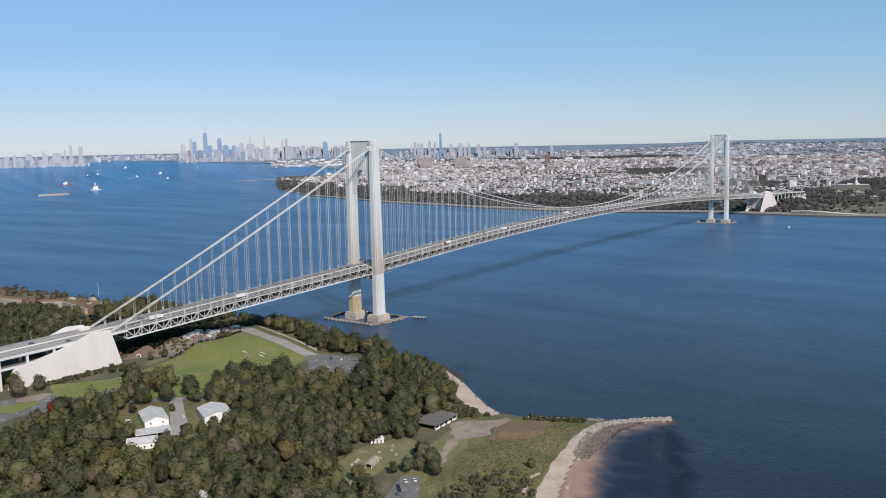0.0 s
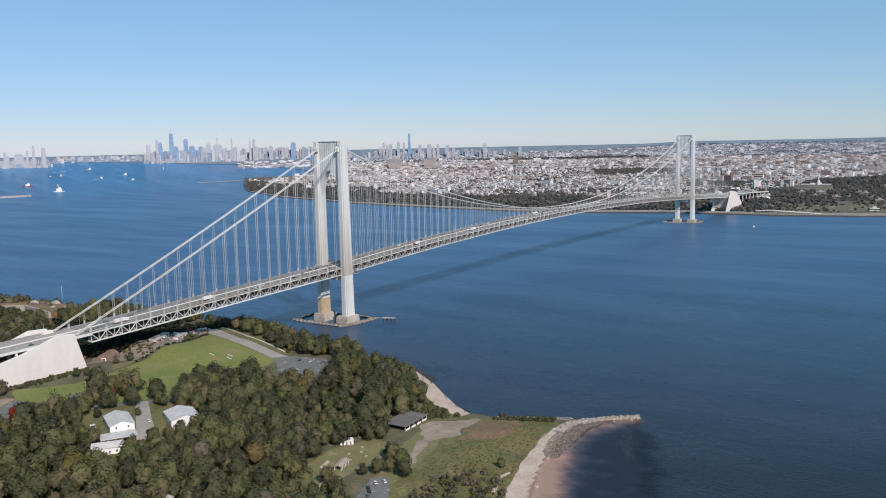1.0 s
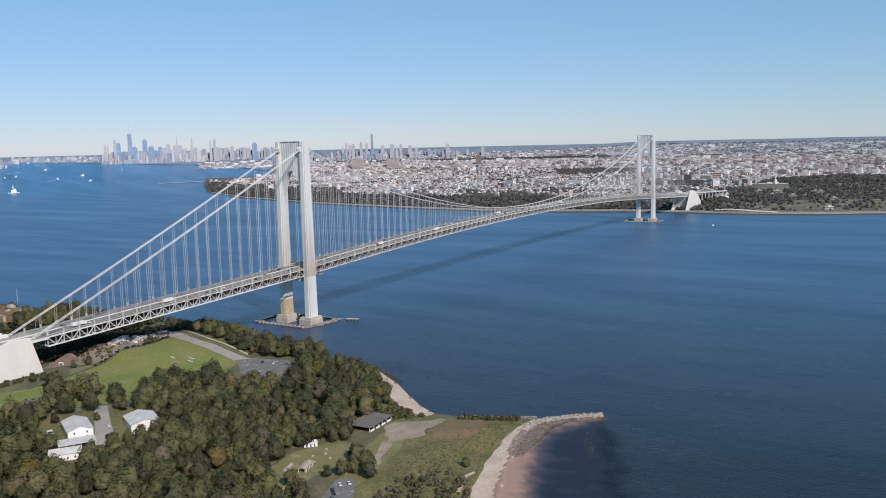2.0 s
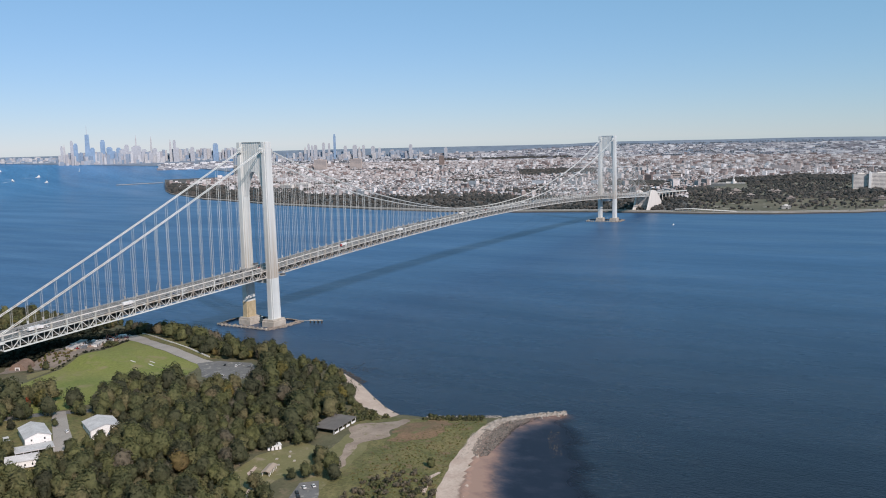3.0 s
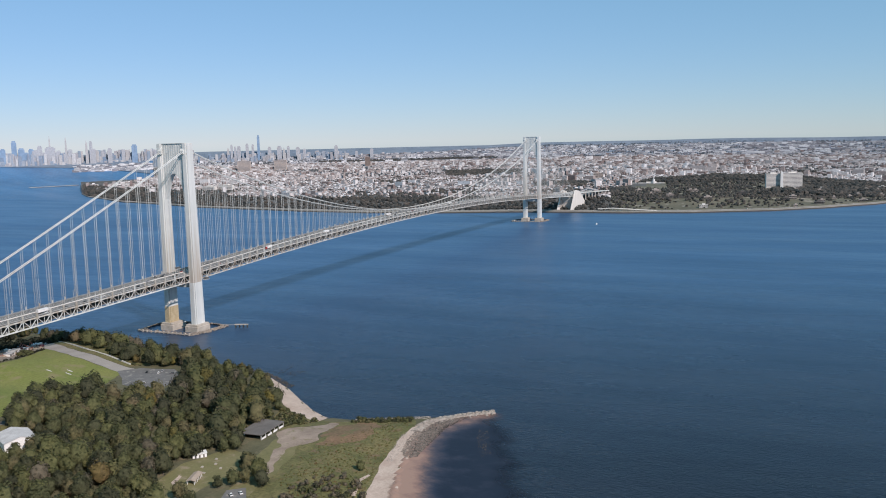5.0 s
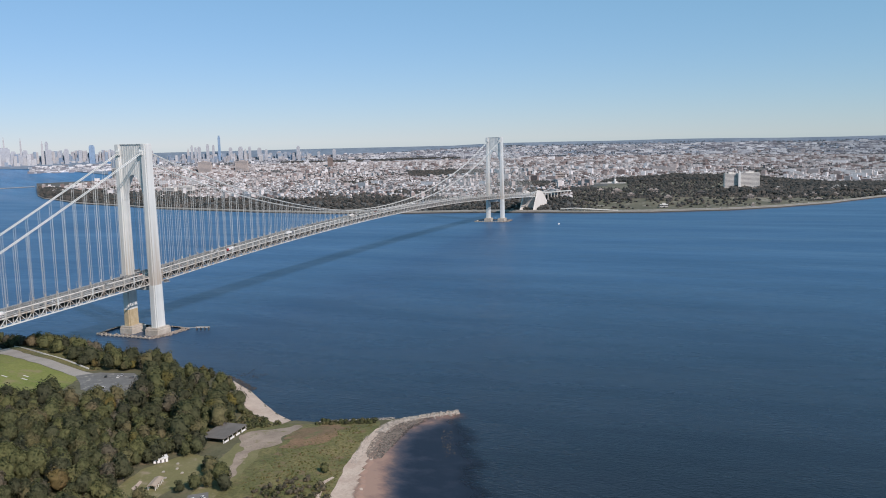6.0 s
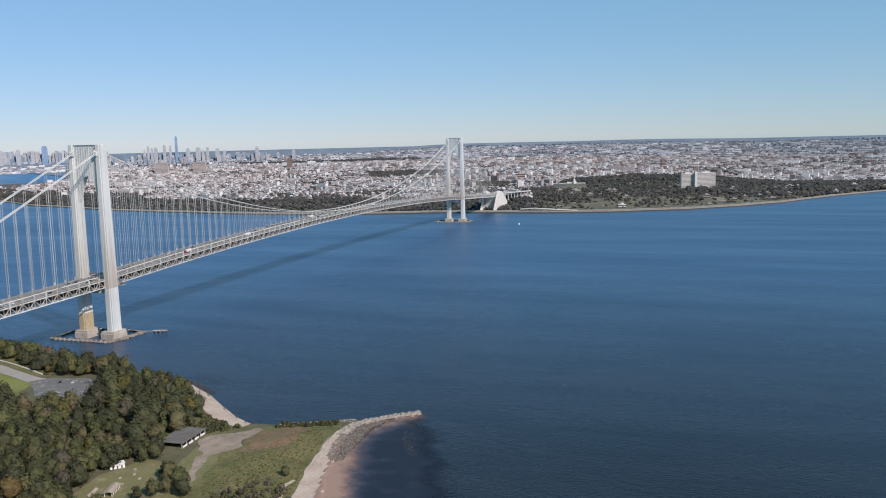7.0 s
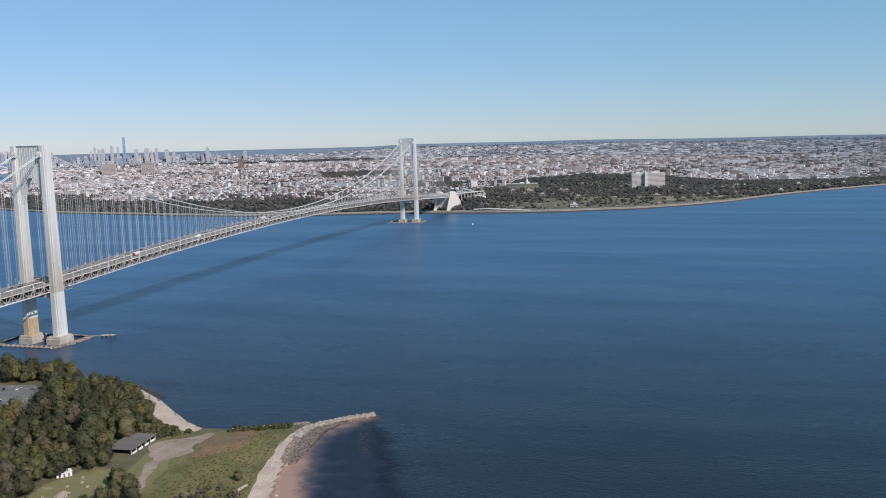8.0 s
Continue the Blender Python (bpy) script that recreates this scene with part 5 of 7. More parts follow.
def house(x, y, length, width, eaves, rise, turn, roof, label, storeys=2, cladding=None):
    """Gabled house: long axis turned by turn degrees from +x."""
    z = float(ground_z(np.array([x]), np.array([y]))[0]) - 0.3
    t = thing("house", label, "house", m=pose(x, y, z, 0, 0, turn))
    a, b = length / 2, width / 2
    part("wall", lofted([[(sx, -b, 0), (sx, b, 0), (sx, b, eaves), (sx, 0, eaves + rise), (sx, -b, eaves)] for sx in (-a, a)]), cladding or SIDING, t)
    for s in (-1, 1):
        o = 0.5
        drop = rise * o / b
        bm = lofted([[(sx, s * (b + o), eaves - drop + 0.05), (sx, 0, eaves + rise + 0.05), (sx, 0, eaves + rise + 0.25), (sx, s * (b + o), eaves - drop + 0.25)] for sx in (-a - 0.5, a + 0.5)])
        part("roof_slope", bm, roof, t)
    for st in range(storeys):
        h = 1.0 + st * 2.8
        for s in (-1, 1):
            for k in range(int(length / 4)):
                px = -a + 2.2 + k * 4
                w = part("window", box(bmesh.new(), (px - 0.55, s * b - 0.06, h), (px + 0.55, s * b + 0.06, h + 1.4), 0.02), PAINT_WHITE, t)
                part("pane", box(bmesh.new(), (px - 0.45, s * b - 0.085, h + 0.1), (px + 0.45, s * b + 0.085, h + 1.3)), GLASS, w)
            for k in (-1, 1):
                py = k * b * 0.5
                w = part("window", box(bmesh.new(), (s * a - 0.06, py - 0.55, h), (s * a + 0.06, py + 0.55, h + 1.4), 0.02), PAINT_WHITE, t)
                part("pane", box(bmesh.new(), (s * a - 0.085, py - 0.45, h + 0.1), (s * a + 0.085, py + 0.45, h + 1.3)), GLASS, w)
    return t


house(-423, -178, 26, 15, 6.0, 2.6, 63, ROOF, "two-storey white house with a pale grey gabled roof")
house(-387, -196, 24, 19, 6.0, 2.6, 63, ROOF, "wide white house with a pale grey gabled roof beside the lane")
house(-450, -203, 17, 12, 4.2, 2.0, -35, ROOF, "small white house with a pale hipped roof among trees", 1)
house(-468, -277, 12, 9, 3.5, 1.8, 30, ROOF, "pale roofed house half hidden in the woods", 1)
RED_SIDING = plain("red_siding", (0.26, 0.05, 0.045), (0.34, 0.08, 0.07), 0.2, 2, 0.8, 0.1)
house(-371, -112, 9, 7, 4.6, 2.6, 40, TAN_ROOF, "small red wooden house with a tan gabled roof by the field", 1, RED_SIDING)
for x, y in ((-434.5, -166), (-437.5, -172), (-440.5, -178), (-375, -184), (-379, -193)):
    z = float(ground_z(np.array([x]), np.array([y]))[0]) - 0.2
    t = thing("porch", "small white wooden porch with a flat roof beside a house", "porch", "house porches", m=pose(x, y, z, 0, 0, 63))
    part("roof", box(bmesh.new(), (-1.8, -1.6, 2.6), (1.8, 1.6, 2.8), 0.03), ROOF, t)
    for px in (-1.6, 1.6):
        for py in (-1.4, 1.4):
            part("post", bar(bmesh.new(), (px, py, 0), (px, py, 2.6), 0.16), PAINT_WHITE, t)
    part("rail", box(bmesh.new(), (-1.7, -1.5, 0.9), (1.7, -1.42, 1.0)), PAINT_WHITE, t)


def shelter(name, x, y, length, width, height, turn, roof, label, wall_side=True, pitch=0.0, posts=6):
    """Open shed: a roof slab on posts with a back wall."""
    z = float(ground_z(np.array([x]), np.array([y]))[0]) - 0.2
    t = thing(name, label, "shelter", m=pose(x, y, z, 0, 0, turn))
    a, b = length / 2, width / 2
    part("roof", lofted([[(sx, -b, height), (sx, 0, height + pitch), (sx, b, height), (sx, b, height + 0.4), (sx, 0, height + pitch + 0.4), (sx, -b, height + 0.4)] for sx in (-a, a)]), roof, t)
    for k in range(posts):
        px = -a + 0.6 + k * (length - 1.2) / (posts - 1)
        for s in (-1, 1):
            part("post", box(bmesh.new(), (px - 0.15, s * (b - 0.6) - 0.15, 0), (px + 0.15, s * (b - 0.6) + 0.15, height)), PAINT_WHITE, t)
    if wall_side:
        part("back_wall", box(bmesh.new(), (-a + 0.8, b - 1.2, 0), (a - 0.8, b - 0.9, height)), SIDING, t)
        part("fascia", box(bmesh.new(), (-a + 0.05, -b - 0.06, height - 0.2), (a - 0.05, -b - 0.003, height + 0.35)), roof, t)
    return t


shelter("carport", -436, -195, 22, 12, 3.8, -30, ROOF, "long white carport with a flat pale roof")
shelter("garage", -399, -98, 16, 9, 2.4, -35, GREY_ROOF, "low open garage with a dark flat roof", False, 0.6)
pavilion = shelter("pavilion", -272, -299.5, 31, 19, 3.6, 4, GREY_ROOF, "beach pavilion with a wide flat dark grey roof and white walls")
for px in (-11, -3.5, 4, 11.5):
    part("front_wall", box(bmesh.new(), (px - 2.6, -9.0, 0), (px + 2.6, -8.7, 1.3)), SIDING, pavilion, "low white wall below dark openings")
shelter("picnic_shelter", -363, -316, 14, 5.5, 2.6, 20, TAN_ROOF, "picnic shelter with a tan shingled roof", False, 0.8)
hut = thing("hut", "small white flat-roofed hut beside the picnic lawn", "hut", m=pose(-331, -293, 7.3, 0, 0, -40))
part("wall", box(bmesh.new(), (-4.5, -2.6, 0), (4.5, 2.6, 2.9), 0.05), SIDING, hut)
part("roof", box(bmesh.new(), (-4.9, -3.0, 2.9), (4.9, 3.0, 3.15), 0.04), PAINT_WHITE, hut)
for px in (-2.6, 0, 2.6):
    part("door", box(bmesh.new(), (px - 0.5, -2.64, 0.1), (px + 0.5, -2.56, 2.2)), GREY_ROOF, hut)
for x, y in ((-337, -311), (-345, -307), (-352, -314), (-330, -306), (-341, -318)):
    z = float(ground_z(np.array([x]), np.array([y]))[0])
    t = thing("picnic_table", "weathered grey picnic table on the lawn", "table", "picnic tables", m=pose(x, y, z + 0.1, 0, 0, 25))
    part("tabletop", box(bmesh.new(), (-1.0, -0.4, 0.7), (1.0, 0.4, 0.77)), CONCRETE, t)
    for s in (-1, 1):
        part("bench", box(bmesh.new(), (-1.0, s * 0.75 - 0.15, 0.4), (1.0, s * 0.75 + 0.15, 0.46)), CONCRETE, t)
        part("leg", box(bmesh.new(), (s * 0.7 - 0.05, -0.8, 0), (s * 0.7 + 0.05, 0.8, 0.7)), CONCRETE, t)
for n in range(3):
    x, y = ((-250, -70), (-243, -84), (-236, -78))[n]
    draped("pavement", [(x - 0.7, y - 3), (x + 0.8, y - 3), (x + 0.8, y + 3), (x - 0.7, y + 3)], PALE_CONCRETE, "pale concrete strip in the field", 0.3, 3.0)

# ---- works yard under the bridge ----
z0 = 25.6
dome = thing("vaulted_store", "brown vaulted store with a white doorway under the bridge", "building", m=pose(-312, -8, z0 - 0.6, 0, 0, 32))
arc = [(7.0 * math.cos(a), 7.4 * math.sin(a)) for a in np.linspace(0, math.pi, 15)]
BROWN = plain("brown_brick", (0.16, 0.11, 0.08), (0.24, 0.17, 0.13), 0.3, 3, 0.9, 0.3)
part("vault", lofted([[(x, y, z) for y, z in arc] for x in (-9, 9)]), BROWN, dome)
part("door_frame", box(bmesh.new(), (-9.35, -1.9, 0), (-8.95, 1.9, 4.0), 0.05), PAINT_WHITE, dome)
part("door", box(bmesh.new(), (-9.45, -1.3, 0), (-9.2, 1.3, 3.4)), GREY_ROOF, dome)
ORANGE = painted("plant_orange", (0.30, 0.09, 0.05))
g = random.Random(77)
for n in range(56):
    s = g.random()
    x, y = -262 + 92 * s + g.uniform(-6, 6), -2 + 28 * s + g.uniform(-9, 9)
    z = float(ground_z(np.array([x]), np.array([y]))[0])
    kind = g.random()
    if kind < 0.45:
        l, w, h = 6.1, 2.4, 2.6
        t = thing("container", "steel storage container in the works yard", "container", "yard containers", m=pose(x, y, z, 0, 0, g.uniform(0, 180)))
        part("shell", box(bmesh.new(), (-l / 2, -w / 2, 0), (l / 2, w / 2, h), 0.05), g.choice((PAINT_WHITE, CAR_PAINT["grey"], CAR_PAINT["silver"], BROWN)), t)
        part("doors", box(bmesh.new(), (l / 2, -w / 2 + 0.1, 0.1), (l / 2 + 0.06, w / 2 - 0.1, h - 0.1)), CAR_PAINT["silver"], t)
    elif kind < 0.75:
        put_car(g.choice(("white", "white", "silver", "red")), x, y, z + 0.12, g.uniform(0, 3))
    else:
        t = thing("material_heap", "heap of pale rubble in the works yard", "heap", "rubble heaps", m=pose(x, y, z - 0.2))
        bm = bmesh.new()
        bmesh.ops.create_icosphere(bm, subdivisions=2, radius=2.6)
        for v in bm.verts:
            v.co *= g.uniform(0.85, 1.15)
            v.co.z = max(-0.2, v.co.z * 0.55)
        part("pile", bm, GRAVEL, t)
for x, y, a in ((-206, 18, 30), (-196, 14, 150), (-326, 6, 80), (-182, 26, 200)):
    z = float(ground_z(np.array([x]), np.array([y]))[0])
    t = thing("excavator", "red-orange excavator with a raised boom", "excavator", "yard machines", m=pose(x, y, z, 0, 0, a))
    for s in (-1, 1):
        part("track", box(bmesh.new(), (-2, s * 1.2 - 0.35, 0), (2, s * 1.2 + 0.35, 0.9), 0.2), RUBBER, t)
    part("house", box(bmesh.new(), (-1.8, -1.3, 1.0), (1.4, 1.3, 2.4), 0.15), ORANGE, t)
    part("cab", box(bmesh.new(), (0.2, 0.2, 2.4), (1.5, 1.3, 3.2), 0.1), GLASS, t)
    part("boom", bar(bmesh.new(), (1.2, -0.3, 2.0), (6.0, -0.3, 5.6), 0.6, 0.7), ORANGE, t)
    part("stick", bar(bmesh.new(), (6.0, -0.3, 5.6), (8.6, -0.3, 2.4), 0.45, 0.5), ORANGE, t)
    part("bucket", box(bmesh.new(), (8.0, -0.9, 1.5), (9.2, 0.3, 2.6), 0.1), RUBBER, t)

for x, y, l, w, turn in ((-254, 0, 18, 7, 27), (-240, 12, 22, 6, 27), (-222, 6, 14, 6, 24), (-232, -2, 12, 5, 30)):
    z = float(ground_z(np.array([x]), np.array([y]))[0]) - 0.4
    t = thing("shed", "low works shed with a flat pale roof beside the bridge", "shed", "yard sheds", m=pose(x, y, z, 0, 0, turn))
    part("wall", box(bmesh.new(), (-l / 2, -w / 2, 0), (l / 2, w / 2, 3.0), 0.05), PALE_CONCRETE, t)
    part("roof", box(bmesh.new(), (-l / 2 - 0.4, -w / 2 - 0.4, 3.0), (l / 2 + 0.4, w / 2 + 0.4, 3.25), 0.04), ROOF, t)
    for k in range(int(l / 5)):
        part("door", box(bmesh.new(), (-l / 2 + 1 + k * 5, -w / 2 - 0.06, 0.1), (-l / 2 + 4 + k * 5, -w / 2 + 0.05, 2.5)), GREY_ROOF, t)
sea_parapet = thing("low_wall", "long low pale concrete wall beside the shore road", "wall")
for (ax, ay), (bx, by) in zip(((-146, 34), (-158, 2), (-169, -28), (-174, -60)), ((-158, 2), (-169, -28), (-174, -60), (-179, -90))):
    za, zb = (float(v) for v in ground_z(np.array([ax, bx]), np.array([ay, by])))
    part("wall_panel", bar(bmesh.new(), (ax, ay, za + 0.5), (bx, by, zb + 0.5), 0.7, 1.4), PALE_CONCRETE, sea_parapet)

# ---- old fort on the bluff ----
draped("meadow", [(-300, 400), (-262, 330), (-226, 288), (-232, 222), (-176, 266), (-80, 342), (-108, 470), (-150, 640), (-330, 640)], RUSTY, "rough brown grass over the old earthworks", 0.2, 6.0, rag=4)
STONE = plain("fort_stone", (0.30, 0.27, 0.23), (0.42, 0.38, 0.33), 0.15, 1.2, 0.9, 0.4, spots=(0.20, 0.18, 0.13))
fort = thing("fort", "old grey stone fort walls half overgrown on the bluff", "fort")
walls = [(-262, 392), (-246, 322), (-216, 284), (-228, 216), (-176, 262), (-78, 340)]
for (ax, ay), (bx, by) in zip(walls, walls[1:]):
    z = float(min(ground_z(np.array([ax, bx]), np.array([ay, by])))) - 3
    part("rampart", bar(bmesh.new(), (ax, ay, z + 5.0), (bx, by, z + 5.0), 2.5, 10), STONE, fort)
    u = Vector((bx - ax, by - ay)).normalized()
    ox, oy = u.y * 6.5, -u.x * 6.5
    if ox + oy < 0:
        ox, oy = -ox, -oy
    bank = lofted([[(px + ox * k, py + oy * k, z + h) for k, h in ((0.21, 2), (0.21, 9.6), (0.7, 11.4), (1.6, 11.0), (2.6, 2))] for px, py in ((ax, ay), (bx, by))])
    part("earth_bank", bank, RUSTY, fort, "overgrown grassy bank behind the wall")
for n, (x, y) in enumerate(((-235, 345), (-214, 320), (-196, 300), (-182, 283), (-150, 330), (-165, 352))):
    z = float(ground_z(np.array([x]), np.array([y]))[0])
    part("magazine", lofted([[(x + sx * 3.6 * k, y + sy * 4.4 * k, z + h) for sx, sy in ((-1, -1), (1, -1), (1, 1), (-1, 1))] for k, h in ((1, -1), (0.9, 2.2), (0.45, 4.0))]), STONE, fort)
flag = thing("mast", "thin white mast on the bluff", "mast")
part("pole", bar(bmesh.new(), (-115, 372, 14), (-115, 372, 31), 0.25, 0.3, 6), PAINT_WHITE, flag)


# ---- boats in the bay ----
def afloat(x, y, turn):
    """Pose on the water, folded in with the far country."""
    p = drawn_in((x, y, 0))[0]
    q = drawn_in((x, y, 30))[0]
    k = (q[2] - p[2]) / 30
    return Matrix.LocRotScale(p, Euler((0, 0, radians(turn))), (k, k, k))


def hull_mesh(length, beam, height):
    rings = []
    for s in np.linspace(-1, 1, 9):
        w = beam / 2 * (1 - max(0, (s - 0.35) / 0.66) ** 2 * 0.97) * (0.9 if s < -0.9 else 1)
        x = s * length / 2
        sheer = height * (1 + 0.25 * max(0, s) ** 2)
        rings.append([(x, -w * 0.8, -1), (x, -w, sheer), (x, w, sheer), (x, w * 0.8, -1)])
    return lofted(rings)


HULLS = dict(white=PAINT_WHITE, black=CAR_PAINT["black"], red=painted("hull_red", (0.35, 0.05, 0.03)), grey=CAR_PAINT["silver"])


def boat(kind, length, x, y, turn, hull, label):
    t = thing(kind, label, "boat", m=afloat(x, y, turn))
    b = length * (0.2 if length > 40 else 0.28)
    h = max(1.2, length * 0.05)
    part("hull", hull_mesh(length, b, h), HULLS[hull], t)
    if kind == "barge":
        part("deck_cargo", box(bmesh.new(), (-length * 0.42, -b * 0.36, h), (length * 0.38, b * 0.36, h + 3.0), 0.3), GRAVEL, t)
        part("coaming", box(bmesh.new(), (-length * 0.46, -b * 0.42, h), (length * 0.42, b * 0.42, h + 1.2), 0.2), HULLS["grey"], t)
    elif kind == "crane_ship":
        part("superstructure", box(bmesh.new(), (-length * 0.25, -b * 0.4, h), (length * 0.2, b * 0.4, h + length * 0.24), 0.6), PAINT_WHITE, t)
        part("bridge_house", box(bmesh.new(), (0, -b * 0.32, h + length * 0.24), (length * 0.14, b * 0.32, h + length * 0.34), 0.4), PAINT_WHITE, t)
        for s in (-1, 1):
            part("jib", bar(bmesh.new(), (-length * 0.05, s * b * 0.2, h + length * 0.2), (-length * 0.05, s * length * 0.24, h + length * 0.62), 1.4), PAINT_WHITE, t)
    elif kind == "sailing_boat":
        part("mast", bar(bmesh.new(), (0, 0, h), (0, 0, h + length * 1.3), 0.25, 0.25, 6), PAINT_WHITE, t)
        bm = bmesh.new()
        vs = [bm.verts.new(p) for p in ((0.1, 0, h + 1), (-length * 0.42, 0.5, h + 1.2), (0, 0, h + length * 1.25), (0.1, 0.15, h + 1), (-length * 0.42, 0.65, h + 1.2), (0, 0.15, h + length * 1.25))]
        for f in ((0, 1, 2), (5, 4, 3), (0, 3, 4, 1), (1, 4, 5, 2), (2, 5, 3, 0)):
            bm.faces.new([vs[i] for i in f])
        part("sail", bm, PAINT_WHITE, t, "white sail")
    elif kind == "motorboat":
        part("cabin", box(bmesh.new(), (-length * 0.2, -b * 0.3, h), (length * 0.15, b * 0.3, h + 1.6), 0.1), PAINT_WHITE, t)
        part("windscreen", box(bmesh.new(), (length * 0.15, -b * 0.28, h + 0.4), (length * 0.19, b * 0.28, h + 1.3), 0.03), GLASS, t)
    else:
        part("cabin", box(bmesh.new(), (-length * 0.2, -b * 0.36, h), (length * 0.18, b * 0.36, h + length * 0.14 + 1.5), 0.2), PAINT_WHITE, t)
        part("wheelhouse", box(bmesh.new(), (-length * 0.05, -b * 0.26, h + length * 0.14 + 1.5), (length * 0.14, b * 0.26, h + length * 0.2 + 3), 0.2), PAINT_WHITE, t)
        part("mast", bar(bmesh.new(), (0, 0, h + length * 0.2), (0, 0, h + length * 0.42 + 3), 0.5, 0.5, 6), HULLS["grey"], t)
    return t


boat("barge", 130, 1375, 3077, -25, "grey", "long low grey barge on the bay")
boat("cargo_ship", 62, 2058, 4135, -30, "red", "red-hulled cargo ship with a white deckhouse")
boat("crane_ship", 56, 1753, 3337, -20, "white", "white work vessel with two raised crane jibs")
boat("ferry", 38, 2835, 4207, 20, "white", "white ferry on the bay")
boat("ferry", 40, 2996, 4788, 80, "white", "white ferry seen bow on")
boat("ferry", 55, 3531, 5243, 10, "white", "white ferry in mid-bay")
boat("tugboat", 34, 3074, 5543, 35, "black", "small dark tugboat with a white house")
boat("tugboat", 45, 3260, 5697, 15, "grey", "small grey tugboat under way")
boat("ferry", 60, 4720, 7482, 0, "white", "distant white ferry with a pale wake")
boat("sailing_boat", 26, 4750, 6314, 30, "white", "sailing boat with a white sail")
boat("motorboat", 13, 1248, -176, 10, "white", "small white motorboat near the far tower")
boat("motorboat", 16, 1282, 42, 10, "white", "small white motorboat beside the far tower")
boat("ferry", 70, 2200, 6900, 15, "white", "distant white ferry near the far bank")
boat("tugboat", 45, 1950, 6300, 5, "white", "distant small white vessel")

# foam wakes
FOAM = plain("wake_foam", (0.22, 0.33, 0.46), (0.42, 0.50, 0.58), 0.03, 0.2, 0.8, 0)
for x, y, turn, length, width in ((1753, 3337, -52, 420, 12), (1375, 3077, 150, 420, 10), (4720, 7482, 215, 900, 30), (3531, 5243, 200, 380, 14), (2996, 4788, 225, 300, 12)):
    g = random.Random(int(x))
    d = Vector((math.cos(radians(turn)), math.sin(radians(turn))))
    left, right = [], []
    for i in range(19):
        s_, w_ = i / 18, width * (0.25 + 0.75 * i / 18) * g.uniform(0.55, 1.2)
        c = Vector((x, y)) + d * (30 + length * s_)
        left.append((c.x - d.y * w_, c.y + d.x * w_, 0.5))
        right.append((c.x + d.y * w_, c.y - d.x * w_, 0.5))
    me = mesh_of("wake", drawn_in(left + right), [(i, i + 1, 20 + i, 19 + i) for i in range(18)], FOAM)
    tagged(new("wake", me), "pale foam wake trailing a boat", "wake", kind="stuff")

# pier at the far point
pier = thing("pier", "long low pier running out from the far point", "pier")
pp = [(2868, 3205), (2780, 3235), (2690, 3262), (2600, 3290)]
for a, b in zip(pp, pp[1:]):
    p, q = drawn_in((*a, 2.5))[0], drawn_in((*b, 2.5))[0]
    part("deck", bar(bmesh.new(), p, q, 9, 1.6), CONCRETE, pier)
part("shed", box(bmesh.new(), (2700 - 60, 3262 - 8, -2), (2700 + 10, 3262 + 8, 9)), PAINT_WHITE, pier)
part("shed", box(bmesh.new(), (2860, 3170, -2), (3010, 3200, 14)), PAINT_WHITE, pier)


# ---- buildings of the far shore that stand out ----
def folded(t_mesh):
    v = np.array([v.co[:] for v in t_mesh.vertices])
    for vert, co in zip(t_mesh.vertices, drawn_in(v)):
        vert.co = co


def slab(name, corners, base, top, material, label, bays=0, floors=0, category="building", glazing=None):
    """A block over two front corners, 18 m deep away from the eye, with rows of built windows."""
    (ax, ay), (bx, by) = corners
    t = thing(name, label, category)
    u = Vector((bx - ax, by - ay, 0))
    w = u.length
    u.normalize()
    back = Vector((ax - EYE[0], ay - EYE[1], 0)).normalized()
    back = (back - u * back.dot(u)).normalized()
    a = Vector((ax, ay, 0))

    def block(s0, s1, d0, d1, z0, z1, mat, nm, parent):
        bm = bmesh.new()
        pts = [a + u * s + back * d for s, d in ((s0, d0), (s1, d0), (s1, d1), (s0, d1))]
        prism(bm, [(p.x, p.y) for p in pts], z0, z1)
        ob = part(nm, bm, mat, parent)
        folded(ob.data)
        return ob
    body = block(0, w, 0, 18, base, top, material, "block", t)
    block(w * 0.3, w * 0.7, 4, 14, top, top + 4, material, "roof_house", t)
    if bays:
        for f in range(floors):
            z = base + (top - base) * (f + 0.35) / floors
            block(w * 0.02, w * 0.98, -0.25, -0.05, z, z + (top - base) / floors * 0.45, glazing or GLASS, "window_band", t)
        for k in range(bays + 1):
            s = w * k / bays
            block(max(0, s - 0.35), min(w, s + 0.35), -0.5, -0.02, base, top, material, "pilaster", t)
    return t


PALE_BRICK = plain("pale_brick", (0.62, 0.60, 0.56), (0.70, 0.68, 0.64), 0.05, 0.5, 0.85, 0)
TAN_BRICK = plain("tan_brick", (0.36, 0.315, 0.285), (0.44, 0.385, 0.35), 0.05, 0.5, 0.85, 0)
DARK_BRICK = plain("dark_brick", (0.14, 0.11, 0.10), (0.20, 0.16, 0.14), 0.05, 0.5, 0.85, 0)
GREY_GLASS = painted("grey_glazing", (0.19, 0.19, 0.20), 0.25)


def at_range(az, r):
    return (EYE[0] + math.sin(radians(az)) * r, EYE[1] + math.cos(radians(az)) * r)


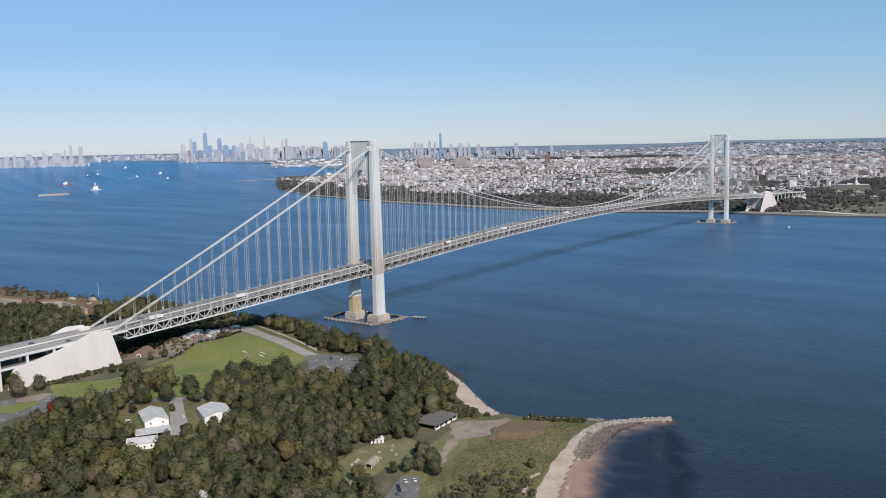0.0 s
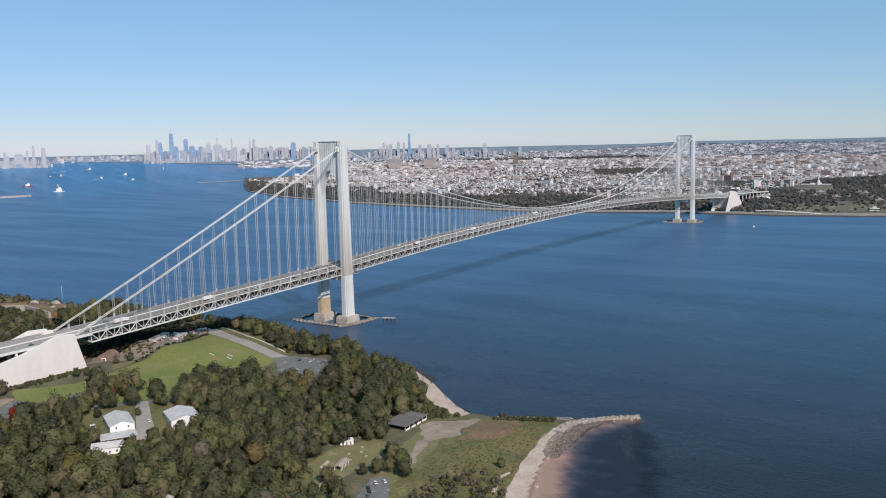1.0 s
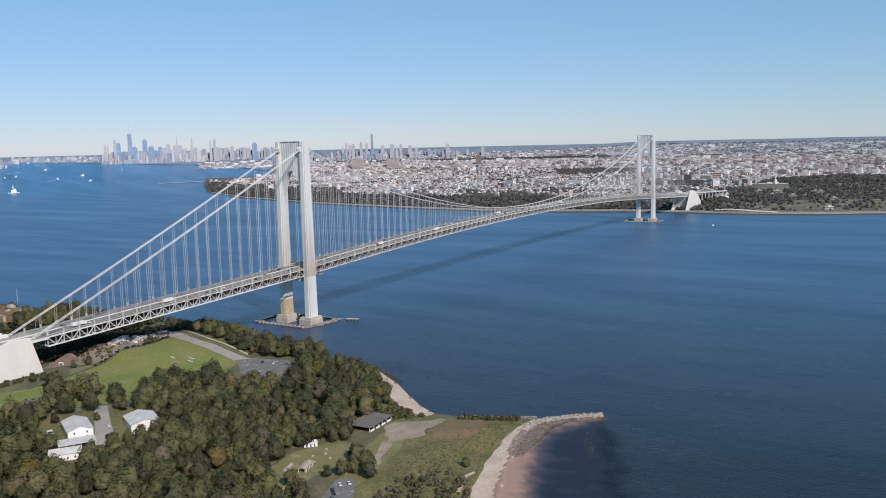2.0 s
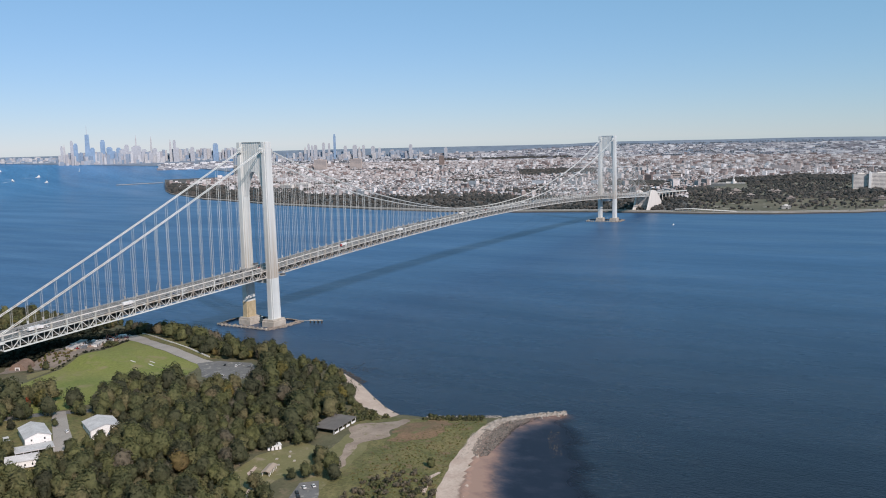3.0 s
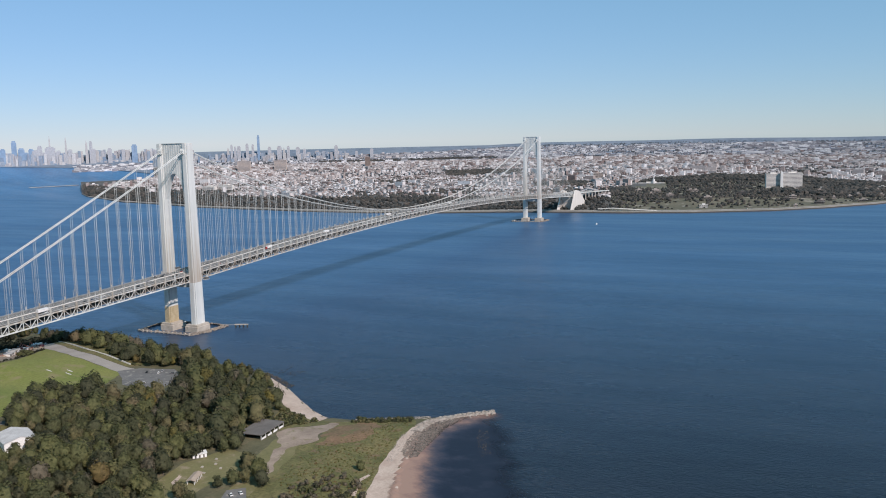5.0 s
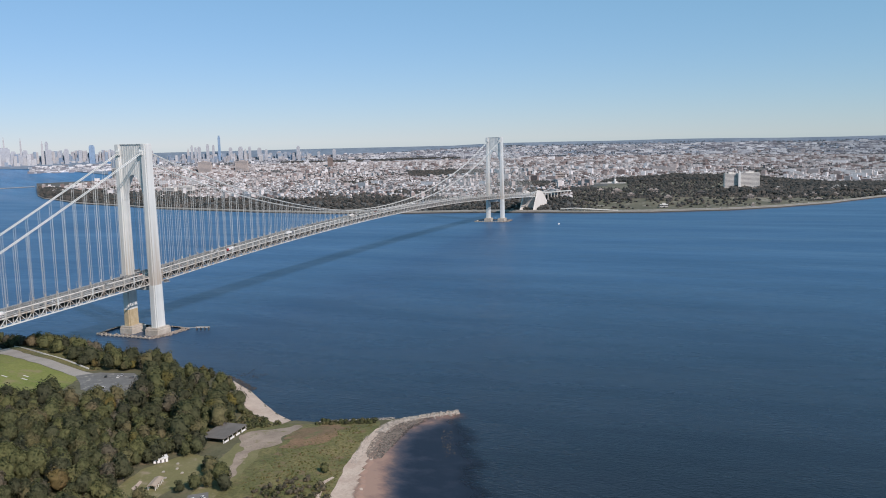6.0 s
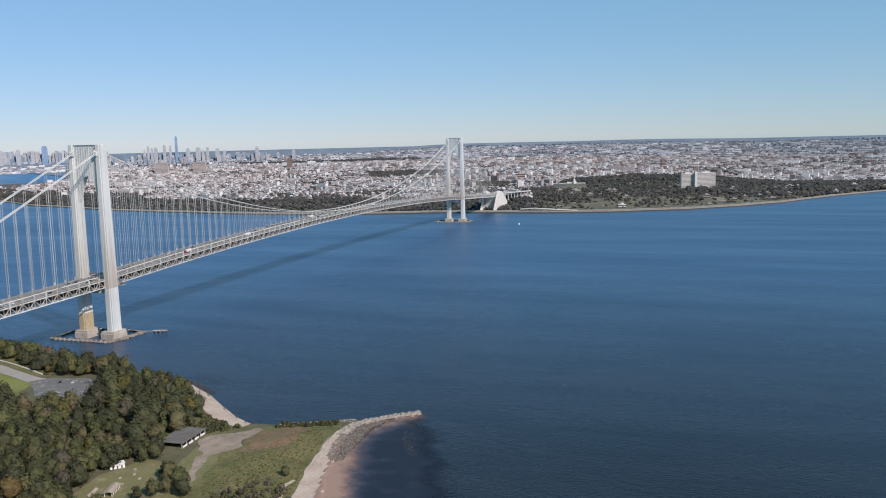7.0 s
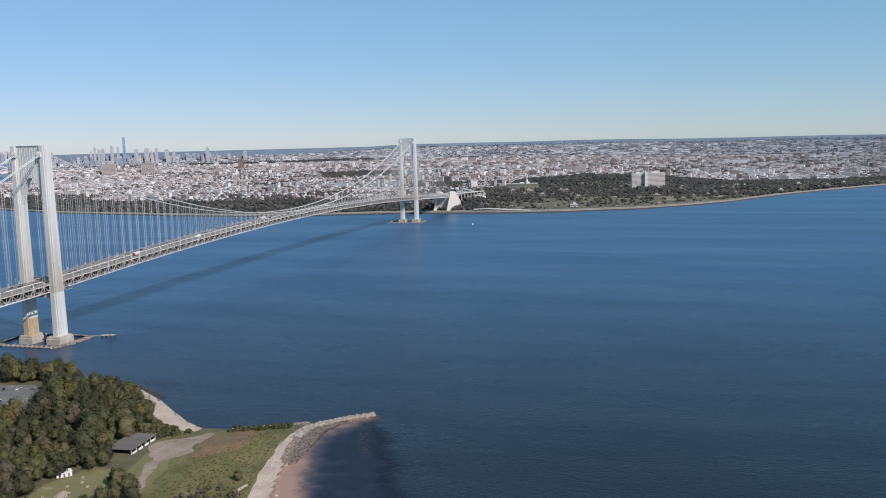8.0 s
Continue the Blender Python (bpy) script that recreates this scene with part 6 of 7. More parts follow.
slab("hospital_block", (at_range(87.07, 3100), at_range(87.90, 3110)), 2, 70, PALE_BRICK, "tall pale hospital slab with rows of windows", 14, 16, glazing=GREY_GLASS)
slab("hospital_block", (at_range(88.03, 3104), at_range(89.17, 3120)), 2, 72, PALE_BRICK, "broad pale hospital slab with rows of windows", 18, 16, glazing=GREY_GLASS)
slab("stair_tower", (at_range(87.90, 3098), at_range(88.04, 3098)), 2, 75, PAINT_WHITE, "white windowless stair tower between two slabs")
for a0, a1 in ((52.78, 53.6), (55.13, 55.92)):
    slab("apartment_block", (at_range(a0, 6100), at_range(a1, 6080)), 10, 97, TAN_BRICK, "tall tan brick apartment slab", 9, 11, glazing=GREY_GLASS)
for a0, a1, h in ((50.49, 51.25, 40), (51.5, 52.35, 43)):
    slab("apartment_block", (at_range(a0, 3680), at_range(a1, 3640)), 8, h, PALE_BRICK, "pale apartment block behind the shore trees", 8, 6, glazing=GREY_GLASS)
slab("apartment_tower", (at_range(61.1, 6400), at_range(61.45, 6400)), 10, 96, DARK_BRICK, "dark brick apartment tower over low roofs", 4, 0)
slab("apartment_block", (at_range(76.3, 3750), at_range(76.95, 3750)), 8, 52, TAN_BRICK, "orange brick block at the wood's edge", 6, 5)
slab("white_hall", (at_range(78.0, 3480), at_range(79.1, 3470)), 2, 22, PAINT_WHITE, "long low white hall with a blue-grey roof", 8, 2)
slab("white_hall", (at_range(79.2, 3450), at_range(80.85, 3440)), 2, 24, PALE_BRICK, "long low white building under a cupola", 10, 2)
slab("low_building", (at_range(78.2, 2740), at_range(79.3, 2730)), 2, 14, TAN_BRICK, "long low grey-brown barracks near the shore", 8, 2)
slab("low_building", (at_range(79.5, 2650), at_range(80.2, 2650)), 2, 9, PALE_BRICK, "small pale barracks near the shore", 5, 1)
slab("low_building", (at_range(85.9, 3260), at_range(86.7, 3260)), 2, 12, PAINT_WHITE, "low white building beside the hospital", 6, 2)
slab("low_building", (at_range(90.0, 3180), at_range(90.75, 3190)), 2, 16, PAINT_WHITE, "white building among shore trees", 6, 3)
ramp_road = thing("ramp", "pale concrete ramp climbing from the shore parkway", "ramp")
ramp_line = [(*at_range(a, float(np.interp(a, _fa, _fr)) + 34), 4.2 + 7.0 * max(0.0, 1 - abs(a - 77.6) / 2.6)) for a in np.linspace(76.6, 80.4, 9)]
for p, q in zip(ramp_line, ramp_line[1:]):
    part("deck", bar(bmesh.new(), p, q, 11, 1.6), PALE_CONCRETE, ramp_road)
for x, y, z in ramp_line[1:-2]:
    part("pier", box(bmesh.new(), (x - 1, y - 1, 0), (x + 1, y + 1, z - 0.6), 0.1), PALE_CONCRETE, ramp_road)
cupola = thing("cupola", "white cupola on a low hall", "cupola")
cx, cy = at_range(80.18, 3446)
for k, (r, z0_, z1_) in enumerate(((7, 14, 30), (4.5, 30, 38), (1.2, 38, 48))):
    bm = prism(bmesh.new(), [(cx + r * math.cos(a), cy + r * math.sin(a)) for a in np.linspace(0, 2 * math.pi, 9)[:-1]], z0_ - (14 if k == 0 else 0), z1_)
    part(("base", "drum", "spire")[k], bm, PAINT_WHITE, cupola)
for n in range(40):
    g = random.Random(900 + n)
    a = g.uniform(79, 100)
    r = float(np.interp(a, _fa, _fr)) + g.uniform(70, 600)
    x, y = at_range(a, r)
    z = float(far_z(np.array([x]), np.array([y]))[0])
    w = g.uniform(10, 26)
    slab("low_building", ((x, y), (x + math.cos(radians(a)) * w, y - math.sin(radians(a)) * w)), z - 2, z + g.uniform(5, 10), g.choice((PALE_BRICK, TAN_BRICK, TAN_BRICK, GREY_ROOF)), "low pale building among far-shore trees", 4, 2)


# ---- distant skylines: azimuth, width, height ----
def skyscraper(az, r, width, height, label, group, style=0):
    x, y = at_range(az, r)
    t = thing("skyscraper", label, "skyscraper", group)
    c, s = math.cos(radians(-az)), math.sin(radians(-az))
    n = 8 if style == 2 else 4

    def ring(k, z, turn=0.0):
        pts = [(math.cos(turn + math.pi / 4 + i * 2 * math.pi / n) * 0.7071 * k * width, math.sin(turn + math.pi / 4 + i * 2 * math.pi / n) * 0.7071 * k * width) for i in range(n)]
        return [(x + px * c - py * s, y + px * s + py * c, z) for px, py in pts]
    if style == 1:
        rings = [ring(1, -5), ring(1, height * 0.1), ring(0.75, height * 0.97), ring(0.72, height)]
    elif style == 2:
        rings = [ring(1, -5), ring(1, height * 0.6), ring(0.8, height * 0.62), ring(0.75, height * 0.86), ring(0.4, height * 0.9), ring(0.15, height)]
    else:
        rings = [ring(1, -5), ring(1, height * 0.93), ring(0.7, height * 0.935), ring(0.7, height)]
    part("shaft", lofted([drawn_in(r_).tolist() for r_ in rings]), GLASS_TOWER if (az, height) in BLUE_GLASS else TOWERS, t)
    return t


BLUE_GLASS = {(38.84, 417), (38.16, 296), (39.72, 338), (40.1, 238), (40.3, 179), (40.63, 227), (46.51, 258), (54.18, 325), (39.11, 234)}
MANHATTAN = [(38.84, 72, 417), (37.95, 40, 338), (38.16, 56, 296), (37.37, 32, 267), (37.52, 24, 283), (39.72, 65, 338), (39.11, 64, 234), (40.1, 81, 238), (40.3, 89, 179), (40.63, 65, 227), (40.88, 90, 209),
             (41.11, 65, 266), (41.68, 132, 247), (41.67, 18, 396), (41.34, 74, 174), (42.14, 66, 195), (42.57, 20, 376), (42.42, 116, 144), (42.79, 58, 208), (43.73, 25, 329), (43.98, 42, 320), (44.14, 50, 210), (45.06, 59, 214), (46.51, 76, 258)]
JERSEY = [(27.29, 50, 156), (27.71, 38, 164), (28.0, 77, 124), (28.48, 77, 171), (29.29, 33, 202), (29.43, 39, 159), (30.03, 106, 177), (30.49, 27, 218), (30.84, 33, 274), (31.39, 54, 250)]
DOWNTOWN = [(54.18, 30, 325), (52.24, 24, 183), (52.47, 28, 217), (52.69, 28, 195), (52.92, 42, 201), (53.45, 35, 227), (53.81, 28, 218), (54.88, 42, 183), (55.51, 56, 191), (55.81, 24, 170), (56.09, 35, 189),
            (56.71, 49, 173), (57.14, 35, 151), (59.22, 42, 184), (60.56, 34, 111), (61.57, 41, 135)]
for rows, r, label, group in ((MANHATTAN, 13000, "tall blue-grey tower of the island skyline", "island skyline"), (JERSEY, 12000, "blue-grey tower on the west bank skyline", "west bank skyline"),
                              (DOWNTOWN, 10500, "blue-grey downtown tower over low roofs", "downtown skyline")):
    for n, (a, w, h) in enumerate(rows):
        skyscraper(a, r, w, h, label, group, 1 if h == 417 else 2 if w < 26 else 0)
mast_top = thing("antenna_mast", "thin antenna spire on the tallest tower", "antenna")
x, y = at_range(38.84, 13000)
bm = lofted([drawn_in([(x + k * 3, y, z), (x, y + k * 3, z), (x - k * 3, y, z)]).tolist() for k, z in ((1.5, 417), (0.8, 541))])
part("spire", bm, TOWERS, mast_top)


def skyline_fill(a0, a1, r0, r1, low, high, count, seed, w0=30, w1=80, material=TOWERS):
    g = np.random.default_rng(seed)
    a, r = np.radians(g.uniform(a0, a1, count)), g.uniform(r0, r1, count)
    x, y = EYE[0] + np.sin(a) * r, EYE[1] + np.cos(a) * r
    h = low + (high - low) * g.uniform(0, 1, count) ** 2.2
    v, f = boxes(x, y, x * 0 + 4, g.uniform(w0, w1, count), g.uniform(w0, w1, count), h, g.uniform(0, 1.5, count))
    tagged(new("skyline_blocks", mesh_of("skyline_blocks", drawn_in(v), f, material)), "crowded lower towers and blocks of a distant skyline", "towers", kind="stuff")


skyline_fill(37.1, 43.3, 12400, 14500, 22, 170, 460, 1, 14, 42)
skyline_fill(42.5, 50, 13500, 18000, 22, 190, 480, 2, 14, 48)
skyline_fill(24, 31.8, 11700, 13500, 20, 120, 210, 3, 18, 55)
skyline_fill(31.8, 37.2, 15500, 22000, 15, 90, 130, 4)
skyline_fill(50, 60, 9600, 12500, 15, 110, 420, 5, 14, 42)
skyline_fill(60, 75, 9500, 13000, 15, 60, 160, 6, 18, 40, HOUSES)
skyline_fill(43, 50, 8200, 11500, 5, 20, 520, 7, 18, 60, HAZED_HOUSES)
skyline_fill(75, 112, 7500, 14000, 14, 50, 260, 8, 15, 40, HOUSES)


# ---- trees ----
def crown_arrays(seed, radius, height, leaf_count, leaf, shell_cuts=2):
    """A crown as arrays: verts, faces, normals. An uneven shell round clumps on limbs, and small leaf sprays standing off it;
    the normals follow the clumps, as the mass of real leaves does."""
    rng = np.random.default_rng(seed)
    clumps = []
    for k in range(15):
        a = rng.uniform(0, 2 * math.pi)
        h = rng.uniform(0.12, 1.0)
        reach = radius * math.sqrt(max(0.05, 1 - ((h - 0.42) / 0.62) ** 2)) * rng.uniform(0.45, 0.80)
        clumps.append((reach * math.cos(a), reach * math.sin(a), height * (0.20 + 0.74 * h), radius * rng.uniform(0.28, 0.46)))
    clumps.append((0, 0, height * 0.86, radius * 0.40))
    clumps.append((0, 0, height * 0.58, radius * 0.62))
    for k in range(5):
        a = 0.4 + k * 1.257 + rng.uniform(-0.3, 0.3)
        clumps.append((radius * 0.45 * math.cos(a), radius * 0.45 * math.sin(a), height * 0.32, radius * 0.42))
    clumps = np.array(clumps)
    mid = np.array((0, 0, height * 0.55))

    def shell_point(d):
        """Where a ray from the crown's middle leaves the last clump, and that clump."""
        to = clumps[:, :3] - mid
        b = to @ d
        disc = b * b - (to * to).sum(1) + clumps[:, 3] ** 2
        out_ = np.where(disc > 0, b + np.sqrt(np.maximum(disc, 0)), 0)
        k = int(np.argmax(out_))
        return max(float(out_[k]), radius * 0.35), k

    bm = bmesh.new()
    bmesh.ops.create_icosphere(bm, subdivisions=shell_cuts, radius=1)
    dirs = np.array([v.co[:] for v in bm.verts])
    tris = [tuple(v.index for v in f.verts) for f in bm.faces]
    bm.free()
    verts, normals = [], []

    def soft(p, k):
        n = (p - clumps[k, :3]) / clumps[k, 3] * 0.65 + (p - mid) / np.array((radius, radius, height * 0.5)) * 0.5 + np.array((0, 0, 0.12))
        return n / np.linalg.norm(n)
    for d in dirs:
        d = d / np.linalg.norm(d)
        far, k = shell_point(d)
        p = mid + d * far * 0.86
        verts.append(p)
        normals.append(soft(p, k))
    faces = list(tris)
    for n in range(leaf_count):
        d = rng.normal(size=3)
        d[2] = abs(d[2]) if rng.uniform() < 0.72 else d[2]
        d /= np.linalg.norm(d)
        k = int(rng.integers(len(clumps)))
        c = clumps[k, :3] + d * clumps[k, 3] * rng.uniform(0.86, 1.08)
        away = c - mid
        far, k2 = shell_point(away / np.linalg.norm(away))
        if np.linalg.norm(away) < far * 0.86:
            c, k = mid + away / np.linalg.norm(away) * far * rng.uniform(0.9, 1.08), k2
        nrm = soft(c, k)
        face_n = nrm + rng.normal(size=3) * 0.30
        face_n /= np.linalg.norm(face_n)
        u = np.cross(face_n, rng.normal(size=3))
        u /= np.linalg.norm(u)
        w = np.cross(face_n, u)
        s = leaf * rng.uniform(0.55, 1.3)
        at = len(verts)
        verts += [c - u * s - w * s * 0.55, c + u * s * rng.uniform(0.5, 1) - w * s * 0.8, c + u * s + w * s * 0.6, c - u * s * rng.uniform(0.4, 1) + w * s * 0.9]
        jit = nrm + rng.normal(size=3) * 0.30
        normals += [jit / np.linalg.norm(jit)] * 4
        faces.append((at, at + 1, at + 2, at + 3))
    return np.array(verts), faces, np.array(normals)


def thinned(crown, keep_every, shell):
    """The same crown with only some of its leaf sprays; shell: how many shell vertices it has."""
    v, f, nrm = crown
    if keep_every == 1:
        return crown
    leaves_v = v[shell:].reshape(-1, 4, 3)[::keep_every].copy()
    mean = leaves_v.mean(1, keepdims=True)
    leaves_v = mean + (leaves_v - mean) * (1.25 if keep_every == 2 else 1.6)
    leaves_n = nrm[shell:].reshape(-1, 4, 3)[::keep_every]
    tris = [q for q in f if len(q) == 3]
    quads = (shell + np.arange(len(leaves_v) * 4).reshape(-1, 4)).tolist()
    return np.concatenate([v[:shell], leaves_v.reshape(-1, 3)]), tris + [tuple(q) for q in quads], np.concatenate([nrm[:shell], leaves_n.reshape(-1, 3)])


def leafy_mesh(name, v, f, nrm, material, hue=None):
    me = mesh_of(name, v, f, material, True)
    me.normals_split_custom_set_from_vertices(nrm)
    if hue is not None:
        me.attributes.new("tree_hue", "FLOAT", "POINT").data.foreach_set("value", hue.astype(np.float32))
    return me


def planted(name, picks, material):
    """Many crowns as one mesh. picks: (crown, x, y, z, scale, turn, hue)."""
    vs, fs, ns, hs = [], [], [], []
    count = 0
    for (v, f, nrm), x, y, z, s, turn, hue in picks:
        c, sn = math.cos(turn), math.sin(turn)
        vs.append(np.stack([(v[:, 0] * c - v[:, 1] * sn) * s + x, (v[:, 0] * sn + v[:, 1] * c) * s + y, v[:, 2] * s + z], 1))
        ns.append(np.stack([nrm[:, 0] * c - nrm[:, 1] * sn, nrm[:, 0] * sn + nrm[:, 1] * c, nrm[:, 2]], 1))
        fs += [tuple(i + count for i in q) for q in f]
        hs.append(np.full(len(v), hue))
        count += len(v)
    return leafy_mesh(name, np.concatenate(vs), fs, np.concatenate(ns), material, np.concatenate(hs))


def trunk_mesh(seed, radius, height):
    rng = random.Random(seed)
    bm = bmesh.new()

    def limb(a, b, r0, r1, n=6):
        a, b = Vector(a), Vector(b)
        d = (b - a).normalized()
        s = d.cross(Vector((0.3, 1, 0.2))).normalized()
        w = d.cross(s)
        rows = []
        for p, r in ((a, r0), ((a + b) / 2 + s * r0 * 0.6, (r0 + r1) / 2), (b, r1)):
            rows.append([bm.verts.new(p + s * math.cos(i * 2 * math.pi / n) * r + w * math.sin(i * 2 * math.pi / n) * r) for i in range(n)])
        for p, q in zip(rows, rows[1:]):
            for i in range(n):
                bm.faces.new((p[i], p[(i + 1) % n], q[(i + 1) % n], q[i]))
    r = 0.035 * height
    limb((0, 0, -1.0), (0.2, 0.1, height * 0.45), r, r * 0.65)
    limb((0.2, 0.1, height * 0.45), (0, 0, height * 0.86), r * 0.65, r * 0.15)
    for k in range(5):
        a = k * 1.26 + rng.uniform(-0.4, 0.4)
        h = height * rng.uniform(0.3, 0.55)
        limb((0.1, 0.1, h), (math.cos(a) * radius * 0.7, math.sin(a) * radius * 0.7, h + height * rng.uniform(0.15, 0.35)), r * 0.4, r * 0.1, 5)
    bmesh.ops.recalc_face_normals(bm, faces=bm.faces)
    me = bpy.data.meshes.new("trunk")
    bm.to_mesh(me)
    bm.free()
    me.materials.append(BARK)
    return me


SHELL = 42
KINDS = []
for k in range(9):
    rad, hei = (5.2, 11.5) if k < 3 else (6.4, 13.5) if k < 6 else (4.0, 9.0)
    crown = crown_arrays(40 + k, rad, hei, 460 if rad > 6 else 360, 0.42, 2)
    KINDS.append((crown, trunk_mesh(k, rad, hei), thinned(crown, 2, SHELL), thinned(crown, 4, SHELL)))
CROWNS = {mat.name: [leafy_mesh("crown", *q, mat) for q, *_ in KINDS] for mat in (LEAF, LEAF_TURNING, LEAF_RED, LEAF_GREY)}

# woodland: outlines of the tree cover and of the open ground left in it
WOODS = [
    [(-372, -172), (-333, -131), (-313, -122), (-289, -142), (-269, -161), (-266, -177), (-250, -196), (-226, -186), (-177, -156), (-140, -155), (-128, -180), (-165, -232), (-206, -268), (-221, -281), (-240, -286),
     (-255, -288), (-271, -285), (-297, -300), (-313, -295), (-344, -290), (-358, -293), (-380, -299), (-395, -312), (-399, -330), (-378, -339), (-404, -350), (-440, -400), (-480, -480), (-760, -560), (-760, -140),
     (-504, -137), (-474, -120), (-450, -106), (-429, -112), (-414, -127), (-423, -158), (-451, -190), (-474, -216), (-456, -236), (-430, -222), (-408, -220), (-381, -203)],
    [(-116, 96), (-135, 63), (-157, -18), (-178, -84), (-170, -100), (-162, -132), (-128, -150), (-112, -118), (-98, -60), (-90, 0), (-86, 60)],
    [(-470, 30), (-354, 60), (-322, 90), (-266, 140), (-236, 205), (-270, 290), (-330, 330), (-480, 280), (-640, 180)],
    [(-150, 130), (-84, 110), (-84, 150), (-92, 300), (-150, 250), (-215, 220), (-240, 170)],
]
GAPS = [[(-376, -172), (-366, -196), (-384, -217), (-408, -213), (-398, -190)],
        [(-430, -142), (-398, -136), (-376, -156), (-372, -198), (-398, -208), (-445, -220), (-458, -206), (-440, -170)],
        [(-262, -172), (-246, -178), (-188, -160), (-166, -131), (-178, -100), (-235, -105)]]


def wanted(x, y):
    w = np.zeros(x.shape, bool)
    for ring in WOODS:
        w |= inside(ring, x, y)
    for ring in GAPS:
        w &= ~inside(ring, x, y)
    r, a = np.hypot(x - EYE[0], y - EYE[1]), azimuth(x, y)
    return w & (coast_distance(x, y) > 7) & (r > 395) & (a > 22)


rng = np.random.default_rng(5)
tx, ty = np.meshgrid(np.arange(-760, -80, 8.3), np.arange(-560, 640, 8.3), indexing="ij")
tx = (tx + rng.uniform(-4.4, 4.4, tx.shape)).ravel()
ty = (ty + rng.uniform(-4.4, 4.4, ty.shape)).ravel()
ok = wanted(tx, ty)
tx, ty = tx[ok], ty[ok]
tz = ground_z(tx, ty)
near = (tx > -470) & (tx < -190) & (ty > -400) & (ty < -150)
pick = np.flatnonzero(near)
pick = set(pick[:: max(1, len(pick) // 290)][:290].tolist())
stuff = {LEAF.name: [], LEAF_TURNING.name: [], LEAF_GREY.name: []}
for n in range(len(tx)):
    k = int(rng.integers(9))
    s = float(0.66 + 0.72 * rng.uniform() ** 1.4) * (0.8 if coast_distance(tx[n], ty[n]) < 40 else 1.0)
    s *= 0.8 if ty[n] > 120 else 1.0
    turn = float(rng.uniform(0, 6.28))
    draw = rng.uniform()
    mat = LEAF_TURNING if draw < 0.03 else LEAF_GREY if draw < 0.08 else LEAF
    if n in pick:
        t = thing("tree", "leafy green tree in a dense wood" if mat is LEAF else "tree with leaves turning brown and yellow" if mat is LEAF_TURNING else "grey thinly leaved tree in a wood", "tree", "woodland trees",
                  Matrix.LocRotScale((tx[n], ty[n], tz[n]), Euler((0, 0, turn)), (s, s, s)))
        part("trunk", KINDS[k][1], None, t)
        part("crown", CROWNS[mat.name][k], None, t)
    else:
        level = 0 if math.hypot(tx[n] - EYE[0], ty[n] - EYE[1]) < 520 else 2 if ty[n] < 100 else 3
        stuff[mat.name].append((KINDS[k][level], tx[n], ty[n], tz[n], s, turn, rng.uniform()))
for mat in (LEAF, LEAF_TURNING, LEAF_GREY):
    tagged(new("woodland", planted("woodland", stuff[mat.name], mat)),
           "dense mixed woodland in early autumn leaf" if mat is LEAF else "woodland trees turning yellow and brown" if mat is LEAF_TURNING else "grey thinly leaved woodland trees", "trees", kind="stuff")


# single trees and shrubs in the open
SINGLES = [(-300, -301, 0, 0.9), (-308, -305, 3, 0.8), (-316, -301, 1, 0.9), (-324, -288, 4, 0.9), (-284, -286, 5, 0.9), (-296, -294, 1, 0.9), (-352, -345, 0, 0.9), (-358, -340, 2, 0.8), (-398, -342, 4, 0.8), (-406, -350, 1, 0.9),
           (-392, -336, 6, 0.9), (-365, -335, 7, 0.8), (-388, -326, 2, 0.9), (-432, -146, 1, 0.8), (-402, -140, 4, 0.8), (-376, -158, 5, 0.7), (-366, -168, 2, 0.8), (-420, -150, 6, 0.8), (-447, -186, 2, 0.8), (-452, -180, 1, 0.9), (-424, -212, 5, 0.7), (-412, -214, 1, 0.8),
           (-448, -228, 4, 0.8), (-436, -218, 7, 0.8), (-401, -168, 6, 0.6), (-396, -206, 7, 0.7),
           (-386, -102, 4, 1.45), (-375, -116, 3, 1.3), (-366, -118, 5, 1.2), (-370, -148, 4, 1.1), (-389, -147, 3, 1.1), (-380, -110, 5, 1.0), (-396, -126, 1, 1.1), (-404, -122, 4, 1.0), (-412, -128, 0, 1.1), (-449, -188, 1, 0.8), (-441, -215, 4, 0.8), (-447, -228, 3, 0.8), (-466, -232, 0, 1.0), (-422, -212, 1, 0.85), (-404, -216, 5, 0.75), (-394, -219, 0, 0.9), (-405, -138, 1, 0.95), (-422, -137, 3, 0.9), (-469, -215, 2, 0.9), (-376, -163, 8, 0.9), (-365, -43, 7, 0.8), (-358, -46, 8, 0.7), (-320, -30, 6, 0.7), (-306, -30, 7, 0.8),
           (-303, -397, 6, 0.7), (-345, -350, 4, 0.95), (-337, -336, 5, 0.9), (-352, -358, 3, 0.8), (-330, -328, 6, 0.9)]
for x, y, k, s in SINGLES:
    z = float(ground_z(np.array([x]), np.array([y]))[0])
    t = thing("tree", "single leafy tree standing in grass", "tree", "open-ground trees", Matrix.LocRotScale((x, y, z), Euler((0, 0, x)), (s, s, s)))
    part("trunk", KINDS[k][1], None, t)
    part("crown", CROWNS[LEAF.name][k], None, t)
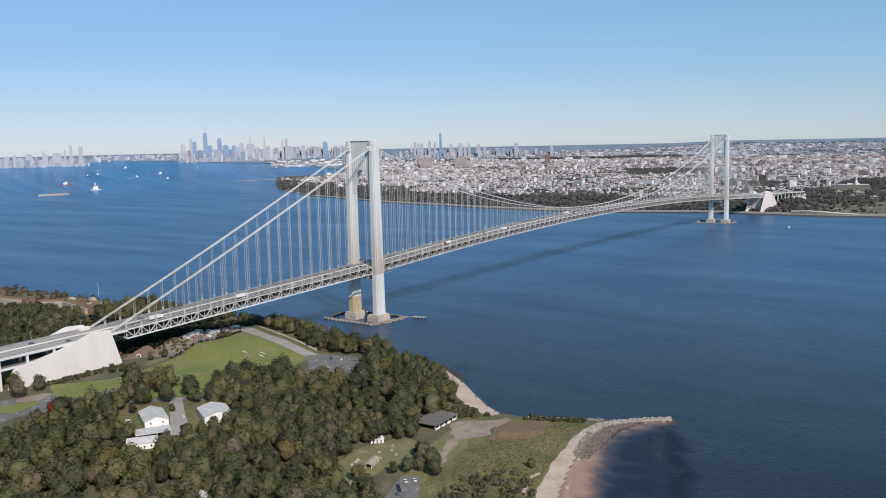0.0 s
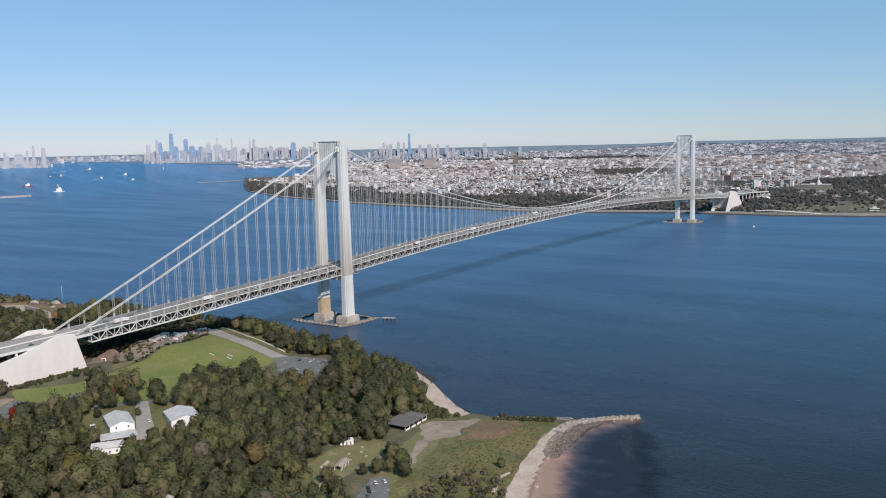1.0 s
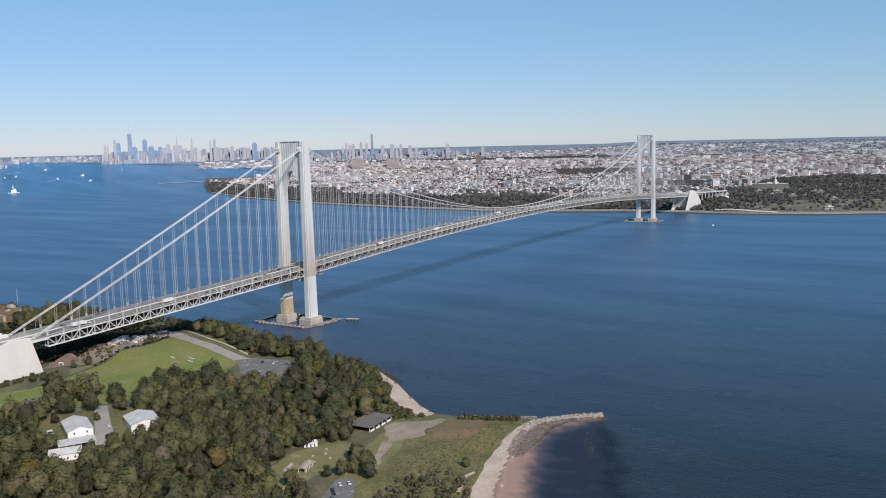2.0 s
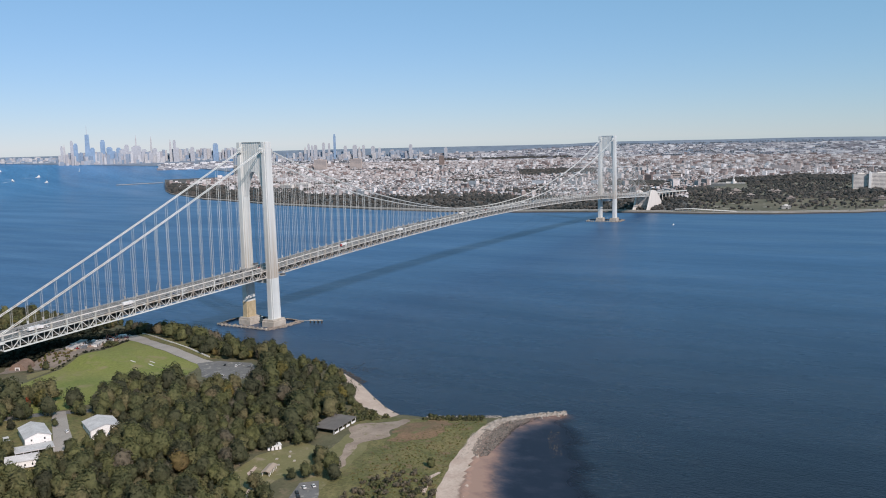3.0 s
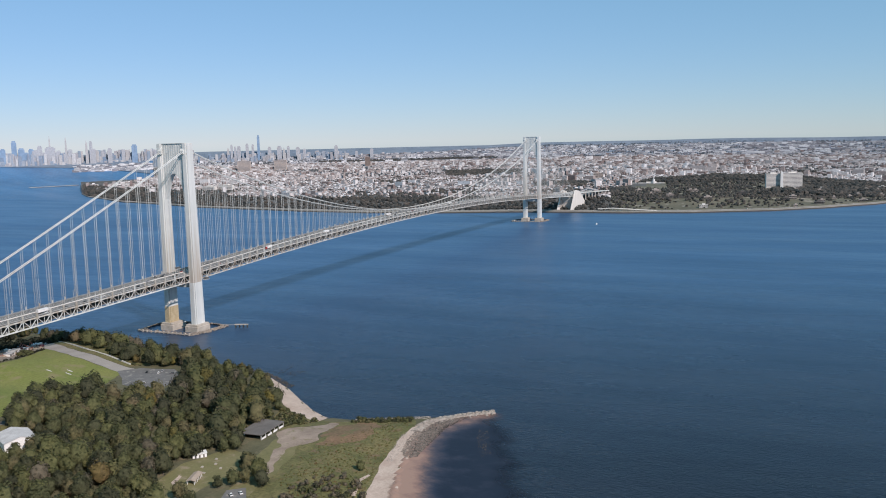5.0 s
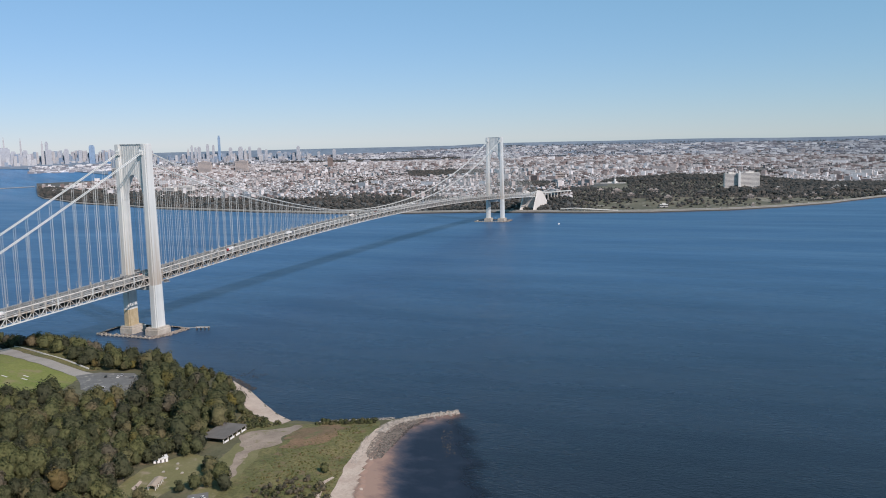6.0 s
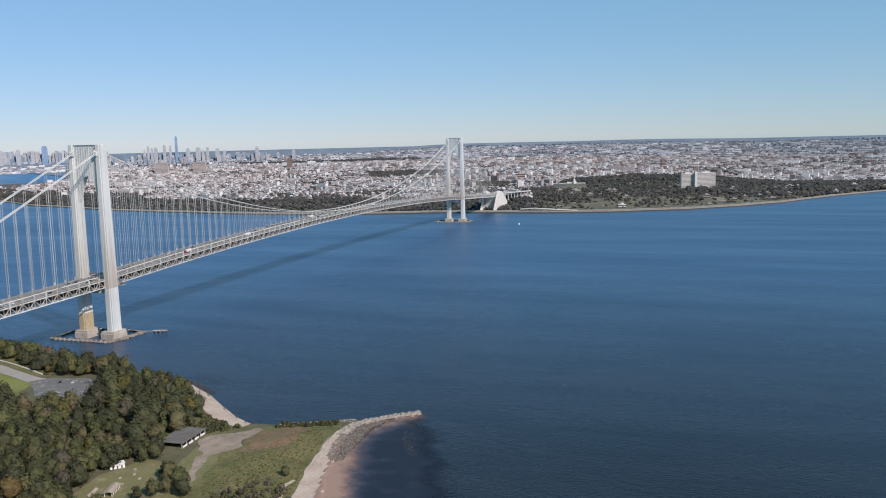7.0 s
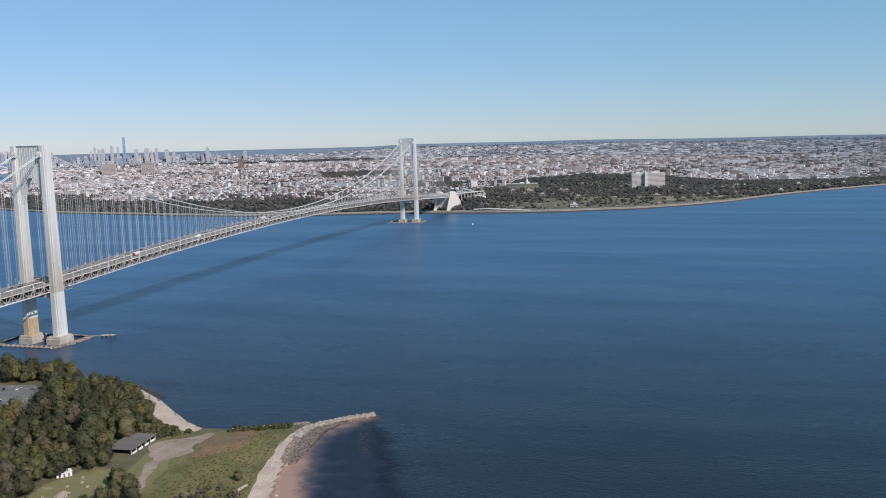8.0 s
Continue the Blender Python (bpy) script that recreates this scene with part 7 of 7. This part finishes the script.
for x, y, k, s, mat, label in ((-442, -43, 3, 1.1, LEAF_GREY, "brown half-bare tree beside the road"), (-426, -42, 4, 0.9, LEAF_GREY, "brown half-bare tree beside the road"), (-436, -26, 5, 1.0, LEAF_TURNING, "brown half-bare tree beside the road"),
                        (-455, -111, 1, 0.95, LEAF_RED, "small tree in bright red leaf"), (-386, -118, 6, 0.8, LEAF_RED, "small tree in bright red leaf"), (-378, -124, 1, 1.1, LEAF_TURNING, "tree in golden autumn leaf"),
                        (-477, -137, 1, 1.05, LEAF_TURNING, "tree in golden autumn leaf")):
    z = float(ground_z(np.array([x]), np.array([y]))[0])
    t = thing("tree", label, "tree", "open-ground trees", Matrix.LocRotScale((x, y, z), Euler((0, 0, y)), (s, s, s)))
    part("trunk", KINDS[k][1], None, t)
    part("crown", CROWNS[mat.name][k], None, t)

# scrub: low bushes on the meadow, banks and fort
SHRUBS = [crown_arrays(90 + k, 1.7, 2.4, 40, 0.40, 1) for k in range(4)]
LOW_SHRUBS = [crown_arrays(190 + k, 1.7, 2.2, 14, 0.45, 1) for k in range(4)]


def scrub(ring, count, seed, lo, hi, material, label, dense=70):
    """Low bushes strewn over an outline; dense: under 30 builds the smaller, simpler ones."""
    g = np.random.default_rng(seed)
    ring = np.asarray(ring, float)
    p = g.uniform(ring.min(0), ring.max(0), (count * 6, 2))
    p = p[inside(ring, p[:, 0], p[:, 1])][:count]
    z = ground_z(p[:, 0], p[:, 1])
    picks = []
    for (x, y), h in zip(p, z):
        picks.append(((LOW_SHRUBS if dense < 30 else SHRUBS)[g.integers(4)], x, y, h - 0.3, g.uniform(lo, hi), g.uniform(0, 6.28), g.uniform()))
    tagged(new("scrub", planted("scrub", picks, material)), label, "bushes", kind="stuff")


MEADOW_LEAF = leaves("meadow_leaves", [(0.2, (0.100, 0.112, 0.038)), (0.5, (0.145, 0.136, 0.054)), (0.8, (0.180, 0.126, 0.066))])
scrub([(-340, -360), (-290, -350), (-250, -365), (-215, -360), (-206, -386), (-286, -402), (-330, -414), (-370, -400)], 1500, 1, 0.12, 0.36, MEADOW_LEAF, "low rusty meadow scrub", 16)
scrub([(-345, -364), (-300, -362), (-262, -376), (-215, -368), (-206, -386), (-286, -402), (-330, -414), (-370, -400)], 420, 11, 0.15, 0.5, MEADOW_LEAF, "low green meadow scrub", 16)
scrub([(-420, -452), (-340, -420), (-312, -400), (-330, -378), (-372, -372), (-410, -396)], 170, 12, 0.5, 1.5, LEAF_GREY, "tall grey bare shrubs at the meadow's end")
# two added thickets, their dark leaves standing in for shade by the bridge
scrub([(-345, 40), (-262, 62), (-200, 80), (-150, 106), (-112, 126), (-140, 175), (-240, 185), (-345, 120)], 360, 13, 1.4, 3.2, LEAF_DARK, "added thicket of near-black leaves standing in for shade beyond the bridge")
scrub([(-340, 6), (-300, 4), (-262, 10), (-230, 23), (-192, 36), (-150, 42), (-140, 60), (-110, 90), (-150, 94), (-205, 84), (-270, 66), (-336, 48)], 1150, 14, 0.9, 2.2, LEAF_DARK, "added near-black thicket standing in for deep shade under the bridge", 40)
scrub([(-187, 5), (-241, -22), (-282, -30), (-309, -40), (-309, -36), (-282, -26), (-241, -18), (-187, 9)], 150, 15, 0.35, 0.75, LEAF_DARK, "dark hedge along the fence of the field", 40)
scrub([(-268, -22), (-284, -26), (-302, -20), (-300, 6), (-276, 12), (-264, 0)], 60, 16, 0.4, 0.9, MEADOW_LEAF, "rough grass and weeds on a low mound", 40)
scrub([(-232, -8), (-214, 2), (-206, -4), (-226, -16)], 26, 17, 0.9, 1.7, LEAF, "grey-green bushes beside the works yard", 40)
scrub([(-290, -287), (-236, -288), (-212, -276), (-222, -296), (-226, -320), (-255, -306)], 170, 2, 0.4, 1.3, LEAF, "green bushes behind the cove")
scrub([(-212, -338), (-204, -364), (-196, -384), (-206, -384), (-222, -345)], 110, 3, 0.35, 1.15, LEAF, "green bushes along the shore")
scrub([(-420, -440), (-345, -416), (-320, -404), (-350, -380), (-400, -390)], 150, 4, 0.5, 1.2, LEAF, "dense green thicket behind the beach")
scrub([(-420, -24), (-345, -24), (-345, -32), (-400, -38), (-424, -34)], 110, 5, 0.5, 0.9, LEAF, "rough hedge at the foot of the anchorage")
scrub([(-300, 400), (-226, 230), (-176, 268), (-78, 345), (-120, 480), (-160, 620), (-320, 620)], 420, 6, 0.5, 1.3, MEADOW_LEAF, "brown-green scrub overgrowing the old fort")
scrub([(-290, 420), (-200, 330), (-90, 350), (-120, 480), (-160, 620), (-320, 620)], 46, 26, 1.8, 3.4, LEAF_GREY, "scattered brown bushes on the fort's terrace")
scrub([(-160, -22), (-182, -88), (-172, -100), (-145, -40)], 70, 7, 0.4, 0.9, LEAF, "bushes on the road verge")
scrub([(-150, 130), (-84, 100), (-70, 140), (-84, 260), (-150, 230)], 120, 8, 0.5, 1.2, LEAF, "bushes on the bank under the bridge")
